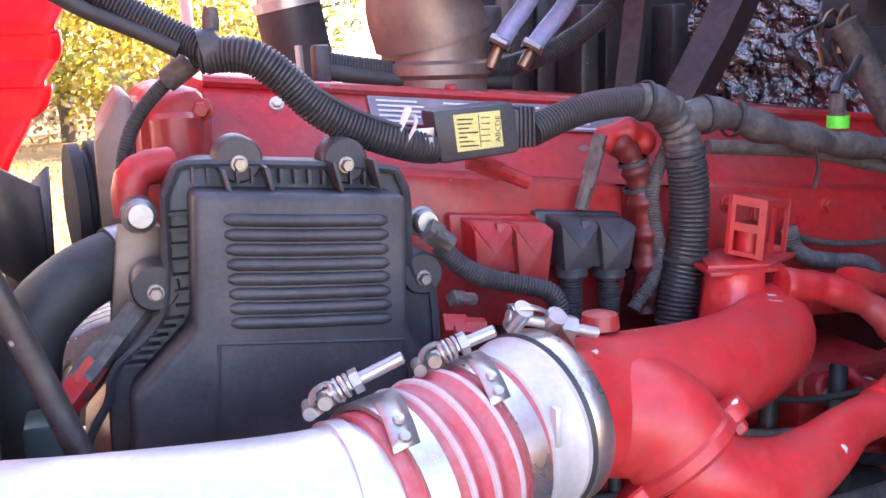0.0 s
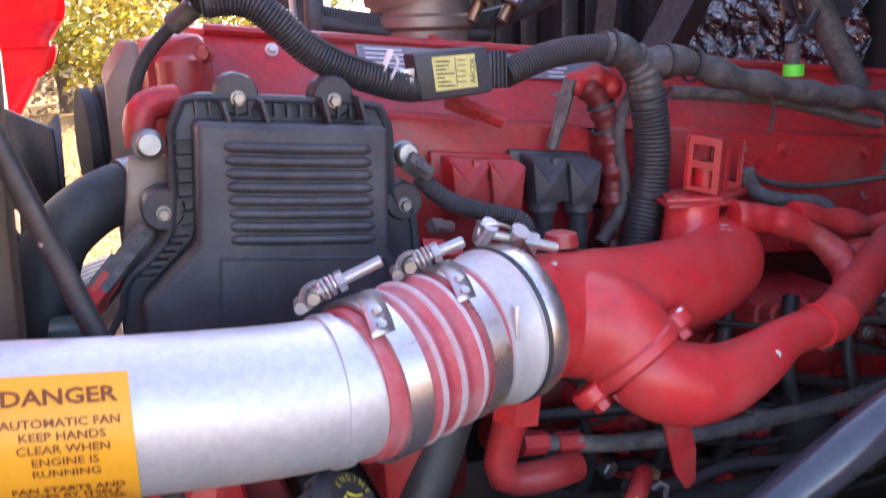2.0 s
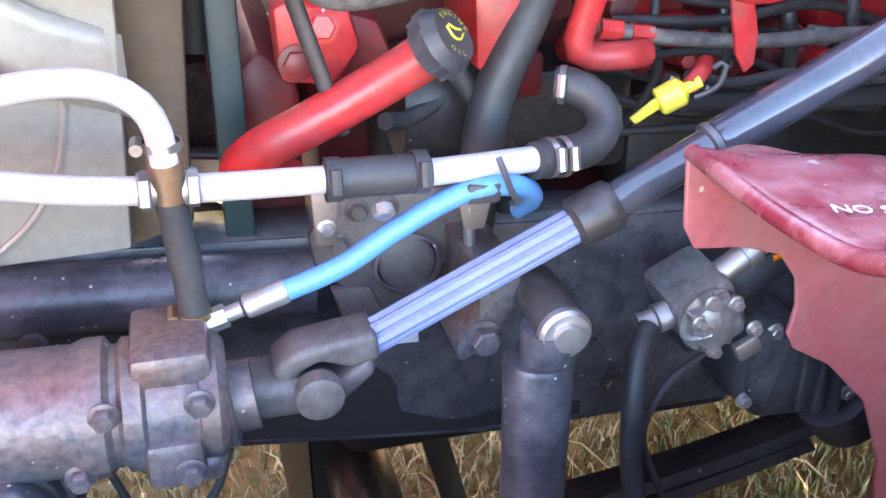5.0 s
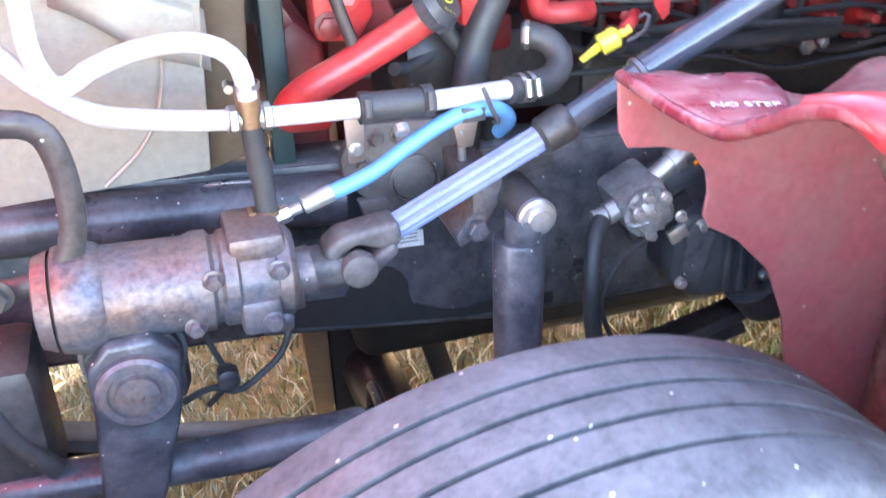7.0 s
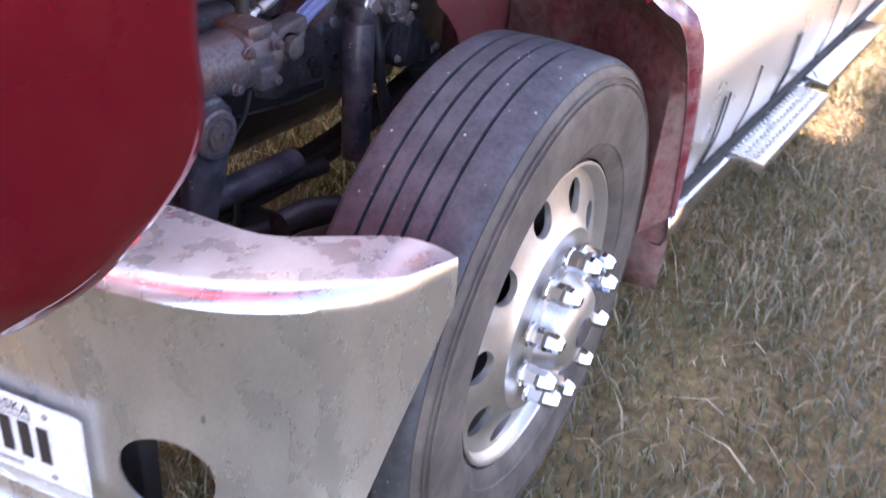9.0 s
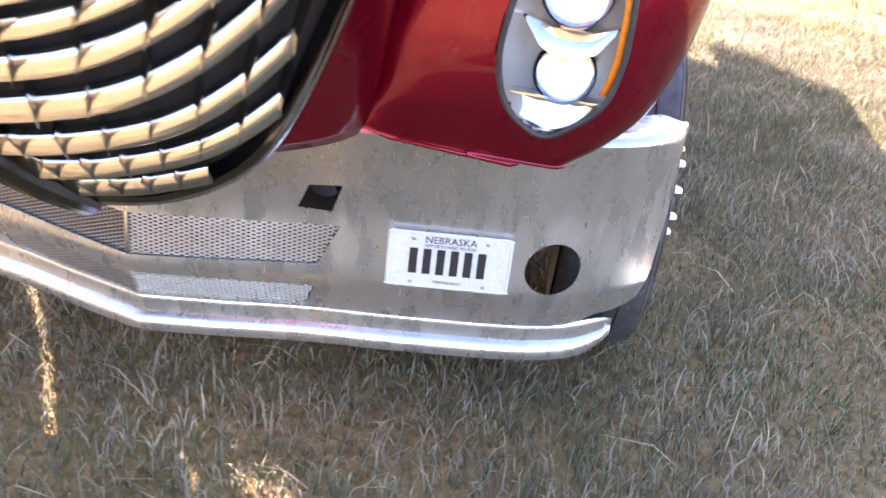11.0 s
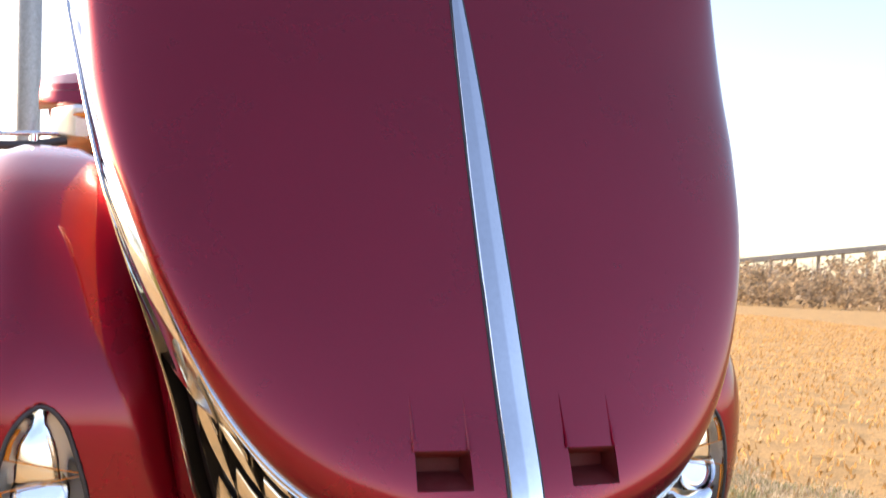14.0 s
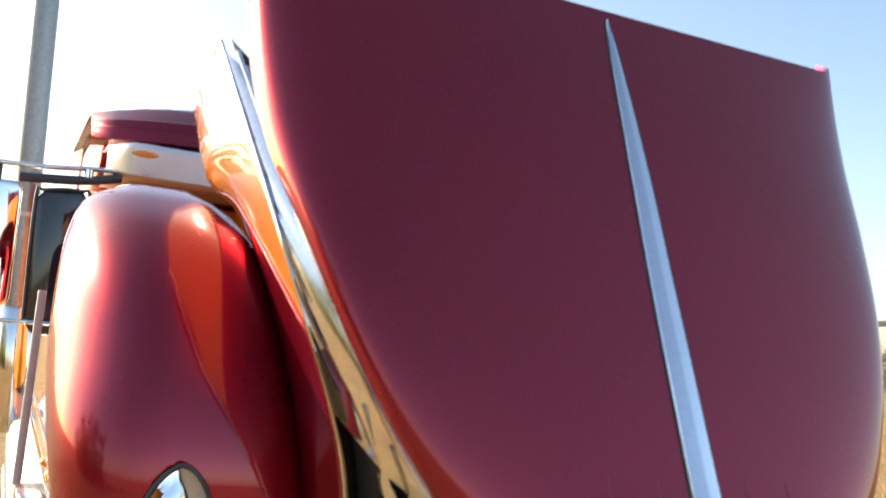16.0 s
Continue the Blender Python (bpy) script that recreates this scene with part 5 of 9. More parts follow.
def build_liner():
    l = thing("wheel_well", (0.5, -1.0, 0.3), "muddy maroon plastic wheel well behind the tyre", "wheel well")
    lip = spline([(0.141, -0.747, 1.118), (0.135, -0.80, 1.122), (0.138, -0.88, 1.121), (0.143, -0.945, 1.127), (0.137, -1.01, 1.160), (0.131, -1.06, 1.190), (0.136, -1.11, 1.204), (0.160, -1.152, 1.178), (0.198, -1.19, 1.115), (0.234, -1.214, 1.04)], 64)
    low = spline([(0.234, -1.214, 1.04), (0.262, -1.243, 1.010), (0.285, -1.263, 0.992), (0.335, -1.268, 0.942), (0.385, -1.269, 0.872), (0.440, -1.27, 0.760), (0.485, -1.27, 0.62), (0.522, -1.268, 0.468)], 40)
    front = lip + low[1:]
    rows = []
    for k, p in enumerate(front):
        t = k / (len(front) - 1)
        u = min(1, max(0, (p.y + 0.747) / -0.35))
        depth = 0.19 * u
        wall = Vector((p.x + 0.12 + 0.30 * u - 0.26 * t * t, -0.715, p.z - 0.03 - 0.10 * u + 0.04 * t))
        mid = p.lerp(wall, 0.5) + Vector((depth * (1 - 0.5 * t), 0.02, -0.03 * (1 - t) * u))
        rows.append(spline([p + Vector((0.006, 0.002, -0.002)), p.lerp(mid, 0.5) + Vector((0.02 * u, 0.0, -0.004 * (1 - t))), mid, wall.lerp(mid, 0.4) + Vector((0.04 * u, 0, 0)), wall], 16))
    for i, r in enumerate(rows):
        for j in range(1, 16):
            r[j].x = min(r[j].x, 0.40 + 0.24 * min(1, max(0, (1.25 + r[j].y) / 0.35)))
        for j in range(2, 15):
            r[j] = r[j] + Vector((0.010, 0.004, 0.008)) * noise.noise(r[j] * 11) + Vector((0.004, 0, 0.004)) * noise.noise(r[j] * 45)
    part("arch_liner", sheet(rows), M_MUD, l, "mud-caked inner arch", smooth=60)
    for k, w in ((30, 0.05), (47, 0.06)):
        rr = [[rows[k + j][i] + Vector((-0.012 - 0.006 * math.sin(j * 0.7), 0, -0.004)) for i in range(4, 13)] for j in range(7)]
        part("mud_cake", sheet(rr), M_MUDPALE, l, "dried pale mud patch", smooth=60, solid=0.006)
    # inner splash panel, bowed towards the engine
    poly = [(0.141, 1.118), (0.146, 1.05), (0.160, 1.028), (0.215, 1.016), (0.265, 0.996), (0.290, 0.965), (0.297, 0.935), (0.292, 0.905), (0.305, 0.885), (0.36, 0.85), (0.42, 0.79), (0.465, 0.70), (0.495, 0.60), (0.51, 0.40), (0.66, 0.40), (0.66, 0.97), (0.45, 1.03), (0.36, 1.068), (0.25, 1.092), (0.18, 1.109)]
    bm = slab(poly, 0.0, 0.006, "y", 0.002)
    bmesh.ops.triangulate(bm, faces=bm.faces)
    bmesh.ops.subdivide_edges(bm, edges=[e for e in bm.edges if e.calc_length() > 0.08], cuts=2, use_grid_fill=True)
    for v in bm.verts:
        v.co.y += -0.747 + 0.27 * min(0.2, max(0, v.co.x - 0.141)) - 0.01 * math.sin(v.co.z * 9)
    part("inner_panel", bm, M_LINER, l, "maroon inner splash panel with a notch", smooth=60)
    # dusty ledge behind the upper lip
    back = spline([(0.16, -0.750, 1.116), (0.225, -0.767, 1.115), (0.278, -0.783, 1.116), (0.289, -0.80, 1.116), (0.280, -0.84, 1.116), (0.262, -0.88, 1.117), (0.225, -0.925, 1.122), (0.185, -0.975, 1.142), (0.155, -1.04, 1.176), (0.14, -1.09, 1.198)], 50)
    rows = []
    for k in range(50):
        p = lip[k]
        rows.append([p.lerp(back[k], j / 8) + Vector((0, 0, 0.002 + 0.003 * math.sin(j / 8 * math.pi))) for j in range(9)])
    part("top_skin", sheet(rows), M_LINERTOP, l, "dusty pink-red upper ledge", smooth=60, solid=0.004)
    # outer flare with a flat ledge on top
    outer = spline([(0.40, -1.12, 1.028), (0.41, -1.16, 1.020), (0.385, -1.225, 1.006), (0.358, -1.268, 0.996), (0.375, -1.279, 0.965), (0.42, -1.282, 0.91), (0.482, -1.282, 0.757), (0.515, -1.278, 0.62), (0.533, -1.27, 0.468)], 40)
    rows = [[low[k], low[k].lerp(outer[k], 0.15) + Vector((0, -0.006, 0.003)), low[k].lerp(outer[k], 0.5) + Vector((0, -0.008, 0.004)), outer[k], outer[k] + Vector((0.012, 0.02, -0.004))] for k in range(40)]
    part("outer_flare", sheet(rows), M_LINERTOP, l, "pinkish red outer flare", smooth=60)
    part("edge_bead", tube([tuple(p) for p in lip[:44]], 0.0075, 10, n=90), M_LINERTOP, l, "rounded red edge")
    rows = []
    for k in range(34, 64):
        p, w = lip[k], min(1, (k - 34) / 8)
        rows.append([p + Vector((0, 0.004, -0.012 * w)), p + Vector((-0.006, -0.004 * w, -0.004)), p + Vector((-0.004, -0.010 * w, 0.008)), p + Vector((0.02 * w, -0.012 * w, 0.014)), p + Vector((0.045 * w, -0.004 * w, 0.014)), p + Vector((0.07 * w, 0.02 * w, 0.0))])
    part("edge_bead", sheet(rows), M_BEAD, l, "broad rounded red edge", smooth=70)
    part("rear_wall", block(0.66, 0.69, -1.20, -0.50, 0.30, 0.88, 0.01), M_MUD, l)
    bm = sheet([[(0.545 + 0.012 * math.sin(j * 0.9 + i), -1.262 + 0.40 * i / 8 - 0.01 * j / 5, 0.50 - 0.24 * j / 5 - 0.01 * (i % 3)) for i in range(9)] for j in range(6)])
    part("mud_flap", bm, M_MUD, l, "muddy black rubber flap", solid=0.006)
    lettering("NO STEP", 0.0175, lambda u, v: (0.203 + 0.95 * u + 0.31 * v, -0.889 - 0.31 * u + 0.95 * v, 1.1275 + 0.004 * u), M_WHITETXT, l, bold=0.0001)
    for x, z in ((0.175, 1.040), (0.30, 1.01)):
        part("rivet", turn([(0, 0.008), (0.003, 0.007), (0.004, 0.003)], (x, -0.738 + 0.25 * (x - 0.141), z), (0, -1, 0), 12), M_DARK, l)
    return l


build_liner()


def build_cab():
    c = thing("truck_cab", (3.0, 0, 1.0), "orange and maroon truck cab with polished aluminium sills", "truck cab")
    part("firewall", slab([(-1.0, 0.9), (1.0, 0.9), (1.1, 1.6), (1.1, 1.9), (-1.1, 1.9), (-1.1, 1.6)], 0.93, 0.97, "x", 0.01), M_DARK, c)
    part("cab_shell", slab([(0.98, 1.0), (0.98, 1.95), (1.45, 2.36), (2.83, 2.50), (4.2, 2.55), (4.2, 1.0)], -1.115, 1.115, "y", 0.03), M_ORANGE, c, "orange cab body")
    part("cab_roof", slab([(1.50, 2.38), (1.40, 2.58), (1.55, 2.74), (2.3, 2.78), (2.83, 2.86), (4.2, 2.95), (4.2, 2.40)], -1.085, 1.085, "y", 0.04), M_MAROON, c, "maroon upper cab")
    part("windshield", slab([(-1.02, 1.98), (1.02, 1.98), (0.95, 2.42), (-0.95, 2.42)], 0.0, 0.01, "x", 0.002), M_GLASSW, c, "dark windshield glass")
    ob = c.children[-1]
    ob.data.transform(Matrix.Translation((-(0.0) + 1.23 - 3.0 + 0.0, 0, 0)) @ Matrix.Translation((0, 0, 0)) @ Matrix(((1, 0, 1.10, -1.10 * 0.98 - 0.0), (0, 1, 0, 0), (0, 0, 1, 0), (0, 0, 0, 1))) @ Matrix.Translation((3.0, 0, 0)))
    # roof cap and visor
    rows = []
    for k in range(21):
        y = -1.14 + 2.28 * k / 20
        e = (abs(y) / 1.14) ** 4
        rows.append([(1.16 + 0.25 * e, y, 2.575), (1.09 + 0.25 * e, y, 2.60), (1.11 + 0.25 * e, y, 2.66), (1.14 + 0.25 * e, y, 2.67), (1.16 + 0.25 * e, y, 2.72 - 0.02 * e), (1.19 + 0.25 * e, y, 2.735 - 0.03 * e), (1.24 + 0.25 * e, y, 2.80 - 0.05 * e), (1.5 + 0.2 * e, y, 2.87 - 0.10 * e), (2.83, y, 2.95 - 0.2 * e), (4.2, y, 3.02 - 0.2 * e)])
    part("roof_cap", sheet(rows), M_MAROON, c, "maroon stepped roof cap", solid=0.01)
    rows = []
    for k in range(21):
        y = -1.07 + 2.14 * k / 20
        e = max(0, (abs(y) - 0.97) / 0.10) ** 2
        rows.append([(1.40, y, 2.575 - 0.02 * e), (1.05 + 0.09 * e, y, 2.565 - 0.02 * e), (1.03 + 0.09 * e, y, 2.545 - 0.02 * e), (1.04 + 0.09 * e, y, 2.415 + 0.02 * e), (1.06 + 0.09 * e, y, 2.405 + 0.02 * e), (1.40, y, 2.38)])
    part("visor", sheet(rows), M_FAIR, c, "polished metal sun visor", solid=0.006)
    for y in (-0.915, -0.5, 0.5, 0.915):
        bm = turn([(0, 0.062), (0.008, 0.056), (0.012, 0.03)], (1.036, y, 2.515), (-1, 0, 0), 24)
        for v in bm.verts:
            v.co.z = (v.co.z - 2.515) * 0.26 + 2.515
        part("marker_lamp", bm, M_AMBER, c, "small amber marker lamp")
    # cowl sides ahead of the doors, running inwards to the front
    plan = [(0.455, 0.945), (0.50, 0.968), (0.85, 1.108), (1.15, 1.128), (4.15, 1.13)]
    for s in (-1, 1):
        rows = [[(x + 0.05 * max(0, z - 1.25), y * s, max(z, 1.125 if x < 0.6 else 1.04)) for z in (1.04, 1.126, 1.2, 1.4, 1.7, 1.93)] for x, y in plan[:4]]
        rows.insert(0, [(0.462 + 0.05 * max(0, z - 1.25), 0.86 * s, max(z, 1.125)) for z in (1.04, 1.126, 1.2, 1.4, 1.7, 1.93)])
        part("cowl_side", sheet(rows), M_ORANGE, c, "orange cowl side panel", smooth=25, solid=0.004)
        rows = []
        for x, y in plan[1:]:
            d = 0.004
            lean = 0.02 if x < 0.6 else 0
            rows.append([(x - lean * q, (y + d + o) * s, z) for q, o, z in ((0, -0.004, 1.127), (0.1, 0.008, 1.122), (0.2, 0.012, 1.112), (0.6, 0.010, 1.09), (1.0, 0.016, 1.06), (1.0, 0.014, 1.045), (1, -0.01, 1.04))])
        part("sill_panel", sheet(rows), M_POLISH, c, "polished aluminium sill panel", smooth=25)
        rows = [[(x, (y + o) * s, z) for o, z in ((0.0, 1.036), (0.022, 1.030), (0.024, 1.012), (0.0, 1.004))] for x, y in plan[1:]]
        part("sill_trim", sheet(rows), M_CHROME, c, "narrow bright sill trim", smooth=25)
        # dark strip standing in for the shade below the sill
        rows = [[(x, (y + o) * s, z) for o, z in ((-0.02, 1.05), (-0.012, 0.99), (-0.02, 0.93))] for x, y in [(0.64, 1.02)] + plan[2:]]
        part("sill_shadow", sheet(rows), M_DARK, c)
        for x, y in ((0.713, 1.05), (0.97, 1.12), (1.3, 1.13)):
            bm = turn([(0, 0.042), (0.010, 0.042), (0.012, 0.036), (0.026, 0.030), (0.034, 0.015), (0.035, 0.001)], (0, 0, 0), (0, s, 0.1), 28)
            for v in bm.verts:
                v.co = Vector((v.co.x * 1.25 + x, v.co.y + (y + 0.012) * s, v.co.z * 0.62 + 1.083))
            part("marker_lamp", bm, M_AMBER, c, "oval amber side lamp")
    part("floor", block(0.95, 4.2, -1.0, 1.0, 0.93, 0.99, 0.01), M_DARK, c)
    return c


build_cab()


def build_fairing(s):
    f = thing("side_fairing", (1.5, 1.2 * s, 0.45), "polished aluminium tank fairing with dark slots and a step", "side fairing", "side fairings")
    rows = []
    prof = ((0.62, 0.97, 1.00), (0.62, 1.00, 0.975), (0.60, 1.05, 0.945), (0.56, 1.12, 0.92), (0.50, 1.18, 0.90), (0.45, 1.225, 0.875), (0.445, 1.25, 0.83), (0.475, 1.258, 0.76), (0.50, 1.258, 0.68), (0.515, 1.25, 0.58), (0.527, 1.238, 0.50), (0.53, 1.225, 0.47))
    for k in range(41):
        rows.append([(x0 + (5.1 - x0) * (k / 40) ** 1.3, y * s, z) for x0, y, z in prof])
    part("fairing_skin", sheet(rows), M_FAIR, f, "polished curved aluminium skin", solid=0.005)
    rows = []
    for k in range(31):
        x = 0.54 + 4.5 * k / 30
        rows.append([(x, y * s, z) for y, z in ((1.20, 0.47), (1.262, 0.455), (1.268, 0.40), (1.255, 0.375), (1.2, 0.37))])
    part("lower_rail", sheet(rows), M_POLISH, f, "polished lower rail", solid=0.004)
    # dark strip painted in for the shade above the lower rail
    part("shadow_gap", block(0.52, 5.0, min(1.2 * s, 1.246 * s), max(1.2 * s, 1.246 * s), 0.448, 0.485, 0.002), M_DARK, f)
    for x in (0.765, 0.80, 1.05, 1.40, 1.435, 1.9, 2.3):
        part("strap", tube([(x, 1.262 * s, 0.70), (x - 0.006, 1.260 * s, 0.64), (x - 0.012, 1.256 * s, 0.58), (x - 0.03, 1.240 * s, 0.50)], 0.0026, 8), M_DARK, f, "black rubber strap")
    # filler cap
    cap = part("filler_well", turn([(0.0, 0.115), (0.008, 0.112), (0.010, 0.095), (-0.004, 0.085), (-0.004, 0.001)], (0.85, 1.07 * s, 0.936), (0, 0.40 * s, 1), 40), M_DARK, f, "dark oval filler well")
    part("filler_cap", turn([(-0.004, 0.06), (0.02, 0.058), (0.028, 0.045), (0.03, 0.001)], (0.85, 1.07 * s, 0.936), (0, 0.40 * s, 1), 32), M_CHROME, cap, "chrome filler cap")
    part("upper_box", block(1.06, 1.55, min(1.13 * s, 1.26 * s), max(1.13 * s, 1.26 * s), 0.885, 0.945, 0.008), M_POLISH, f, "polished upper step box")
    st = thing("cab_step", (1.32, 1.3 * s, 0.44), "perforated aluminium cab step under the fairing", "step", "cab steps")
    part("tread", block(0.985, 1.655, min(1.24 * s, 1.352 * s), max(1.24 * s, 1.352 * s), 0.435, 0.468, 0.003), M_ALU, st)
    for i in range(3):
        for k in range(20):
            x, y = 1.01 + 0.0325 * k + (0.012 if i % 2 else 0), (1.265 + 0.03 * i) * s
            part("stud", turn([(0, 0.011), (0.005, 0.009), (0.005, 0.006), (0.001, 0.005), (0.001, 0.001)], (x, y, 0.467), (0, 0, 1), 10), M_STEEL, st)
    for x in (1.1, 1.55):
        part("bracket", block(x - 0.02, x + 0.02, min(1.15 * s, 1.25 * s), max(1.15 * s, 1.25 * s), 0.43, 0.455, 0.003), M_ALU, st)
    part("lower_tread", block(1.75, 2.6, min(1.25 * s, 1.33 * s), max(1.25 * s, 1.33 * s), 0.44, 0.47, 0.004), M_POLISH, st)


build_fairing(-1)
# unseen right fairing, mirrored; added to keep sun from under the truck
build_fairing(1)


# ---- chassis ----
CH = thing("truck_chassis", (0, 0, 0.3), "black truck frame with axle, spring and steering parts", "truck chassis")
for o in [o for o in scene.objects if o.name.startswith("front_wheel")]:
    o.parent = CH
    o.location = o.location - BASE[CH]
    del o["category"]


def build_chassis():
    for s in (-1, 1):
        top, low = [(-0.75, 0.968), (0.25, 0.925), (0.95, 0.905), (5.2, 0.87)], [(5.2, 0.60), (0.95, 0.63), (0.40, 0.645), (0.10, 0.648), (-0.25, 0.692), (-0.75, 0.715)]
        y0, y1 = sorted((0.478 * s, 0.468 * s))
        part("frame_rail", slab(top + low, y0, y1, "y", 0.002), M_FRAME, CH, "black steel frame rail")
        rows = [[(x, (0.474 - w) * s, z + 0.002) for w in (0, 0.03, 0.07)] for x, z in top]
        part("rail_flange", sheet(rows), M_FRAME, CH, solid=0.008)
        rows = [[(x, (0.474 - w) * s, z) for w in (0, 0.03, 0.07)] for x, z in low]
        part("rail_flange", sheet(rows), M_FRAME, CH, solid=0.008)
        part("leaf_spring", tube([(-0.80, 0.42 * s, 0.62), (-0.4, 0.42 * s, 0.49), (0.0, 0.42 * s, 0.435), (0.45, 0.42 * s, 0.485), (0.85, 0.42 * s, 0.60)], 0.034, 8, flat=0.5), M_IRON, CH, "dark leaf spring")
        part("leaf_spring", tube([(-0.6, 0.42 * s, 0.51), (-0.3, 0.42 * s, 0.445), (0.0, 0.42 * s, 0.402), (0.35, 0.42 * s, 0.435), (0.6, 0.42 * s, 0.49)], 0.034, 8, flat=0.5), M_IRON, CH, "dark leaf spring")
        part("u_bolt", tube([(-0.08, 0.46 * s, 0.36), (-0.08, 0.46 * s, 0.475), (-0.08, 0.42 * s, 0.492), (-0.08, 0.38 * s, 0.475), (-0.08, 0.38 * s, 0.36)], 0.01, 8), M_IRON, CH)
    # rounded radiator support tube above the rail
    part("support_tube", tube([(-0.78, -0.50, 0.935), (-0.45, -0.50, 0.918), (-0.13, -0.50, 0.90)], 0.036, 20), M_FRAME, CH, "glossy black support tube")
    for x, z in ((-0.47, 0.905), (-0.40, 0.885)):
        part("bolt", bolt((x, -0.535, z), (0, -1, 0.2), 0.011, 0.009), M_IRON, CH)
    part("axle_beam", tube([(0.0, -1.0, 0.47), (-0.02, -0.75, 0.44), (-0.03, -0.45, 0.36), (-0.03, 0.45, 0.36), (0.0, 1.0, 0.47)], 0.055, 12, flat=1.0), M_IRON, CH, "greasy axle beam")
    part("steering_arm", tube([(-0.05, -0.92, 0.55), (-0.14, -0.84, 0.60), (-0.22, -0.80, 0.62), (-0.30, -0.79, 0.62)], 0.028, 10), M_IRON, CH)
    part("knuckle", tube([(-0.02, -0.93, 0.32), (-0.02, -0.92, 0.5), (-0.02, -0.93, 0.68)], 0.055, 14), M_IRON, CH)
    part("drag_link", tube([(-0.455, -0.745, 0.618), (-0.30, -0.75, 0.590), (0.0, -0.80, 0.545)], 0.017, 12), M_IRON, CH, "dark drag link rod")
    part("torque_rod", tube([(-0.60, -0.60, 0.62), (-0.25, -0.62, 0.60), (0.0, -0.65, 0.58)], 0.018, 12), M_IRON, CH)
    part("cross_bar", tube([(-0.70, -0.70, 0.70), (-0.41, -0.715, 0.690), (-0.26, -0.71, 0.680), (-0.16, -0.70, 0.672)], 0.030, 12, flat=0.8), M_FRAME, CH)
    part("cross_member", block(0.30, 0.42, -0.47, 0.47, 0.62, 0.70, 0.01), M_DARK, CH)
    part("cross_member", block(-0.74, -0.62, -0.47, 0.47, 0.70, 0.86, 0.01), M_DARK, CH)
    for k, (x, z) in enumerate(((0.17, 0.70), (0.24, 0.695), (0.155, 0.725))):
        part("bolt", bolt((x, -0.478, z), (0, -1, 0), 0.012, 0.012), M_IRON, CH)
    part("warning_label", slab([(-0.078, 0.826), (-0.012, 0.821), (-0.011, 0.796), (-0.075, 0.799)], -0.4825, -0.480, "y", 0), M_WHITEP, CH, "small white label with printed lines")
    bars([(-0.07, -0.02, 0.817 - k * 0.006, 0.8185 - k * 0.006) for k in range(3)], lambda u, v: (u, -0.4832, v), M_INK, CH, "label_bar")
    part("stand", slab([(-0.108, 0.47), (0.002, 0.46), (-0.012, 0.20), (-0.02, 0.02), (-0.10, 0.02)], -0.15, -0.10, "y", 0.004), M_DARK, CH, "black stand under the engine")
    part("stand_edge", slab([(-0.160, 0.47), (-0.110, 0.465), (-0.102, 0.02), (-0.126, 0.02)], -0.155, -0.105, "y", 0.003), M_WOOD, CH, "tan edge board of the stand")
    part("stand", slab([(0.052, 0.47), (0.098, 0.47), (0.168, 0.21), (0.215, 0.02), (0.165, 0.02), (0.122, 0.21)], -0.15, -0.11, "y", 0.004), M_DARK, CH, "black slanted stand leg")
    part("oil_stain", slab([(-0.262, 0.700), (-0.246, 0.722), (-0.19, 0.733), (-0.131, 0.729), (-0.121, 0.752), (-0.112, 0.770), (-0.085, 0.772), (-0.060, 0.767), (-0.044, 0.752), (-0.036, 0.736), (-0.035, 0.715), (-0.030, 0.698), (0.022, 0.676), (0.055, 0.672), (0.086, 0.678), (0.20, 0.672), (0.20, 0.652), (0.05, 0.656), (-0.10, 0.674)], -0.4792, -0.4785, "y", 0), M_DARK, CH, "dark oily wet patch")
    part("oil_pan", block(-0.07, 0.85, -0.24, 0.24, 0.42, 0.72, 0.04, 3), M_DARK, CH)
    # dark drums added under the engine to hide the bright ground beyond
    for x0, y, z, r in ((0.42, 0.22, 0.27, 0.15), (0.95, 0.30, 0.30, 0.17)):
        part("air_tank", turn([(0, 0.02), (0.015, r * 0.7), (0.05, r), (0.55, r), (0.585, r * 0.7), (0.60, 0.02)], (x0, y, z), (1, 0, 0), 32), M_IRON, CH, "added dark drum hiding the bright ground")
        for dx in (0.14, 0.46):
            part("tank_strap", turn([(-0.015, r + 0.003), (0.015, r + 0.003)], (x0 + dx, y, z), (1, 0, 0), 32), M_FRAME, CH)
            part("tank_hanger", block(x0 + dx - 0.015, x0 + dx + 0.015, y - 0.01, y + 0.01, z + r - 0.01, 0.64, 0.002), M_FRAME, CH)
    # hanger casting by the bumper
    part("hanger", tube([(-0.56, -0.68, 1.12), (-0.50, -0.70, 1.13), (-0.455, -0.70, 1.11), (-0.447, -0.70, 1.02), (-0.475, -0.70, 0.96), (-0.55, -0.69, 0.94)], 0.011, 10, flat=1.3), M_IRON, CH, "dark cast hanger bracket")
    part("hanger", tube([(-0.56, -0.70, 0.96), (-0.575, -0.72, 0.85), (-0.56, -0.72, 0.78), (-0.52, -0.72, 0.72)], 0.012, 10), M_IRON, CH)
    part("hanger_bolt", bolt((-0.535, -0.72, 0.955), (0, -1, 0), 0.014, 0.014), M_IRON, CH)
    part("hanger_block", block(-0.66, -0.52, -0.72, -0.60, 0.66, 0.86, 0.02), M_IRON, CH)


build_chassis()


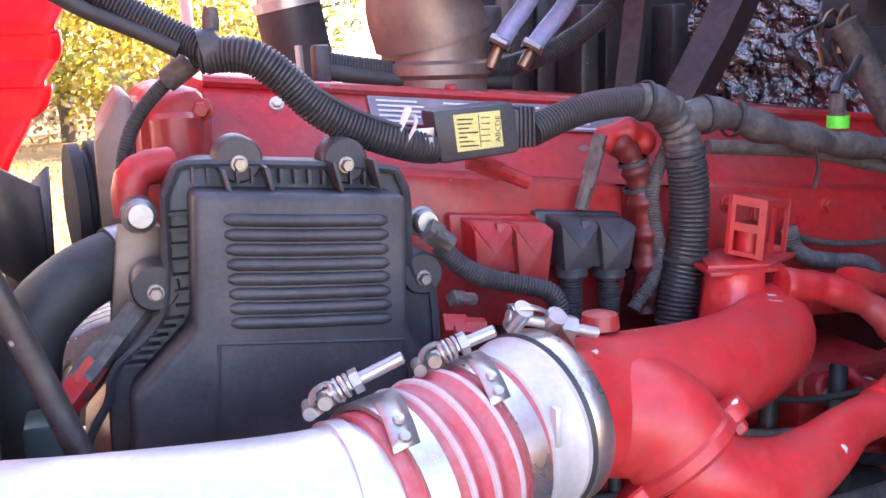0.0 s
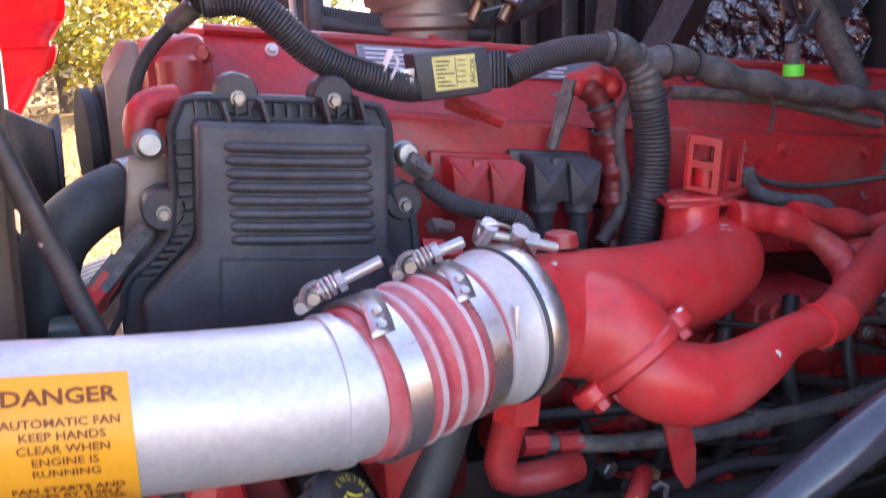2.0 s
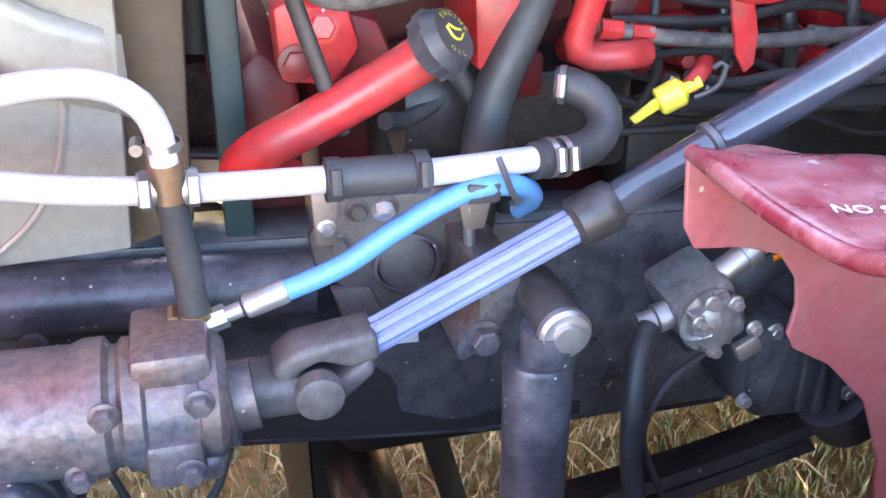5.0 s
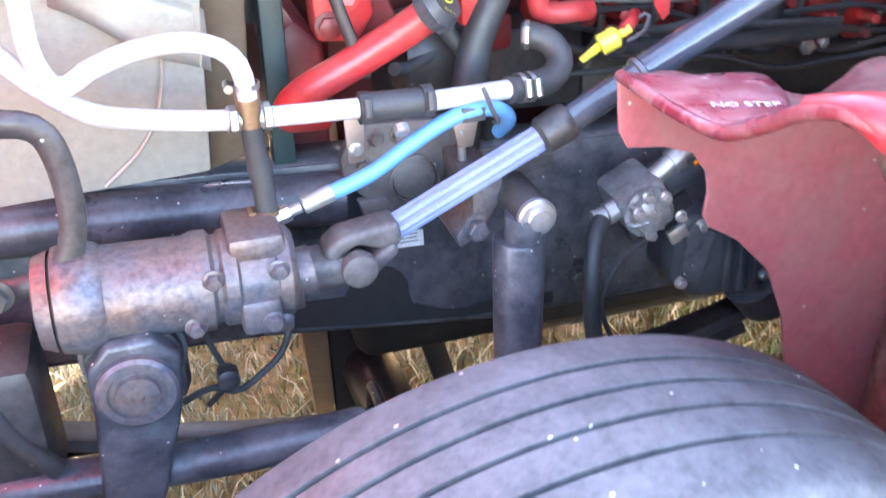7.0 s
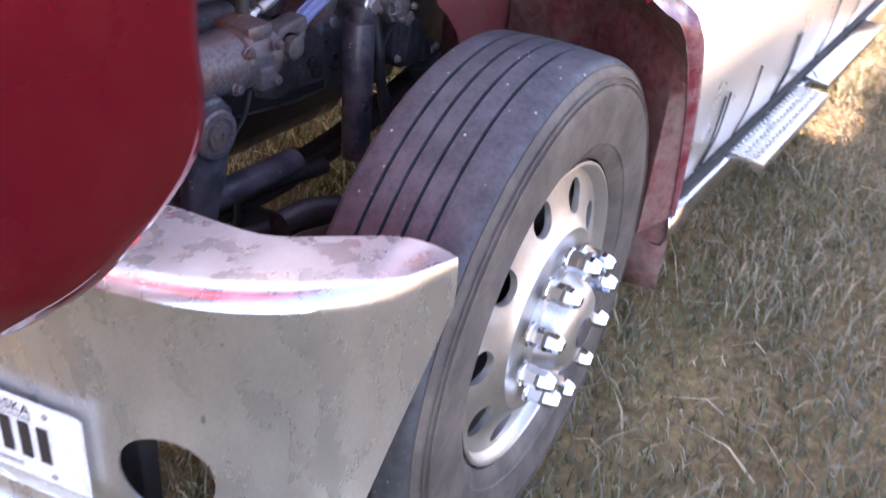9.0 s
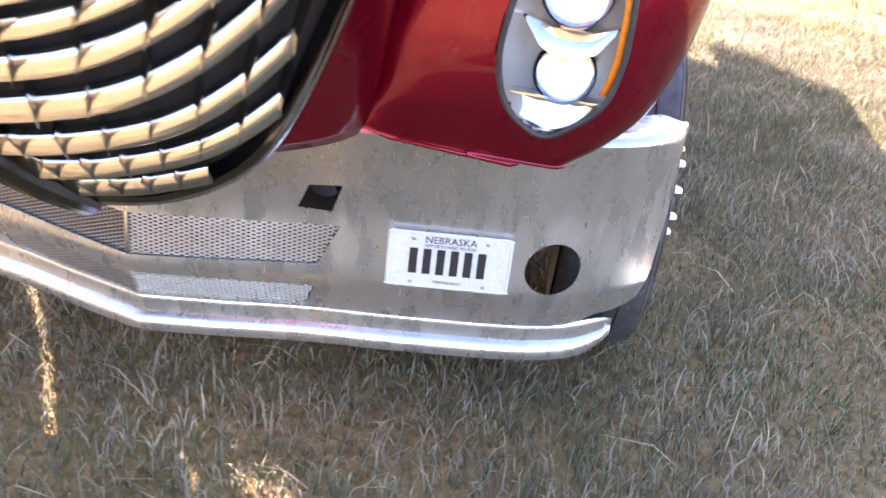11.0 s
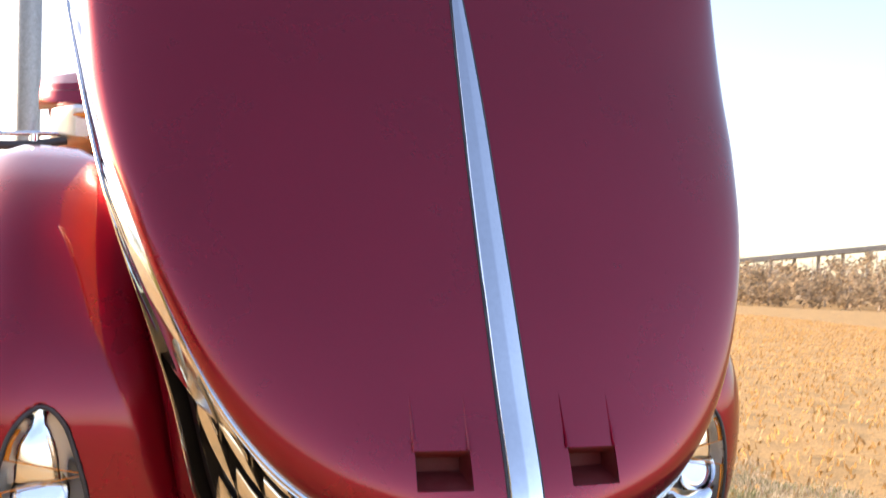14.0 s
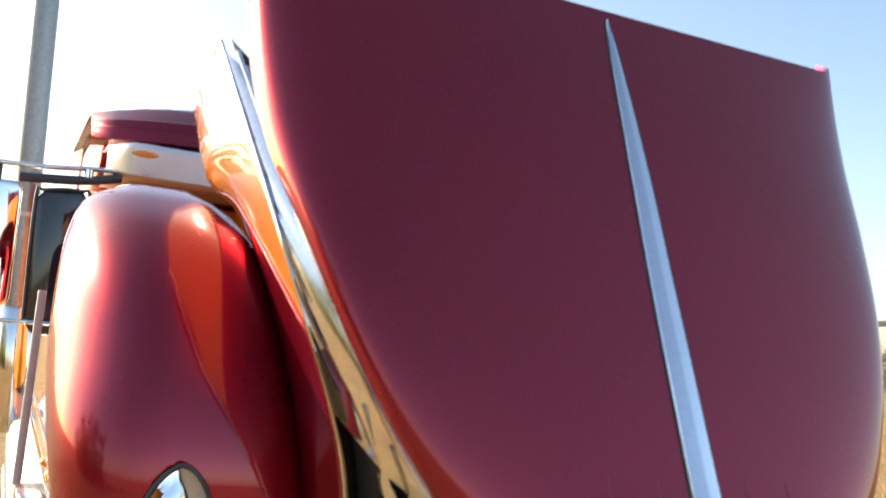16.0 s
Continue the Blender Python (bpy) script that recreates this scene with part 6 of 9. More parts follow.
def build_steering_gear():
    g = thing("steering_gear", (-0.36, -0.69, 0.78), "rusty cast steering gear box with a pitman arm", "steering gear")
    part("housing", turn([(0, 0.045), (0.006, 0.058), (0.03, 0.063), (0.05, 0.058), (0.055, 0.054), (0.14, 0.053), (0.15, 0.057), (0.165, 0.057), (0.17, 0.05), (0.245, 0.05), (0.25, 0.046)], (-0.487, -0.69, 0.922), (1, 0, -0.03), 28), M_CAST, g, "rust-pitted cylinder housing", smooth=30)
    part("end_cap", turn([(0, 0.03), (0.004, 0.05), (0.02, 0.056)], (-0.505, -0.69, 0.9225), (1, 0, -0.03), 28), M_CAST, g)
    part("valve_body", turn([(0, 0.050), (0.004, 0.055), (0.018, 0.055), (0.022, 0.049), (0.058, 0.047), (0.062, 0.052), (0.076, 0.053), (0.080, 0.050), (0.084, 0.044)], (-0.312, -0.69, 0.917), (1, 0, -0.03), 28), M_CAST, g, "flanged valve end of the housing", smooth=30)
    part("port_block", block(-0.300, -0.238, -0.725, -0.640, 0.945, 0.978, 0.008), M_CAST, g)
    part("side_block", block(-0.296, -0.250, -0.748, -0.70, 0.868, 0.912, 0.008), M_CAST, g)
    part("lower_ear", turn([(0, 0.016), (0.030, 0.016), (0.034, 0.013)], (-0.272, -0.715, 0.866), (1, 0, 0), 18), M_CAST, g)
    part("input_boss", turn([(0, 0.04), (0.02, 0.04), (0.022, 0.03), (0.04, 0.03)], (-0.245, -0.685, 0.90), (1, 0, 0.12), 24), M_CAST, g)
    part("sector_boss", turn([(0, 0.064), (0.02, 0.063), (0.03, 0.060), (0.055, 0.058), (0.058, 0.05)], (-0.416, -0.655, 0.850), (0, -1, 0), 28), M_CAST, g, "rusty sector shaft boss", smooth=30)
    part("seal", turn([(0, 0.054), (0.010, 0.052), (0.014, 0.046)], (-0.416, -0.712, 0.845), (0, -1, 0), 28), M_RUBBER, g)
    part("lower_boss", block(-0.47, -0.36, -0.70, -0.63, 0.76, 0.86, 0.02), M_CAST, g)
    for x, y, z in ((-0.262, -0.748, 0.885), (-0.25, -0.742, 0.945), (-0.32, -0.742, 0.945), (-0.345, -0.738, 0.888)):
        part("bolt", bolt((x, y, z), (0, -1, 0), 0.009, 0.01), M_CAST, g)
    part("wire", tube([(-0.375, -0.66, 0.735), (-0.338, -0.66, 0.748), (-0.308, -0.66, 0.736), (-0.275, -0.66, 0.756), (-0.248, -0.66, 0.783), (-0.232, -0.66, 0.83)], 0.0045, 8), M_RUBBER, g, "thin black cable under the housing")
    part("wire", tube([(-0.350, -0.65, 0.86), (-0.330, -0.655, 0.80), (-0.318, -0.66, 0.755), (-0.345, -0.65, 0.715)], 0.004, 8), M_RUBBER, g, "thin black cable under the housing")
    part("cable_lug", turn([(-0.012, 0.014), (0.012, 0.014), (0.014, 0.010)], (-0.318, -0.668, 0.765), (0, -1, 0.1), 16), M_IRON, g)
    bm = slab([(-0.465, 0.862), (-0.44, 0.892), (-0.392, 0.892), (-0.366, 0.862), (-0.372, 0.80), (-0.400, 0.70), (-0.425, 0.62), (-0.432, 0.585), (-0.46, 0.570), (-0.488, 0.585), (-0.488, 0.625), (-0.476, 0.70), (-0.466, 0.80)], -0.752, -0.722, "y", 0.008, 3)
    arm = part("pitman_arm", bm, M_FRAME, g, "black pitman arm")
    part("arm_nut", turn([(0, 0.044), (0.010, 0.044), (0.014, 0.040), (0.014, 0.032), (0.010, 0.030), (0.010, 0.024), (0.017, 0.023), (0.018, 0.008), (0.013, 0.007), (0.013, 0.001)], (-0.416, -0.752, 0.834), (0, -1, 0), 24), M_CAST, arm, "worn round shaft end")
    part("ball_joint", turn([(-0.03, 0.022), (0.02, 0.026), (0.03, 0.02)], (-0.459, -0.74, 0.602), (0, -1, 0), 20), M_IRON, arm)
    # joint and shaft up to the cab
    s = thing("steering_shaft", (0.0, -0.66, 0.9), "black steering shaft with bright splined slip section", "steering shaft")
    way = Vector((0.199, 0, 0.098)).normalized()
    part("yoke", block(-0.248, -0.158, -0.690, -0.632, 0.874, 0.912, 0.012, 3), M_BROWN, s, "dark cast yoke")
    for y in (-0.694, -0.628):
        part("ear", turn([(-0.008, 0.021), (0.008, 0.021), (0.010, 0.018)], (-0.152, y, 0.900), (0, -1, 0), 18), M_BROWN, s)
    part("fork", slab([(-0.186, 0.905), (-0.190, 0.920), (-0.170, 0.937), (-0.13, 0.943), (-0.098, 0.946), (-0.094, 0.918), (-0.120, 0.912), (-0.148, 0.923), (-0.163, 0.916), (-0.171, 0.905)], -0.682, -0.638, "y", 0.007, 3), M_BROWN, s)
    part("fork", slab([(-0.170, 0.876), (-0.158, 0.866), (-0.128, 0.878), (-0.098, 0.905), (-0.104, 0.925), (-0.126, 0.906), (-0.152, 0.892)], -0.682, -0.638, "y", 0.007, 3), M_BROWN, s)
    part("cross", turn([(-0.035, 0.012), (0.035, 0.012)], (-0.148, -0.655, 0.903), (0, 1, 0), 14), M_IRON, s)
    a, b = Vector((-0.115, -0.659, 0.921)), Vector((0.09, -0.66, 1.021))
    for k in range(6):
        t = 2 * math.pi * k / 6
        n1 = Vector((0, 1, 0))
        n2 = way.cross(n1)
        o = n1 * math.cos(t) * 0.0105 + n2 * math.sin(t) * 0.0105
        part("spline", tube([tuple(a + o), tuple((a + b) / 2 + o), tuple(b + o)], 0.0062, 8, n=6), M_SPLINE, s, "bright blue-steel spline")
    part("core", tube([tuple(a), tuple((a + b) / 2), tuple(b)], 0.011, 10, n=6), M_SPLINE, s)
    part("collar", turn([(0, 0.020), (0.003, 0.0235), (0.03, 0.0245), (0.04, 0.023), (0.042, 0.021)], b - way * 0.004, way, 24), M_IRON, s, "dusty black collar")
    part("seal_ring", turn([(0, 0.018), (0.004, 0.022)], b - way * 0.006, way, 20), M_RUBBER, s)
    e = Vector((0.68, -0.64, 1.31))
    part("shaft_tube", tube([tuple(b + way * 0.03), tuple(b.lerp(e, 0.5)), tuple(e)], 0.0178, 24, n=20), M_SHAFT, s, "glossy black shaft tube")
    w2 = (e - b).normalized()
    part("ring", turn([(0, 0.018), (0.002, 0.0215), (0.008, 0.0215), (0.01, 0.018)], b + w2 * 0.135, w2, 24), M_FRAME, s)
    part("upper_sleeve", turn([(0, 0.0195), (0.004, 0.0205), (0.5, 0.0225)], b + w2 * 0.145, w2, 24), M_SHAFT, s, "wider glossy black sleeve")


build_steering_gear()


def build_side_parts():
    sh = thing("shock_absorber", (0.055, -0.69, 0.6), "dusty black shock absorber with a bright upper bolt", "shock absorber")
    part("body", turn([(0, 0.031), (0.30, 0.033), (0.305, 0.03)], (0.056, -0.69, 0.60), (-0.02, 0, 1), 28), M_FRAME, sh, "dusty black cylinder")
    part("top_eye", turn([(-0.05, 0.025), (0.03, 0.025), (0.034, 0.022)], (0.066, -0.67, 0.936), (0, -1, 0), 28), M_IRON, sh)
    part("end_ring", turn([(0, 0.0245), (0.008, 0.025), (0.012, 0.022), (0.0125, 0.014), (0.018, 0.013), (0.0185, 0.001)], (0.066, -0.700, 0.936), (0, -1, 0), 28), M_STEEL, sh, "bright worn bolt head")
    part("neck", tube([(0.058, -0.69, 0.935), (0.057, -0.69, 0.90)], 0.026, 18, n=4), M_FRAME, sh)
    part("mount_bracket", slab([(0.005, 0.965), (0.05, 0.965), (0.045, 0.93), (0.022, 0.89), (-0.008, 0.87), (-0.015, 0.89), (0.008, 0.92)], -0.64, -0.49, "y", 0.006), M_CAST, sh, "rusty mounting bracket")
    part("nut", bolt((0.012, -0.642, 0.90), (0, -1, 0), 0.014, 0.014), M_CAST, sh)
    # air valve
    v = thing("air_valve", (0.27, -0.6, 0.8), "dirty grey cast air valve with fittings", "air valve")
    rot = Matrix.Translation((0.268, -0.59, 0.875)) @ Matrix.Rotation(radians(-28), 4, "Y")

    def boxed(x0, x1, y0, y1, z0, z1, bev=0.006):
        bm = block(x0, x1, y0, y1, z0, z1, bev)
        bmesh.ops.transform(bm, matrix=rot, verts=bm.verts)
        return bm
    part("body", boxed(-0.035, 0.035, -0.04, 0.05, -0.035, 0.035, 0.012), M_VALVE, v, "cast alloy valve body")
    part("cover", boxed(-0.028, 0.024, -0.055, -0.035, -0.026, 0.03, 0.008), M_VALVE, v)
    c0, face = rot @ Vector((-0.004, -0.036, 0.002)), Vector((0, -1, 0))
    part("diaphragm_cover", turn([(0, 0.036), (0.006, 0.036), (0.008, 0.030), (0.018, 0.027), (0.024, 0.020), (0.026, 0.010), (0.0265, 0.001)], c0, face, 28), M_VALVE, v, "round cast diaphragm cover", smooth=30)
    for k in range(7):
        a = 2 * math.pi * k / 7
        o = Vector((math.cos(a), 0, math.sin(a)))
        part("cast_rib", tube([tuple(c0 + face * 0.024 + o * 0.010), tuple(c0 + face * 0.017 + o * 0.027), tuple(c0 + face * 0.005 + o * 0.034)], 0.0035, 6, n=6), M_VALVE, v)
    part("port", turn([(0, 0.014), (0.03, 0.014), (0.031, 0.018), (0.045, 0.018), (0.046, 0.013), (0.06, 0.013)], (0.285, -0.60, 0.91), (0.75, 0, 0.55), 16), M_STEEL, v)
    part("port", turn([(0, 0.016), (0.02, 0.016), (0.022, 0.012), (0.04, 0.013)], (0.236, -0.60, 0.87), (-1, 0, -0.3), 16), M_STEEL, v)
    for dx, dz in ((-0.02, 0.02), (0.022, 0.018), (-0.018, -0.022), (0.03, -0.024), (0.0, 0.034)):
        p = rot @ Vector((dx, -0.055, dz))
        part("bolt", bolt(p, (0, -1, 0), 0.0065, 0.008), M_STEEL, v)
    part("bracket", boxed(-0.03, 0.075, 0.01, 0.05, -0.075, -0.045, 0.004), M_PLASTIC, v, "black plastic mounting bracket")
    part("tag", boxed(0.006, 0.035, -0.045, -0.035, -0.07, -0.048, 0.002), M_STEEL, v)
    part("electric_plug", boxed(0.035, 0.10, -0.02, 0.03, -0.02, 0.02, 0.008), M_PLASTIC, v)
    part("orange_seal", turn([(0, 0.006), (0.012, 0.006)], (0.34, -0.605, 0.925), (1, 0, 0.4), 12), M_AMBER, v, "small orange seal")
    part("valve_hose", tube([(0.205, -0.61, 0.862), (0.186, -0.63, 0.845), (0.176, -0.65, 0.80), (0.177, -0.66, 0.73), (0.20, -0.67, 0.60)], 0.0125, 12), M_RUBBER, v, "black rubber air hose")
    part("thin_line", tube([(0.275, -0.62, 0.83), (0.225, -0.63, 0.80), (0.198, -0.64, 0.75), (0.21, -0.65, 0.70), (0.24, -0.66, 0.63)], 0.004, 8), M_RUBBER, v)
    # black brake chamber canister
    c = thing("black_canister", (0.46, -0.5, 0.6), "black ribbed canister beside the frame", "canister")
    part("body", slab([(0.362, 0.79), (0.382, 0.815), (0.44, 0.80), (0.50, 0.735), (0.555, 0.70), (0.55, 0.67), (0.515, 0.655), (0.40, 0.665), (0.360, 0.705)], -0.56, -0.47, "y", 0.010, 3), M_PLASTIC, c)
    part("side_panel", slab([(0.372, 0.785), (0.384, 0.802), (0.424, 0.782), (0.405, 0.685), (0.374, 0.712)], -0.568, -0.555, "y", 0.005, 2), M_FRAME, c)
    for x, za, zb in ((0.445, 0.675, 0.785), (0.472, 0.670, 0.755), (0.50, 0.665, 0.725)):
        part("rib", slab([(x, za), (x + 0.012, za), (x + 0.004, zb), (x - 0.004, zb)], -0.572, -0.555, "y", 0.002), M_PLASTIC, c)
    for x, z in ((0.376, 0.70), (0.525, 0.685), (0.40, 0.795), (0.545, 0.69)):
        part("bolt", bolt((x, -0.56, z), (0, -1, 0), 0.008, 0.008), M_STEEL, c)
    part("lower_bowl", turn([(0, 0.05), (0.06, 0.045), (0.08, 0.03)], (0.53, -0.53, 0.66), (0.6, 0, -0.8), 20), M_PLASTIC, c)
    # pump bracket plate on the rail
    b = thing("pump_bracket", (-0.05, -0.52, 0.87), "greasy cast bracket plate bolted above the frame rail", "bracket")
    ob = part("plate", slab([(-0.134, 0.965), (-0.118, 0.998), (-0.10, 1.01), (0.02, 1.005), (0.035, 0.985), (0.036, 0.945), (0.02, 0.935), (-0.005, 0.90), (-0.04, 0.868), (-0.085, 0.865), (-0.10, 0.90), (-0.13, 0.935)], -0.525, -0.505, "y", 0.005), M_BROWN, b)
    cut(ob, [turn([(-0.1, 0.032), (0.1, 0.032)], (-0.035, -0.52, 0.925), (0, 1, 0), 20)])
    part("boss", turn([(0, 0.030), (0.012, 0.030), (0.014, 0.027), (0.014, 0.001)], (-0.035, -0.515, 0.925), (0, -1, 0), 24), M_BROWN, b, "round casting boss")
    part("lower_ear", slab([(-0.115, 0.905), (-0.075, 0.905), (-0.055, 0.86), (-0.075, 0.842), (-0.10, 0.855)], -0.53, -0.515, "y", 0.004), M_BROWN, b)
    part("ring", turn([(0, 0.034), (0.008, 0.036), (0.01, 0.033)], (-0.035, -0.525, 0.925), (0, -1, 0), 24, cap=False), M_BROWN, b)
    for x, z in ((-0.085, 0.99), (-0.055, 0.99), (-0.105, 0.955), (0.0, 0.99)):
        part("bolt", bolt((x, -0.525, z), (0, -1, 0), 0.009, 0.01), M_BROWN, b)
    part("clip_arm", slab([(-0.138, 1.05), (-0.112, 1.05), (-0.114, 0.985), (-0.134, 0.985)], -0.585, -0.579, "y", 0.002), M_RUSTPIPE, b, "brownish clip strap")
    part("clip_bolt", bolt((-0.124, -0.585, 1.003), (0, -1, 0), 0.007, 0.006), M_STEEL, b)
    part("hook", tube([(0.012, -0.58, 1.01), (0.016, -0.575, 0.97), (0.018, -0.57, 0.95)], 0.006, 8), M_STEEL, b)
    part("hook_plate", slab([(0.0, 1.02), (0.035, 1.02), (0.028, 0.985), (0.008, 0.985)], -0.585, -0.579, "y", 0.002), M_RUSTPIPE, b)


build_side_parts()


def clamp(parent, at, way, r, name="hose_clamp", width=0.010, mat=None, screw=True):
    at, way = Vector(at), Vector(way).normalized()
    bm = turn([(-width / 2, r), (-width / 2, r + 0.0018), (width / 2, r + 0.0018), (width / 2, r)], at, way, 28, cap=False)
    if screw:
        side = way.cross(Vector((0, 0.3, 1))).normalized()
        if side.y > 0:
            side = -side
        p = at + side * (r + 0.005)
        turn([(-0.01, 0.005), (0.01, 0.005)], p, way.cross(side), 8, bm)
    return part(name, bm, mat or M_DULL, parent, "steel hose clamp")


def build_lines():
    a = thing("coolant_lines", (-0.2, -0.66, 1.05), "worn white metal coolant pipes with rubber joints", "pipes")
    Y = -0.66
    part("lower_pipe", tube([(-0.75, Y - 0.03, 1.32), (-0.60, Y - 0.01, 1.27), (-0.50, Y, 1.195), (-0.458, Y, 1.150), (-0.417, Y, 1.117), (-0.369, Y, 1.103), (-0.277, Y, 1.090), (-0.134, Y, 1.085), (-0.047, Y, 1.083), (0.06, -0.64, 1.078)], 0.0115, 20), M_WHITEPIPE, a, "chipped white pipe")
    part("upper_pipe", tube([(-0.452, Y - 0.01, 1.42), (-0.455, Y - 0.01, 1.25), (-0.455, Y - 0.01, 1.185), (-0.442, Y - 0.01, 1.153), (-0.425, Y - 0.01, 1.150), (-0.405, Y - 0.01, 1.163), (-0.358, Y - 0.01, 1.178), (-0.31, Y - 0.01, 1.181), (-0.276, Y - 0.01, 1.170), (-0.259, Y - 0.01, 1.148), (-0.255, Y - 0.01, 1.115)], 0.0108, 20), M_WHITEPIPE, a, "curved white pipe")
    part("tee", tube([(-0.255, Y - 0.004, 1.128), (-0.2545, Y - 0.004, 1.105), (-0.254, Y - 0.004, 1.082)], 0.0135, 20, n=8), M_COPPER, a, "brass tee fitting")
    part("tee_arm", tube([(-0.278, Y, 1.0905), (-0.232, Y, 1.0885)], 0.0138, 20, n=6), M_STEEL, a)
    for x in (-0.272, -0.236):
        clamp(a, (x, Y, 1.0895), (1, 0, -0.02), 0.014, width=0.007)
    clamp(a, (-0.2555, Y - 0.005, 1.128), (0, 0, 1), 0.0135, width=0.006)
    part("drop_hose", tube([(-0.254, Y - 0.004, 1.084), (-0.252, Y - 0.002, 1.05), (-0.249, Y, 1.02), (-0.247, Y, 0.975)], lambda s: 0.0125 + (0.0015 if 0.45 < s < 0.6 else 0), 18), M_RUBBER, a, "black drop hose")
    clamp(a, (-0.247, Y, 0.976), (0, 0, 1), 0.0125, width=0.006, mat=M_COPPER)
    part("sleeve", turn([(-0.044, 0.0135), (-0.042, 0.0165), (0.042, 0.0165), (0.044, 0.0135)], (-0.091, Y, 1.0842), (1, 0, -0.02), 24), M_RUBBER, a, "dusty rubber sleeve")
    for x in (-0.128, -0.056):
        clamp(a, (x, Y, 1.0845), (1, 0, -0.02), 0.0165, width=0.012, mat=M_RUBBER)
    part("sleeve_nut", turn([(0, 0.009), (0.008, 0.0095), (0.01, 0.007)], (-0.09, Y - 0.012, 1.062), (0, -0.8, -0.6), 8), M_STEEL, a)
    part("elbow_hose", tube([(0.05, -0.645, 1.078), (0.08, -0.635, 1.076), (0.112, -0.622, 1.077), (0.133, -0.605, 1.088), (0.133, -0.59, 1.105), (0.116, -0.575, 1.117), (0.098, -0.565, 1.118)], 0.0168, 20), M_RUBBER, a, "black elbow hose")
    for x in (0.066, 0.078):
        clamp(a, (x, -0.639, 1.077), (1, 0.2, -0.03), 0.0165, width=0.006)
    clamp(a, (0.104, -0.568, 1.118), (1, -0.5, 0), 0.0165, width=0.006)
    part("zip_tie", tube([(0.008, -0.672, 1.096), (0.012, -0.676, 1.085), (0.022, -0.672, 1.062), (0.030, -0.668, 1.05), (0.028, -0.655, 1.045)], 0.0028, 8), M_PLASTIC, a, "black zip tie")
    b = thing("blue_hose", (-0.1, -0.65, 0.97), "bright blue rubber hose with steel end fittings", "hose")
    part("hose", tube([(-0.178, Y, 0.985), (-0.124, Y, 1.004), (-0.076, Y, 1.033), (-0.028, Y - 0.004, 1.060), (0.012, Y - 0.004, 1.067), (0.044, Y + 0.015, 1.053), (0.063, Y + 0.045, 1.027), (0.064, Y + 0.08, 1.0)], 0.0095, 18), M_BLUE, b, "blue braided rubber hose")
    w = Vector((0.055, 0, 0.018)).normalized()
    p = Vector((-0.178, Y, 0.985))
    part("ferrule", turn([(0, 0.0085), (0.002, 0.0108), (0.036, 0.0108), (0.038, 0.0098)], p - w * 0.03, w, 20), M_STEEL, b, "bright crimped ferrule")
    part("hex_nut", turn([(0, 0.0105), (0.016, 0.0105)], p - w * 0.062, w, 6), M_STEEL, b)
    part("collar", turn([(0, 0.007), (0.014, 0.007)], p - w * 0.046, w, 14), M_STEEL, b)
    part("elbow_fitting", tube([tuple(p - w * 0.062), (-0.246, Y, 0.963), (-0.250, Y, 0.95), (-0.25, Y + 0.005, 0.925)], 0.0115, 14, n=12), M_STEEL, b, "dull steel elbow")
    part("tie_bracket", block(-0.018, 0.012, Y - 0.014, Y + 0.006, 1.055, 1.073, 0.003), M_RUBBER, b)


build_lines()


# ---- radiator and fan side ----
def build_radiator():
    r = thing("radiator", (-0.45, 0, 0.95), "dusty grey radiator with side plate and fan shroud", "radiator")
    part("core", block(-0.62, -0.30, -0.48, 0.52, 0.96, 1.56, 0.01), M_RADIATOR, r)
    part("side_plate", slab([(-0.66, 0.97), (-0.297, 0.985), (-0.283, 1.19), (-0.278, 1.33), (-0.285, 1.46), (-0.66, 1.46)], -0.55, -0.53, "y", 0.004), M_RADIATOR, r, "dusty bent side plate")
    part("plate_seam", tube([(-0.42, -0.553, 0.985), (-0.37, -0.553, 1.03), (-0.34, -0.553, 1.09), (-0.325, -0.553, 1.20)], 0.003, 6), M_RADIATOR, r)
    part("top_flap", sheet([[(-0.44 + 0.02 * k, -0.552 - 0.012 * math.sin(k * 0.5) - 0.004, 1.20 - 0.012 * k + 0.018 * w + 0.004 * math.sin(k)) for k in range(9)] for w in range(5)]), M_RADIATOR, r, "bent metal flap", solid=0.003)
    part("fan_shroud", slab([(-0.30, 0.97), (-0.240, 0.985), (-0.236, 1.08), (-0.228, 1.20), (-0.222, 1.40), (-0.216, 1.545), (-0.224, 1.556), (-0.30, 1.556)], -0.515, -0.46, "y", 0.006), M_SHROUD, r, "brown fan shroud edge")
    part("fan_ring", block(-0.211, -0.181, -0.47, -0.43, 0.80, 1.30, 0.004), M_TEAL, r, "dark green upright post")
    for k in range(7):
        a = 2 * math.pi * k / 7
        rows = []
        for t in (0.25, 0.42, 0.6):
            c = Vector((-0.235, -0.02 + 0.36 * t * math.cos(a), 1.22 + 0.36 * t * math.sin(a)))
            d = Vector((0.03, -math.sin(a) * 0.05, math.cos(a) * 0.05))
            rows.append([c - d, c, c + d])
        part("fan_blade", sheet(rows), M_PLASTIC, r, solid=0.004)
    return r


build_radiator()

# ---- engine ----


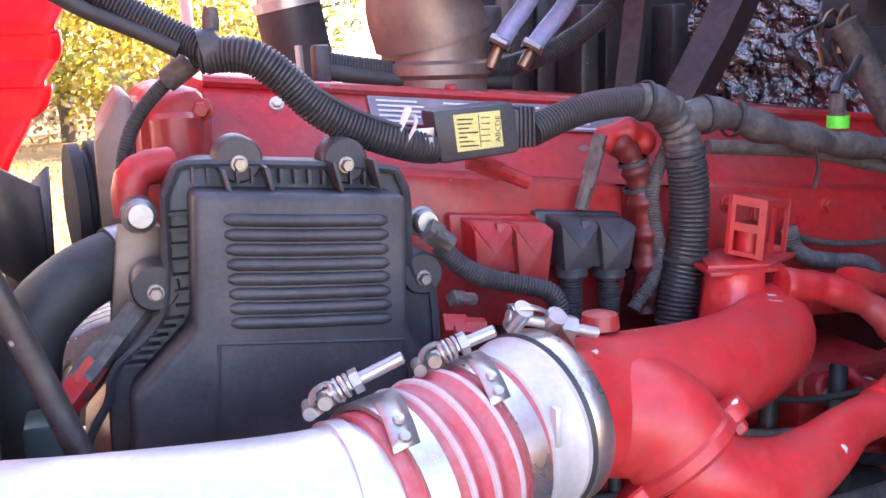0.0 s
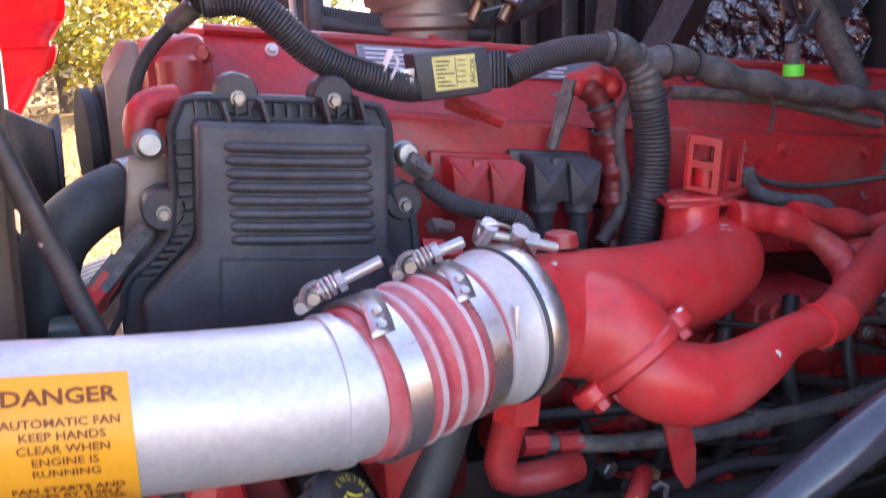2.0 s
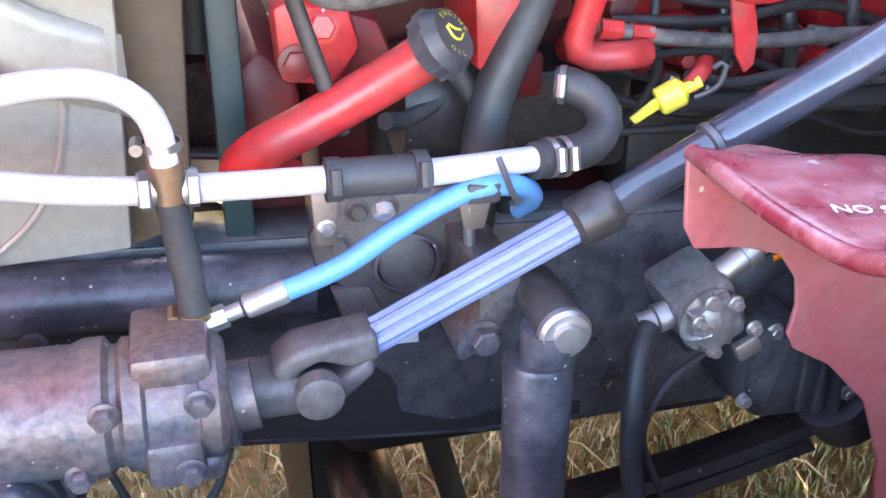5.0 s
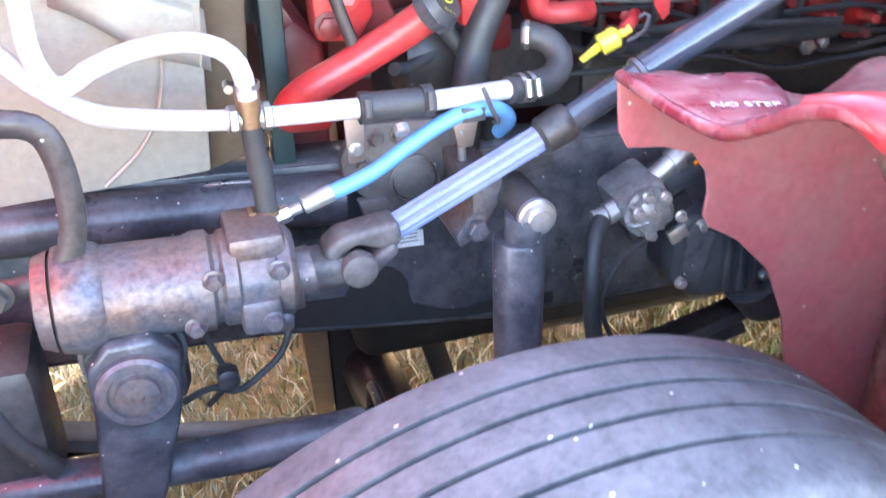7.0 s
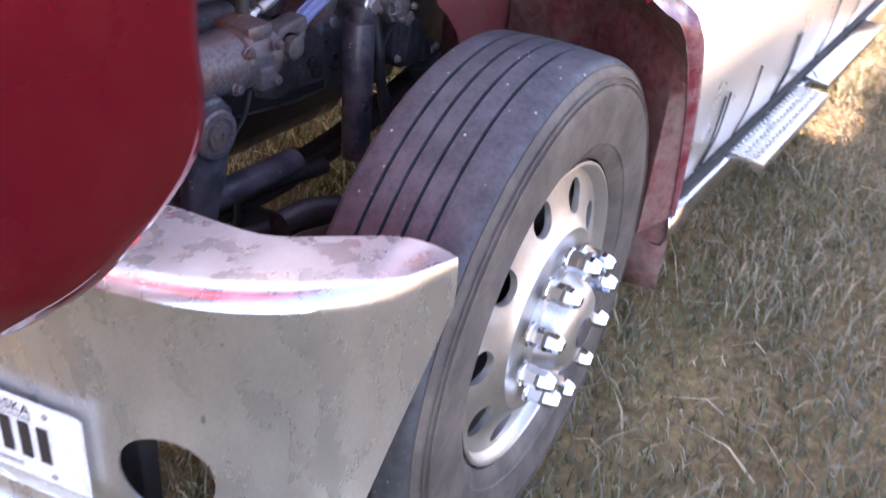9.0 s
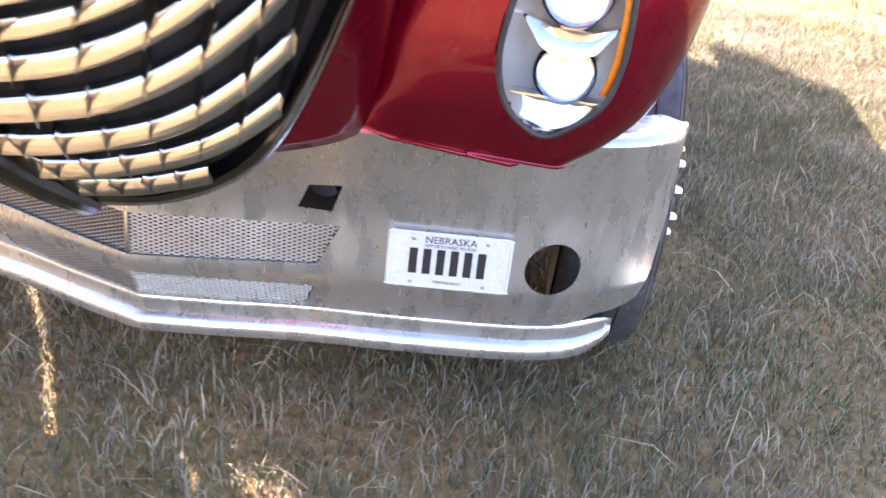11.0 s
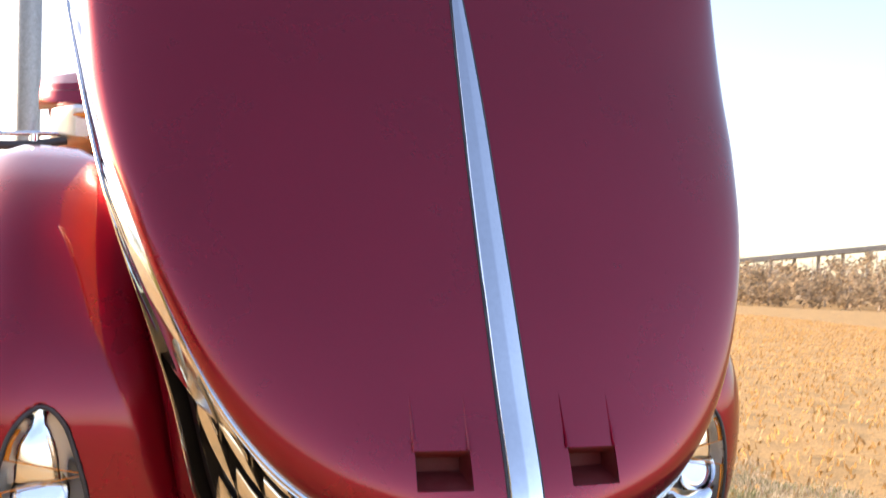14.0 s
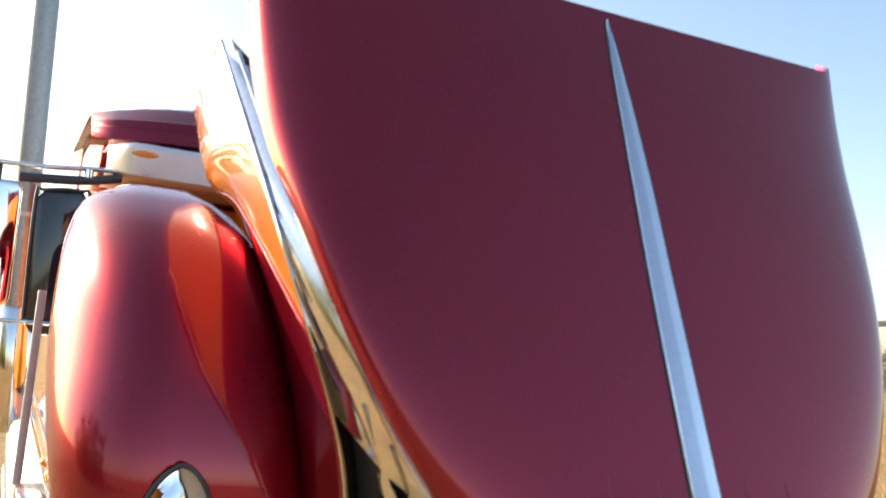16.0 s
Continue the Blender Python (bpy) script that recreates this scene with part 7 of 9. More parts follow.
def build_engine():
    e = thing("diesel_engine", (0.4, 0, 0.7), "large red painted diesel engine, dusty and oil stained", "engine")
    # block, lower head and gear cover carry the bay's shade in their paint
    part("block", slab([(-0.10, 1.30), (0.95, 1.20), (0.95, 0.72), (-0.08, 0.74)], -0.24, 0.26, "y", 0.02), M_REDDARK, e, "red engine block, shade and oil in its paint")
    part("head", slab([(-0.06, 1.44), (0.95, 1.345), (0.95, 1.262), (-0.06, 1.345)], -0.27, 0.27, "y", 0.012), M_RED, e, "red cylinder head")
    part("head_base", slab([(-0.06, 1.343), (0.95, 1.26), (0.95, 1.20), (-0.06, 1.29)], -0.262, 0.26, "y", 0.01), M_REDDARK, e, "lower head, shade and oil in its paint")
    # valve cover with a slanted side and a top flange
    prof = [(-0.275, 0.0), (-0.262, 0.012), (-0.235, 0.05), (-0.215, 0.075), (-0.205, 0.082), (0.18, 0.09), (0.22, 0.07), (0.26, 0.0)]
    rows = []
    for x in (-0.055, -0.05, 0.1, 0.3, 0.5, 0.7, 0.94):
        z0 = 1.438 - 0.0905 * (x + 0.06)
        rows.append([(x, y, z0 + h * (0.9 if x == -0.055 else 1)) for y, h in prof])
    bm = sheet(rows)
    bm.faces.new([v for v in bm.verts if abs(v.co.x + 0.055) < 1e-4])
    part("valve_cover", bm, M_RED, e, "dusty red valve cover", smooth=25)
    part("cover_flange", tube([(-0.05, -0.212, 1.519), (0.3, -0.212, 1.486), (0.94, -0.212, 1.428)], 0.006, 8), M_RED, e)
    for x in (0.02, 0.2, 0.4, 0.55, 0.7):
        part("flange_bolt", bolt((x, -0.20, 1.52 - 0.0905 * (x + 0.06)), (0, -0.1, 1), 0.007, 0.008), M_RED, e)
    # long dark label on the slanted side
    def on_cover(u, v, d=0.0):
        x = 0.105 + u
        z0 = 1.438 - 0.0905 * (x + 0.06)
        return (x, -0.243 + v * 0.58 - d * 0.8, z0 + 0.040 + v * 0.76 + d * 0.5)
    rows = [[on_cover(0.30 * k / 12, v, 0.003) for k in range(13)] for v in (0.012, 0.046)]
    part("data_label", sheet(rows), M_LABELG, e, "worn grey printed data label", smooth=0, fix=False, solid=0.0006)
    rl = random.Random(5)
    for col in range(4):
        for row in range(5):
            w = rl.uniform(0.02, 0.05)
            bars([(0.008 + col * 0.07, 0.008 + col * 0.07 + w, 0.014 + row * 0.0062, 0.0165 + row * 0.0062)], lambda u, v: on_cover(u, v, 0.0042), M_WHITETXT, e, "print_bar")
    # front housing with a flat brown face
    part("front_housing", slab([(-0.115, 1.30), (-0.115, 1.485), (-0.10, 1.51), (-0.062, 1.518), (-0.052, 1.50), (-0.055, 1.30)], -0.30, 0.20, "y", 0.012), M_RED, e, "red front gear housing")
    part("housing_corner", turn([(0, 0.02), (0.05, 0.022), (0.055, 0.018)], (-0.083, -0.305, 1.44), (0, 0.1, 1), 20), M_RED, e)
    part("front_plate", slab([(-0.15, 1.30), (-0.15, 1.47), (-0.125, 1.51), (-0.115, 1.51), (-0.115, 1.30)], -0.24, 0.16, "y", 0.005), M_RUSTPIPE, e, "brown heat-stained front plate")
    part("cover_bolt", bolt((-0.060, -0.300, 1.497), (-0.3, -1, 0), 0.007, 0.008), M_RED, e)
    part("cover_bolt", bolt((0.009, -0.262, 1.497), (0, -1, 0.5), 0.005, 0.005), M_WHITETXT, e, "paint-marked bolt")
    # side pads for the connectors
    part("side_pad", slab([(0.06, 1.44), (0.34, 1.405), (0.345, 1.30), (0.33, 1.27), (0.08, 1.28)], -0.312, -0.25, "y", 0.01), M_RED, e, "flat red side pad")
    part("side_pad", slab([(0.42, 1.40), (0.90, 1.355), (0.90, 1.22), (0.45, 1.24)], -0.30, -0.25, "y", 0.012), M_RED, e, "red lifter cover")
    for x, z in ((0.47, 1.375), (0.60, 1.362), (0.72, 1.352), (0.47, 1.26), (0.62, 1.245)):
        part("pad_bolt", bolt((x, -0.30, z), (0, -1, 0), 0.007, 0.007), M_RED, e)
    part("lower_pad", slab([(-0.08, 1.27), (0.10, 1.26), (0.10, 1.05), (-0.06, 1.05)], -0.36, -0.22, "y", 0.015), M_REDDARK, e, "red lower front casting, shade and oil in its paint")
    # castings below the intake
    rr = random.Random(12)
    for k in range(16):
        x = 0.12 + 0.046 * k
        z = 1.17 + 0.03 * math.sin(k * 2.1) - 0.03 * (k % 3)
        r = rr.uniform(0.018, 0.032)
        part("pump_boss", turn([(0, r), (0.03, r), (0.034, r * 0.85), (0.05, r * 0.8), (0.053, r * 0.6)], (x, -0.33, z), (rr.uniform(-0.2, 0.2), -1, rr.uniform(-0.2, 0.3)), 18), M_RED, e, smooth=30)
        part("boss_bolt", bolt((x + 0.01, -0.383, z + 0.005), (0, -1, 0.1), 0.008, 0.008), M_RED if k % 3 else M_STEEL, e)
    for x0, x1, z0, z1 in ((0.10, 0.20, 1.12, 1.20), (0.24, 0.34, 1.07, 1.15), (0.37, 0.47, 1.02, 1.10), (0.52, 0.66, 1.09, 1.2), (0.08, 0.17, 1.03, 1.09), (0.68, 0.9, 1.0, 1.15)):
        # castings nearer the front get the darker red, as if in shade
        part("pump_casting", block(x0, x1, -0.365, -0.22, z0, z1, 0.014), M_RED if x0 > 0.45 else M_REDDARK, e, "dusty red casting")
    part("lower_casting", block(-0.02, 0.30, -0.34, -0.20, 0.92, 1.06, 0.02), M_IRON, e, "greasy black lower casting")
    part("lower_casting", block(0.30, 0.9, -0.33, -0.20, 0.86, 1.02, 0.02), M_IRON, e, "greasy black lower casting")
    part("alternator", turn([(0, 0.06), (0.02, 0.065), (0.08, 0.065), (0.10, 0.05)], (-0.02, -0.40, 1.055), (1, 0, 0), 28), M_IRON, e, "dark alternator body")
    part("red_bracket", slab([(-0.155, 1.19), (-0.13, 1.20), (-0.085, 1.185), (-0.075, 1.15), (-0.10, 1.115), (-0.15, 1.12)], -0.52, -0.47, "y", 0.008), M_RED, e, "red mounting ear")
    part("ear_bolt", bolt((-0.112, -0.522, 1.172), (0, -1, 0.2), 0.012, 0.01), M_REDC, e)
    part("ear_bolt", bolt((-0.135, -0.522, 1.14), (0, -1, 0), 0.013, 0.008), M_REDDARK, e)
    part("red_bracket", slab([(0.03, 1.20), (0.08, 1.205), (0.085, 1.15), (0.06, 1.115), (0.035, 1.12)], -0.52, -0.40, "y", 0.008), M_RED, e, "red mounting ear")
    part("red_bracket", slab([(-0.10, 1.18), (-0.05, 1.165), (-0.03, 1.11), (-0.09, 1.10)], -0.48, -0.40, "y", 0.01), M_REDDARK, e)
    part("gear_cover", slab([(-0.20, 0.92), (-0.20, 1.08), (-0.16, 1.12), (-0.12, 1.08), (-0.12, 0.92)], -0.40, 0.2, "y", 0.01), M_REDDARK, e, "dark red gear cover")


build_engine()


def build_ecm():
    m = thing("engine_control_module", (-0.02, -0.44, 1.25), "black plastic engine control module with ribbed cooling cover", "control module")
    out = [(-0.105, 1.445), (-0.096, 1.462), (-0.078, 1.468), (0.055, 1.456), (0.072, 1.448), (0.079, 1.43), (0.080, 1.372), (0.098, 1.352), (0.10, 1.26), (0.098, 1.22), (-0.158, 1.235), (-0.156, 1.30), (-0.148, 1.322), (-0.112, 1.36)]
    part("base", slab(out, -0.425, -0.385, "y", 0.004), M_PLASTIC, m, "black base with rim")
    ring = [(x * 0.985 - 0.0005, -0.4265, 1.34 + (z - 1.34) * 0.975) for x, z in out]
    part("rim", tube(ring + ring[:1], 0.0036, 6, n=120), M_PLASTIC, m)
    cover = [(-0.088, 1.449), (0.066, 1.436), (0.062, 1.334), (0.075, 1.315), (0.080, 1.215), (-0.146, 1.232), (-0.140, 1.308), (-0.094, 1.352)]
    part("cover", slab(cover, -0.468, -0.42, "y", 0.006, 3), M_PLASTIC, m, "ribbed black cover")
    for k in range(8):
        z = 1.4285 - k * 0.0106
        sl = -0.075
        pts = [(-0.0685, -0.469, z + 0.001), (-0.02, -0.469, z - 0.004), (0.049, -0.469, z - 0.0095)]
        part("cooling_rib", tube([tuple(Vector(q) + Vector((0, 0.0012, 0))) for q in spline(pts, 24)], lambda u: 0.0047 * min(1, (0.25 + 18 * min(u, 1 - u)) ** 0.6), 10, n=40), M_PLASTIC, m)
    for a, b, c, d in (((-0.078, 1.341), (0.058, 1.327), (0.07, 1.235), (-0.085, 1.25)),):
        for p, q in ((a, b), (b, c), (a, d)):
            part("panel_line", tube([(p[0], -0.4685, p[1]), (q[0], -0.4685, q[1])], 0.0014, 6, n=4), M_PLASTIC, m)
    for k in range(7):
        z = 1.43 - k * 0.0115
        part("side_rib", block(-0.103, -0.088, -0.436, -0.42, z, z + 0.0022, 0), M_PLASTIC, m)
    for k in range(6):
        t = k / 6
        x, z = -0.112 - 0.036 * t, 1.352 - 0.036 * t
        part("side_rib", block(x, x + 0.014, -0.436, -0.42, z, z + 0.0022, 0), M_PLASTIC, m)
    for k in range(14):
        x = -0.085 + k * 0.0105
        part("top_rib", block(x, x + 0.002, -0.436, -0.42, 1.452 - 0.08 * (x + 0.085), 1.463 - 0.085 * (x + 0.085), 0), M_PLASTIC, m)
    for x, z, tilt in ((-0.050, 1.466, 0), (0.0295, 1.460, 0), (-0.116, 1.377, 90), (0.088, 1.366, -90)):
        l = part("mount_lug", turn([(0, 0.0175), (0.028, 0.0175), (0.031, 0.0158)], (x, -0.398, z), (0, -1, 0), 28), M_PLASTIC, m, "round black rubber mount")
        part("mount_bolt", bolt((x, -0.4292, z - 0.003), (0, -1, 0), 0.0048, 0.007, True), M_DULL, l, "bright hex bolt")
        if tilt == 0:
            for dx in (-0.016, 0.014):
                part("gusset", slab([(x + dx, 1.462), (x + dx + 0.003, 1.462), (x + dx + 0.008, 1.44), (x + dx + 0.005, 1.44)], -0.455, -0.43, "y", 0.0006), M_PLASTIC, m)
    # bolts and brown bracket beside the module
    s = thing("mounting_bolts", (-0.12, -0.40, 1.36), "big zinc bolts on a brown bracket", "bolt")
    part("bracket", slab([(-0.150, 1.34), (-0.108, 1.34), (-0.106, 1.415), (-0.138, 1.415)], -0.38, -0.36, "y", 0.003), M_RUSTPIPE, s)
    for x, z in ((-0.122, 1.428), (0.094, 1.405)):
        part("bolt_head", turn([(0, 0.0125), (0.004, 0.0125), (0.005, 0.0105), (0.014, 0.0105), (0.016, 0.0085), (0.0162, 0.001)], (x, -0.41, z), (0.05, -1, 0.1), 18), M_DULL, s, "zinc bolt head")
    part("sleeve", turn([(-0.02, 0.013), (0.0, 0.0135)], (-0.122, -0.41, 1.428), (0, -1, 0), 18), M_CAST, s)


build_ecm()


def build_charge_pipe():
    c = thing("charge_air_pipe", (-0.2, -0.63, 1.23), "matte aluminium charge air pipe with an orange warning sticker", "pipe")
    axis = [(-0.80, -0.640, 1.340), (-0.55, -0.638, 1.318), (-0.262, -0.635, 1.2965), (-0.165, -0.635, 1.288), (-0.06, -0.632, 1.281), (0.01, -0.618, 1.279)]
    part("pipe", tube(axis, 0.0495, 48, n=50), M_TUBE, c, "matte aluminium tube")
    part("bead", tube([(-0.036, -0.627, 1.2800), (-0.026, -0.6255, 1.2797)], 0.0522, 40, n=5), M_TUBE, c)
    # sticker wrapped round the pipe
    A, B = Vector(axis[2]), Vector(axis[3])
    way = (B - A).normalized()
    mid = Vector((-0.1935, -0.635, 1.2907))

    def on_pipe(u, v, d=0.0006):
        """u along the pipe, v round it, upwards"""
        a = v / 0.0495 + 0.02
        out = Vector((0, -1, 0)) * math.cos(a) + Vector((0, 0, 1)) * math.sin(a)
        return mid + way * u + out * (0.0497 + d)
    rows = [[on_pipe(-0.0375 + 0.075 * k / 8, -0.062 + 0.1065 * j / 24) for k in range(9)] for j in range(25)]
    part("warning_sticker", sheet(rows), M_OLABEL, c, "orange danger sticker", smooth=60, fix=False)
    lettering("DANGER", 0.0125, lambda u, v: on_pipe(u, v + 0.0305, 0.0012), M_BROWNINK, c, squeeze=1.2, bold=0.0003)
    for k, text in enumerate(("AUTOMATIC FAN", "KEEP HANDS", "CLEAR WHEN", "ENGINE IS", "RUNNING")):
        lettering(text, 0.0065, lambda u, v, k=k: on_pipe(u, v + 0.0165 - k * 0.0072, 0.0012), M_BROWNINK, c, squeeze=1.2, bold=0.0001)
    for k, text in enumerate(("FAN STARTS AND", "STOPS BY ITSELF", "AND CAN CAUSE")):
        lettering(text, 0.0062, lambda u, v, k=k: on_pipe(u, v - 0.0245 - k * 0.0062, 0.0012), M_BROWNINK, c, squeeze=1.2, bold=0.0002)
    # silicone boot with steel bands
    b = thing("silicone_boot", (0.06, -0.6, 1.22), "dusty red silicone boot with steel band clamps", "hose boot")
    line = [(-0.018, -0.623, 1.2797), (0.0, -0.617, 1.2803), (0.035, -0.604, 1.2843), (0.080, -0.587, 1.2896), (0.115, -0.575, 1.2925)]
    way = (Vector(line[-1]) - Vector(line[0])).normalized()
    LONG = path_length(spline(line, 60))

    def rad(t):
        m = t * LONG
        if m < 0.010:
            return 0.0535
        if 0.032 < m < 0.084:
            return 0.0540 + 0.0042 * math.sin((m - 0.032) / 0.052 * math.pi * 3) ** 2
        return 0.0550 if m < 0.108 else 0.050
    part("boot", tube(line, rad, 48, n=150), M_SILICONE, b, "faded red convoluted boot")
    for t0, w, q0, q1 in ((0.021 / LONG, 0.0185, (-0.044, -0.600, 1.336), (0.014, -0.608, 1.3605)), (0.0925 / LONG, 0.016, (0.031, -0.580, 1.3455), (0.082, -0.588, 1.3630))):
        p = [Vector(q) for q in spline(line, 101)]
        i = int(t0 * 100)
        d = (p[min(100, i + 3)] - p[max(0, i - 3)]).normalized()
        cl = part("band", turn([(-w / 2, 0.055), (-w / 2, 0.0585), (w / 2, 0.0585), (w / 2, 0.055)], p[i], d, 48, cap=False), M_BAND, b, "bright stainless band")
        q0, q1 = Vector(q0), Vector(q1)
        along = (q1 - q0).normalized()
        up, side = Vector((0, 0.24, 0.97)), along.cross(Vector((0, 0, 1))).normalized()
        part("t_bolt", turn([(0.012, 0.0040), ((q1 - q0).length, 0.0040), ((q1 - q0).length + 0.001, 0.003)], q0, along, 14), M_STEEL, cl, "long bright bolt")
        part("spring", tube([tuple(q0 + along * (0.015 + 0.014 * k / 36) + (side * math.cos(k * 0.7) + along.cross(side) * math.sin(k * 0.7)) * 0.0062) for k in range(37)], 0.0015, 6, n=150), M_STEEL, cl, "coil spring")
        part("nut", turn([(0.0305, 0.0078), (0.036, 0.0078)], q0, along, 6), M_STEEL, cl)
        part("trunnion", turn([(-0.009, 0.0044), (0.009, 0.0044)], q0 + along * 0.012 - up * 0.001, side, 14), M_DULL, cl)
        part("strap_loop", tube([tuple(p[i] + (q0 + along * 0.012 - p[i]) * 0.88 - along * 0.008), tuple(q0 + along * 0.006 + up * 0.004), tuple(q0 + along * 0.014 + up * 0.0062), tuple(q0 + along * 0.021 + up * 0.001), tuple(p[i] + (q0 + along * 0.02 - p[i]) * 0.90)], 0.006, 8, n=20, flat=0.25), M_BAND, cl, "folded strap loop")
        part("trunnion", turn([(-0.008, 0.0042), (0.008, 0.0042)], q0 + along * 0.002 - up * 0.003, side, 14), M_DULL, cl)
        part("saddle", sheet([[p[i] + d * (wx * w * 0.62) + (Vector((0, -1, 0)) * math.cos(a) + Vector((0, 0, 1)) * math.sin(a)) * 0.0597 for wx in (-0.8, 0.8)] for a in [radians(48 + 8 * k) for k in range(8)]]), M_STEEL, cl, "riveted saddle", solid=0.0012)
        for a in (54, 66):
            o = Vector((0, -1, 0)) * math.cos(radians(a)) + Vector((0, 0, 1)) * math.sin(radians(a))
            part("rivet", turn([(0, 0.004), (0.002, 0.0032), (0.0025, 0.001)], p[i] + o * 0.0605, o, 10), M_STEEL, cl)
    for t0, r in ((0.0406 / LONG, 0.0574), (0.058 / LONG, 0.0574), (0.0753 / LONG, 0.0574)):
        p = [Vector(q) for q in spline(line, 101)]
        i = int(t0 * 100)
        d = (p[i + 3] - p[i - 3]).normalized()
        part("ridge", turn([(-0.0032, r - 0.0016), (-0.0018, r + 0.0006), (0.0, r + 0.0012), (0.0018, r + 0.0006), (0.0032, r - 0.0016)], p[i], d, 48, cap=False), M_PALESIL, b, "worn whitish ridge")
    # alloy coupling and its black clamp
    k = thing("alloy_coupling", (0.14, -0.56, 1.22), "pale cast alloy coupling with a steel V clamp", "pipe coupling")
    a, d = Vector((0.0800, -0.5870, 1.2896)), Vector((0.060, 0.021, 0.003)).normalized()
    part("coupling", turn([(0.0, 0.054), (0.002, 0.0568), (0.012, 0.0572), (0.024, 0.0580), (0.027, 0.0605), (0.0305, 0.0605), (0.031, 0.05)], a, d, 48), M_PALE, k, "pale cast alloy ring")
    part("cast_rib", block(0.100, 0.104, -0.64, -0.632, 1.30, 1.325, 0.001), M_TUBE, k)
    part("v_clamp", turn([(0.034, 0.056), (0.034, 0.0610), (0.036, 0.0618), (0.049, 0.0618), (0.051, 0.0610), (0.051, 0.046)], a, d, 48, cap=False), M_BAND, k, "bright steel V clamp")
    part("gasket", turn([(0.0305, 0.0605), (0.0338, 0.0622)], a, d, 48, cap=False), M_RUBBER, k)
    q = Vector((0.1305, -0.566, 1.3560))
    w = Vector((0.057, -0.004, -0.017)).normalized()
    part("clamp_bolt", turn([(-0.03, 0.0042), (0.038, 0.0042), (0.039, 0.003)], q, w, 14), M_STEEL, k, "bright clamp bolt")
    part("clamp_nut", turn([(0.008, 0.009), (0.02, 0.009)], q, w, 6), M_STEEL, k)
    part("clamp_lug", turn([(-0.010, 0.0075), (0.010, 0.0075)], q + w * 0.003, w.cross(d), 14), M_BAND, k)
    part("clamp_strap", tube([tuple(q - w * 0.028 + Vector((0, 0, 0.006))), tuple(q - w * 0.012 + Vector((0, 0, 0.009))), tuple(q + w * 0.002 + Vector((0, 0, 0.006))), tuple(q + w * 0.014 - Vector((0, 0.012, 0.012))), tuple(q + w * 0.016 - Vector((0, 0.034, 0.030)))], 0.008, 8, n=24, flat=0.2), M_BAND, k, "folded steel strap")
    part("clamp_lug", turn([(-0.010, 0.007), (0.010, 0.007)], q - w * 0.022, w.cross(d), 14), M_BAND, k)


build_charge_pipe()


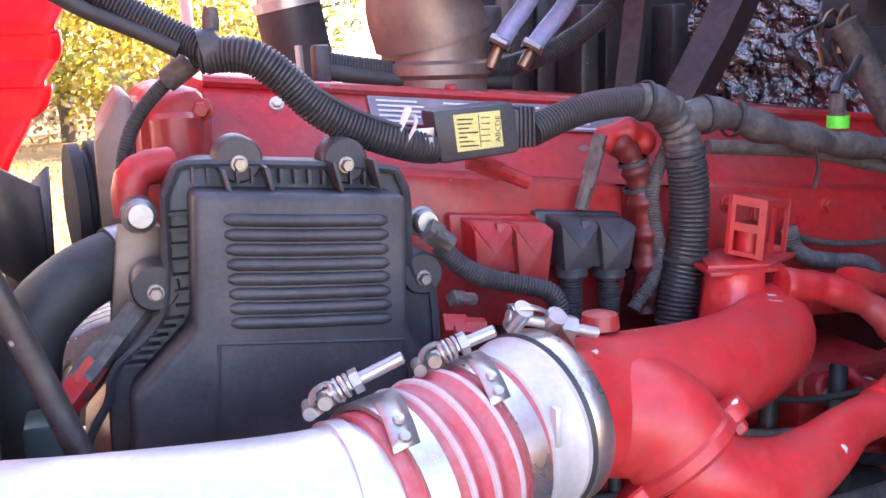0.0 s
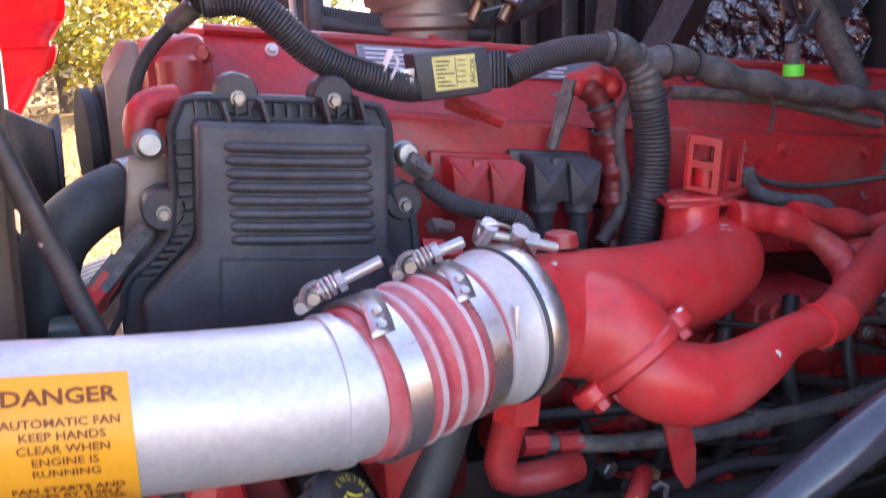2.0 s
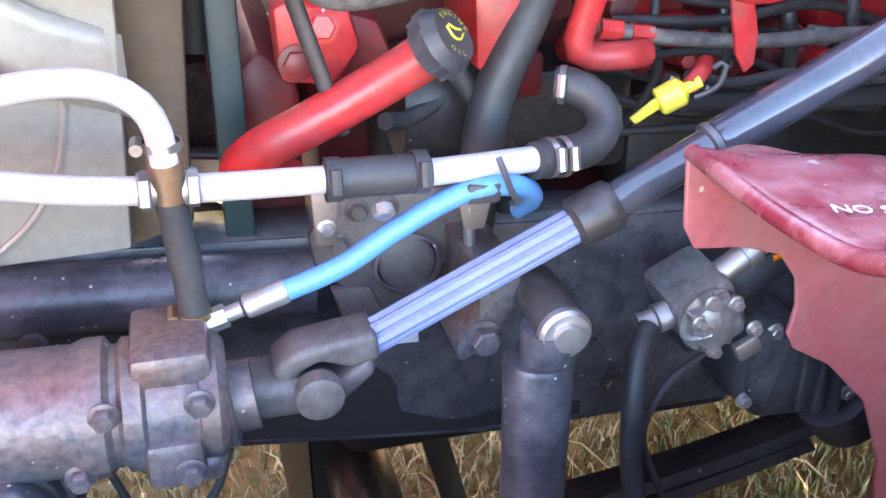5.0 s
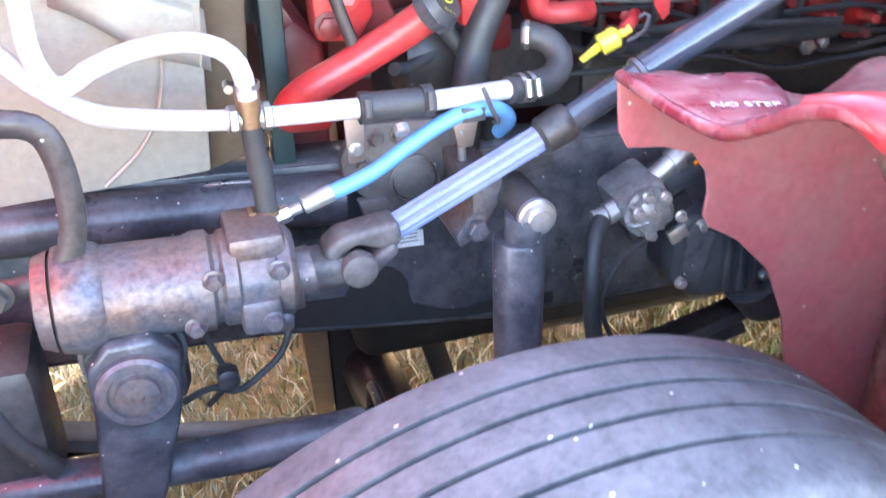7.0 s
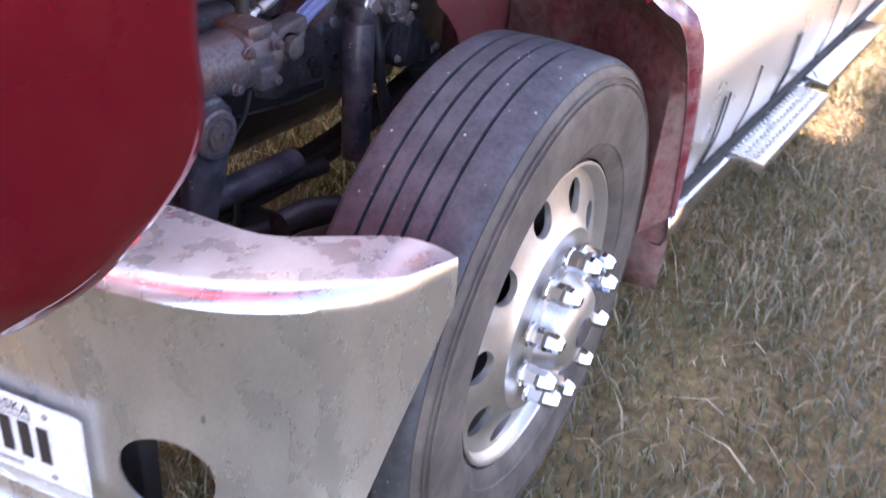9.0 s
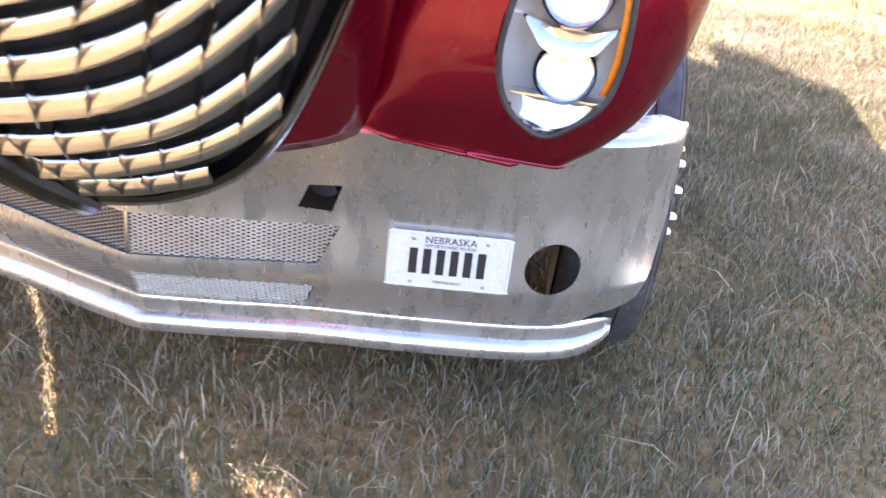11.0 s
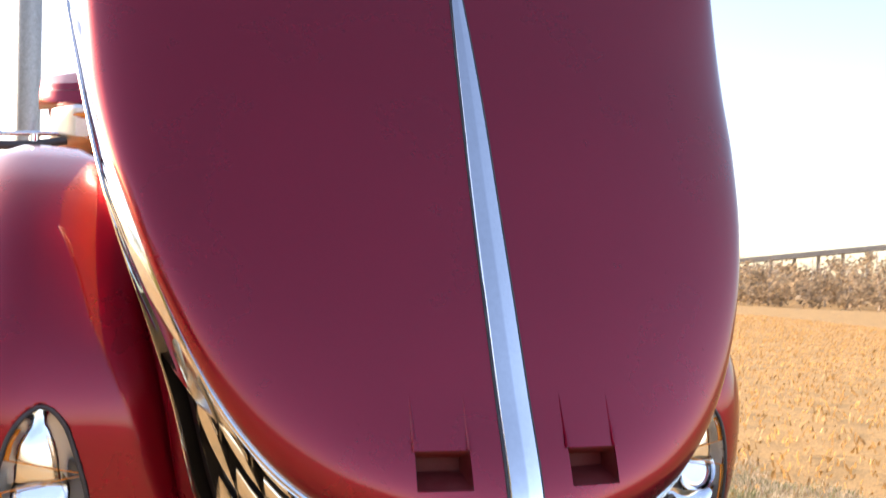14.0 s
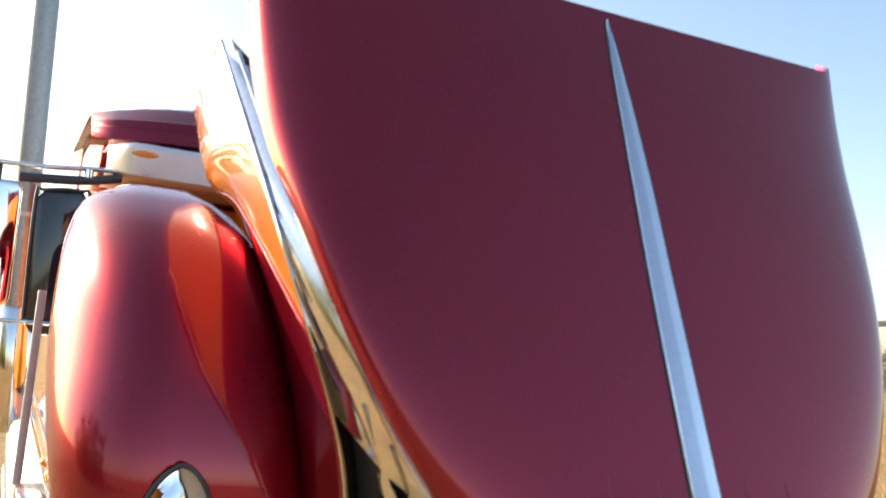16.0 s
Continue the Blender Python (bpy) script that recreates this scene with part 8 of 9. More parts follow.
def build_intake():
    t = thing("intake_manifold_elbow", (0.3, -0.5, 1.2), "chipped red painted intake elbow with a branch pipe", "intake elbow")
    radii = [(0.0, 0.054), (0.10, 0.050), (0.22, 0.046), (0.45, 0.0435), (0.7, 0.042), (1.0, 0.043)]
    part("main_tube", tube([(0.124, -0.571, 1.288), (0.165, -0.557, 1.287), (0.21, -0.543, 1.286), (0.28, -0.520, 1.281), (0.35, -0.488, 1.277), (0.41, -0.445, 1.277), (0.45, -0.38, 1.28), (0.465, -0.30, 1.285)], lambda u: lerp_table(radii, u)[0], 40, n=60), M_REDC, t, "chipped red main tube")
    part("neck", turn([(-0.03, 0.034), (-0.002, 0.031), (0.008, 0.029), (0.018, 0.0285), (0.02, 0.027), (0.038, 0.027), (0.040, 0.02)], (0.398, -0.412, 1.296), (0.02, 0.02, 1), 32), M_REDC, t, "red vertical neck")
    part("neck_plate", slab([(0.362, -0.425), (0.380, -0.432), (0.440, -0.432), (0.452, -0.40), (0.45, -0.36), (0.38, -0.36)], 1.332, 1.337, "z", 0.002), M_RED, t)
    # flange and branch elbow
    nrm = Vector((0.50, -0.42, -0.76)).normalized()
    fc = Vector((0.220, -0.588, 1.2595))
    bm = turn([(0, 0.041), (0.003, 0.044), (0.011, 0.044), (0.014, 0.041)], fc, nrm, 40)
    part("flange", bm, M_REDC, t, "red diagonal flange")
    n1 = (Vector((1, 0, 0.55)) - nrm * Vector((1, 0, 0.55)).dot(nrm)).normalized()
    for sg in (1, -1):
        q = fc + n1 * 0.044 * sg
        part("flange_ear", turn([(0, 0.014), (0.002, 0.016), (0.012, 0.016), (0.014, 0.014)], q, nrm, 24), M_REDC, t)
        part("flange_bolt", bolt(q + nrm * 0.014, nrm, 0.008, 0.008), M_RED, t)
    part("seat", tube([(0.146, -0.562, 1.286), (0.176, -0.562, 1.284), tuple(fc - nrm * 0.022), tuple(fc + nrm * 0.004)], lambda u: 0.050 - 0.0095 * u, 36, n=24), M_REDC, t)
    part("branch_pipe", tube([tuple(fc + nrm * 0.012), tuple(fc + nrm * 0.032 + Vector((0.004, 0, 0.003))), (0.268, -0.604, 1.2285), (0.304, -0.602, 1.2275), (0.345, -0.592, 1.2345), (0.386, -0.577, 1.2435), (0.441, -0.560, 1.2435)], lambda u: 0.0345 - 0.0165 * min(1, max(0, (u - 0.22) * 1.9)), 36, n=70), M_REDC, t, "chipped red branch pipe")
    part("branch_clamp", tube([(0.428, -0.564, 1.2435), (0.446, -0.558, 1.2445), (0.462, -0.552, 1.247)], 0.0215, 10, n=8), M_REDC, t, "lumpy red joint")
    part("branch_end", tube([(0.455, -0.555, 1.246), (0.52, -0.52, 1.262), (0.62, -0.46, 1.285), (0.75, -0.41, 1.30)], 0.020, 20), M_RED, t)
    part("nub", turn([(0, 0.015), (0.01, 0.013), (0.012, 0.006)], (0.188, -0.535, 1.338), (0, 0, 1), 16), M_RED, t)
    # drop pipe
    part("drop_pipe", tube([(0.152, -0.53, 1.235), (0.146, -0.525, 1.19), (0.139, -0.52, 1.155), (0.138, -0.52, 1.138), (0.152, -0.52, 1.128), (0.185, -0.52, 1.127), (0.215, -0.51, 1.125)], 0.0145, 20), M_RED, t, "bent red drop pipe")
    part("drop_nut", turn([(0, 0.022), (0.03, 0.022), (0.033, 0.019)], (0.149, -0.528, 1.19), (0.1, -0.05, 1), 6), M_REDC, t, "chipped red hex nut")
    part("tab", slab([(0.252, 1.215), (0.275, 1.215), (0.292, 1.16), (0.293, 1.13), (0.284, 1.122), (0.272, 1.14), (0.262, 1.175)], -0.585, -0.579, "y", 0.002), M_RED, t, "flat red hanging tab")
    # sensor cage
    c = thing("sensor_cage", (0.45, -0.40, 1.33), "red plastic cage over the intake sensor", "sensor cover")
    L, M, R = (Vector((0.398, -0.395, 1.346)), Vector((0.422, -0.420, 1.341)), Vector((0.467, -0.397, 1.335)))
    up = Vector((0.004, 0, 0.056))

    def panel(name, a, b, rects, thick=0.003):
        side = (b - a).cross(up).normalized()
        bm = bmesh.new()
        for u0, u1, v0, v1 in rects:
            q = [bm.verts.new(a.lerp(b, u) + up * v + side * d) for d in (0, -thick) for u, v in ((u0, v0), (u1, v0), (u1, v1), (u0, v1))]
            for f in ((0, 1, 2, 3), (7, 6, 5, 4), (0, 4, 5, 1), (1, 5, 6, 2), (2, 6, 7, 3), (3, 7, 4, 0)):
                bm.faces.new([q[i] for i in f])
        part(name, bm, M_RED, c, smooth=0)
    panel("window_panel", L, M, [(0, 0.2, 0, 1), (0.8, 1, 0, 1), (0.2, 0.8, 0, 0.08), (0.2, 0.8, 0.42, 0.56), (0.2, 0.8, 0.85, 1)])
    panel("open_panel", M, R, [(0, 0.10, 0, 1), (0.88, 1, 0, 1), (0.10, 0.88, 0, 0.09), (0.10, 0.88, 0.88, 1), (0.32, 0.42, 0.09, 0.88)])
    B = L + R - M
    panel("back_panel", R, B, [(0, 0.12, 0, 1), (0.88, 1, 0, 1), (0.12, 0.88, 0, 0.2), (0.12, 0.88, 0.86, 1)])
    panel("side_panel", B, L, [(0, 0.12, 0, 1), (0.88, 1, 0, 1), (0.12, 0.88, 0, 0.2), (0.12, 0.88, 0.86, 1)])
    bm = bmesh.new()
    bm.faces.new([bm.verts.new(p + up) for p in (L, M, R, B)])
    part("top", bm, M_RED, c, smooth=0, solid=0.003)
    part("inner_body", turn([(0, 0.013), (0.028, 0.013), (0.031, 0.010)], (L + R) / 2 + Vector((-0.008, 0, 0.002)), (0, 0, 1), 20), M_RED, c, "red sensor body inside")
    part("foot", slab([(0.366, -0.415), (0.420, -0.432), (0.474, -0.402), (0.45, -0.365), (0.39, -0.365)], 1.336, 1.341, "z", 0.001), M_RED, c)
    b = thing("taped_pipe_bundle", (0.5, -0.43, 1.28), "rough red over-painted harness bundle", "wiring harness")
    part("taped_sleeve", tube([(0.428, -0.440, 1.322), (0.470, -0.446, 1.316), (0.512, -0.456, 1.298), (0.534, -0.472, 1.275), (0.524, -0.498, 1.257), (0.490, -0.535, 1.249)], lambda s: 0.0145 + 0.0010 * math.sin(s * 11) + 0.0012 * math.sin(s * 23 + 1) + 0.0005 * math.sin(s * 57), 16, n=110), M_RED, b, "lumpy red taped bundle")
    part("branch", tube([(0.50, -0.44, 1.318), (0.56, -0.43, 1.305), (0.62, -0.42, 1.29), (0.70, -0.41, 1.285)], lambda s: 0.013 + 0.002 * math.sin(s * 19), 14, n=36), M_RED, b)
    part("drop", tube([(0.57, -0.45, 1.283), (0.575, -0.46, 1.25), (0.56, -0.47, 1.215)], 0.02, 14), M_RED, b)
    # oil filler
    f = thing("oil_filler", (-0.1, -0.57, 1.0), "red oil filler tube with a black cap", "oil filler")
    part("filler_tube", tube([(-0.014, -0.588, 1.170), (-0.068, -0.570, 1.132), (-0.135, -0.560, 1.094), (-0.172, -0.553, 1.074), (-0.193, -0.54, 1.052), (-0.188, -0.51, 1.026), (-0.14, -0.45, 1.0)], lambda s: 0.0212 - 0.002 * s, 26), M_RED, f, "dusty red tube")
    d = Vector((0.60, -0.50, 0.58)).normalized()
    p = Vector((-0.030, -0.586, 1.163))
    cap = part("cap", turn([(0, 0.022), (0.002, 0.028), (0.018, 0.030), (0.022, 0.0275), (0.026, 0.0262), (0.030, 0.0245), (0.0305, 0.001)], p, d, 40), M_PLASTIC, f, "black oil cap with yellow print")
    for k in range(12):
        a = 2 * math.pi * k / 12
        n1 = d.orthogonal().normalized()
        o = n1 * math.cos(a) + d.cross(n1) * math.sin(a)
        part("grip", tube([tuple(p + o * 0.029 + d * 0.004), tuple(p + o * 0.030 + d * 0.018)], 0.0032, 6, n=3), M_PLASTIC, cap)
    ux = Vector((d.y, -d.x, 0)).normalized() * -1
    if ux.x < 0:
        ux = -ux
    uy = d.cross(ux)
    if uy.z < 0:
        uy = -uy
    spin = radians(-38)
    ex, ey = ux * math.cos(spin) + uy * math.sin(spin), uy * math.cos(spin) - ux * math.sin(spin)
    top = p + d * 0.031

    def on_cap(u, v, dd=0.0):
        return top + ex * u + ey * v + d * dd

    def arc(text, r, size, flip):
        n = len(text)
        for i, ch in enumerate(text):
            a = (i - (n - 1) / 2) * size * 0.95 / r
            if flip:
                lettering(ch, size, lambda u, v: on_cap((r + v) * math.sin(a + u / r), (r + v) * math.cos(a + u / r), 0.0004), M_YELLOW, cap)
            else:
                lettering(ch, size, lambda u, v: on_cap((r - v) * math.sin(a + u / r), -(r - v) * math.cos(a + u / r), 0.0004), M_YELLOW, cap)
    arc("ENGINE", 0.019, 0.0075, True)
    arc("OIL", 0.019, 0.0075, False)
    bm = bmesh.new()
    sweep(bm, [tuple(on_cap(-0.011, 0.003, 0.0005)), tuple(on_cap(-0.004, -0.005, 0.0005)), tuple(on_cap(0.005, -0.004, 0.0005)), tuple(on_cap(0.011, 0.004, 0.0005))], 0.0011, 6, n=14)
    sweep(bm, [tuple(on_cap(-0.008, 0.006, 0.0005)), tuple(on_cap(0.0, 0.005, 0.0005)), tuple(on_cap(0.008, 0.007, 0.0005))], 0.0011, 6, n=10)
    part("can_symbol", bm, M_YELLOW, cap)
    y = thing("dipstick", (0.217, -0.567, 1.08), "yellow plastic dipstick handle on the engine side", "dipstick")
    d = Vector((0.032, -0.006, 0.018)).normalized()
    part("body", turn([(0, 0.0125), (0.002, 0.0145), (0.024, 0.0145), (0.026, 0.0125), (0.03, 0.006), (0.045, 0.006)], (0.206, -0.566, 1.092), d, 24), M_YELLOW, y, "yellow barrel")
    part("tab", slab([(0.178, 1.078), (0.184, 1.072), (0.212, 1.088), (0.206, 1.100)], -0.568, -0.563, "y", 0.0015), M_YELLOW, y, "yellow pull tab")
    part("tube_end", tube([(0.236, -0.570, 1.108), (0.252, -0.56, 1.118), (0.268, -0.54, 1.12)], 0.009, 10), M_RED, y)
    part("lanyard", tube([(0.24, -0.575, 1.098), (0.258, -0.585, 1.112), (0.262, -0.585, 1.135), (0.252, -0.58, 1.128)], 0.0028, 8), M_PLASTIC, y)


build_intake()


def build_looms():
    def loom(name, pts, r, label, mat=M_LOOM, **kw):
        t = thing(name, pts[0], label, "wiring loom" if "loom" in name else "hose", "engine looms" if "loom" in name else "")
        part("sleeve", ribbed(pts, r, **kw), mat, t, smooth=25)
        return t
    l = loom("wiring_loom", [(-0.066, -0.385, 1.541), (-0.034, -0.395, 1.540), (-0.010, -0.40, 1.524), (0.016, -0.402, 1.499), (0.048, -0.402, 1.481), (0.088, -0.40, 1.467), (0.115, -0.39, 1.462)], 0.0140, "thick corrugated black wiring loom", pitch=0.0034)
    part("split_edge", tube([(-0.014, -0.406, 1.540), (0.016, -0.409, 1.513), (0.048, -0.410, 1.494), (0.088, -0.408, 1.479)], 0.0024, 6), M_LOOM, l)
    part("end_clip", turn([(0, 0.017), (0.014, 0.017), (0.016, 0.014)], (-0.066, -0.383, 1.543), (0.9, -0.1, 0.2), 20), M_PLASTIC, l)
    part("breather", turn([(0, 0.006), (0.01, 0.0065), (0.018, 0.005)], (-0.058, -0.385, 1.558), (0.05, 0, 1), 14), M_TAPE, l)
    loom("wiring_loom", [(-0.22, -0.36, 1.64), (-0.16, -0.36, 1.603), (-0.12, -0.362, 1.578), (-0.082, -0.37, 1.556), (-0.062, -0.38, 1.546)], 0.0115, "corrugated black loom from above", pitch=0.003)
    part("hose", tube([(-0.20, -0.37, 1.61), (-0.15, -0.37, 1.578), (-0.11, -0.372, 1.560), (-0.082, -0.38, 1.545)], 0.006, 12), M_RUBBER, thing("black_hose", (-0.2, -0.37, 1.6), "thin black rubber hose beside the loom", "hose"))
    th = thing("wiring_loom", (-0.1, -0.33, 1.5), "thin curved black loom over the engine's corner", "wiring loom", "engine looms")
    part("sleeve", ribbed([(-0.062, -0.35, 1.540), (-0.078, -0.34, 1.530), (-0.097, -0.335, 1.515), (-0.114, -0.33, 1.495), (-0.125, -0.33, 1.472), (-0.130, -0.33, 1.45)], 0.0062, pitch=0.0022), M_LOOM, th)
    part("connector", tube([(-0.070, -0.346, 1.537), (-0.090, -0.338, 1.522)], 0.0095, 10, n=4), M_TAPE, th, "dusty grey connector")
    # module on the loom
    m = thing("relay_module", (0.155, -0.39, 1.45), "black plastic relay module with a pale yellow label", "electronic module")
    part("metal_strap", slab([(0.070, 1.4695), (0.071, 1.478), (0.110, 1.4795), (0.110, 1.470)], -0.404, -0.4025, "y", 0.0006), M_BAND, m, "thin steel strap")
    part("strap_hole", turn([(0, 0.0022), (0.0004, 0.0022)], (0.0765, -0.4042, 1.4735), (0, -1, 0), 12), M_DARK, m)
    part("white_tie", tube([(0.0875, -0.4065, 1.496), (0.0845, -0.408, 1.490), (0.079, -0.408, 1.479), (0.075, -0.4065, 1.4715), (0.0735, -0.402, 1.468)], lambda u: 0.0042 - 0.0018 * u, 8, n=16, flat=0.4), M_WHITEP, m, "white plastic cable tie")
    part("case", slab([(0.108, 1.493), (0.180, 1.497), (0.186, 1.455), (0.115, 1.449)], -0.405, -0.372, "y", 0.004), M_PLASTIC, m, "black plastic case")
    part("plug", block(0.182, 0.202, -0.40, -0.375, 1.460, 1.490, 0.003), M_PLASTIC, m)
    for k in range(4):
        part("plug_rib", block(0.186 + 0.004 * k, 0.188 + 0.004 * k, -0.403, -0.372, 1.458, 1.492, 0.0006), M_PLASTIC, m)
    part("label", slab([(0.1255, 1.4885), (0.1665, 1.4905), (0.1695, 1.4610), (0.1290, 1.4585)], -0.4058, -0.4052, "y", 0), M_YLABEL, m, "pale yellow printed label")
    lettering("ABCDE", 0.0068, lambda u, v: (0.1648 - v, -0.4062, 1.4755 + u), M_INK, m, squeeze=1.0)
    rl = random.Random(9)
    for k in range(7):
        w = rl.uniform(0.009, 0.02)
        bars([(0.1285 + 0.0004 * k, 0.1285 + w, 1.484 - k * 0.0036, 1.4852 - k * 0.0036)], lambda u, v: (u, -0.4062, v), M_INK, m, "print_bar")
    for k in range(5):
        bars([(0.1495, 0.1495 + 0.008, 1.485 - k * 0.0048, 1.4858 - k * 0.0048)], lambda u, v: (u, -0.4062, v), M_INK, m, "print_bar")
    part("divider", slab([(0.1470, 1.488), (0.1476, 1.488), (0.1496, 1.461), (0.1490, 1.461)], -0.4062, -0.406, "y", 0), M_INK, m)
    part("terminal", block(0.076, 0.108, -0.408, -0.396, 1.464, 1.472, 0.001), M_STEEL, m, "bright flat terminal")
    part("zip_tie", tube([(0.083, -0.41, 1.467), (0.090, -0.412, 1.480), (0.093, -0.41, 1.488), (0.090, -0.405, 1.490)], 0.003, 6, flat=0.5), M_WHITEP, m, "white cable tie end")
    for k in range(5):
        part("wire", tube([(0.20, -0.388, 1.466 + 0.004 * k), (0.208, -0.386, 1.468 + 0.003 * k), (0.216, -0.383, 1.472 + 0.001 * k)], 0.0014, 6), M_COPPER, m)
    loom("wiring_loom", [(0.205, -0.385, 1.470), (0.235, -0.380, 1.480), (0.265, -0.375, 1.487), (0.295, -0.372, 1.490), (0.325, -0.37, 1.4905)], 0.0135, "corrugated black loom towards the rear", pitch=0.0034)
    t = thing("taped_harness", (0.35, -0.37, 1.46), "dusty grey tape-wrapped harness junction", "wiring harness")
    part("junction", tube([(0.315, -0.37, 1.491), (0.34, -0.368, 1.486), (0.362, -0.365, 1.474), (0.385, -0.362, 1.474), (0.41, -0.36, 1.474), (0.44, -0.356, 1.467), (0.475, -0.35, 1.456), (0.52, -0.342, 1.446), (0.58, -0.333, 1.434), (0.66, -0.325, 1.422), (0.76, -0.31, 1.41)], lambda s: 0.0155 + 0.002 * math.sin(s * 41) - 0.003 * s, 18, n=90), M_TAPE, t, "wrinkled grey tape")
    part("branch_wrap", tube([(0.352, -0.362, 1.482), (0.368, -0.36, 1.462), (0.376, -0.36, 1.435)], lambda s: 0.018 + 0.001 * math.sin(s * 31), 18, n=24), M_TAPE, t)
    for p_, w_ in (((0.325, -0.37, 1.490), (1, 0, -0.2)), ((0.395, -0.362, 1.474), (1, 0, 0)), ((0.43, -0.358, 1.469), (1, 0, -0.2)), ((0.377, -0.36, 1.43), (0, 0, 1))):
        part("cable_tie", turn([(-0.002, 0.0175), (-0.002, 0.019), (0.002, 0.019), (0.002, 0.0175)], p_, w_, 20, cap=False), M_PLASTIC, t)
    for x, z, ln in ((0.535, 1.437, 0.045), (0.70, 1.405, 0.07), (0.47, 1.452, 0.01)):
        part("tape_tail", tube([(x, -0.35, z), (x + 0.006, -0.352, z - ln * 0.5), (x + 0.003, -0.35, z - ln)], 0.005, 6, flat=0.3), M_TAPE, t, "loose tape end")
    big = loom("wiring_loom", [(0.374, -0.36, 1.445), (0.382, -0.36, 1.401), (0.380, -0.362, 1.351), (0.369, -0.365, 1.302), (0.36, -0.37, 1.26), (0.35, -0.37, 1.22)], 0.0195, "large dusty corrugated loom running down the engine", pitch=0.0046, depth=0.1)
    part("cable_tie", turn([(-0.002, 0.020), (-0.002, 0.022), (0.002, 0.022), (0.002, 0.020)], (0.378, -0.362, 1.34), (-0.1, 0, 1), 22, cap=False), M_PLASTIC, big)
    loom("wiring_loom", [(0.43, -0.318, 1.438), (0.505, -0.312, 1.431), (0.578, -0.308, 1.422), (0.664, -0.305, 1.402), (0.74, -0.30, 1.385)], 0.0075, "thin grey loom along the head", M_TAPE, pitch=0.0026)
    loom("wiring_loom", [(0.372, -0.345, 1.452), (0.357, -0.345, 1.425), (0.350, -0.345, 1.398), (0.355, -0.345, 1.365), (0.359, -0.345, 1.345), (0.353, -0.348, 1.32), (0.328, -0.35, 1.288)], 0.0072, "small grey branching wiring loom", M_TAPE, pitch=0.0026)
    loom("wiring_loom", [(0.106, -0.42, 1.386), (0.118, -0.422, 1.372), (0.135, -0.422, 1.360), (0.154, -0.42, 1.352), (0.178, -0.425, 1.346), (0.197, -0.43, 1.340), (0.206, -0.432, 1.328), (0.207, -0.43, 1.31)], 0.0085, "black loom from the module's plug", pitch=0.0028)
    loom("wiring_loom", [(0.522, -0.335, 1.348), (0.530, -0.335, 1.328), (0.553, -0.333, 1.314), (0.591, -0.33, 1.306), (0.630, -0.33, 1.300), (0.652, -0.33, 1.281), (0.640, -0.33, 1.266), (0.605, -0.33, 1.266)], 0.0088, "red-dusted grey loom bending behind the cage", M_TAPE, pitch=0.003)
    w = thing("thin_wire", (0.55, -0.30, 1.34), "thin grey wire along the engine", "wire")
    part("strand", tube([(0.53, -0.32, 1.345), (0.58, -0.31, 1.325), (0.66, -0.305, 1.315), (0.78, -0.30, 1.318)], 0.0035, 8), M_TAPE, w)
    g = thing("green_tagged_plug", (0.585, -0.33, 1.45), "dangling plug with a bright green tape band", "connector")
    part("plug", tube([(0.584, -0.325, 1.485), (0.585, -0.325, 1.468), (0.586, -0.325, 1.455)], 0.0085, 8), M_TAPE, g)
    part("tape_band", turn([(0, 0.0115), (0.013, 0.0115)], (0.587, -0.325, 1.449), (0, 0, 1), 18), M_GREEN, g, "fluorescent green band")
    part("wire", tube([(0.583, -0.322, 1.485), (0.60, -0.31, 1.50), (0.64, -0.28, 1.50), (0.68, -0.25, 1.52)], 0.005, 8), M_LOOM, g)


build_looms()


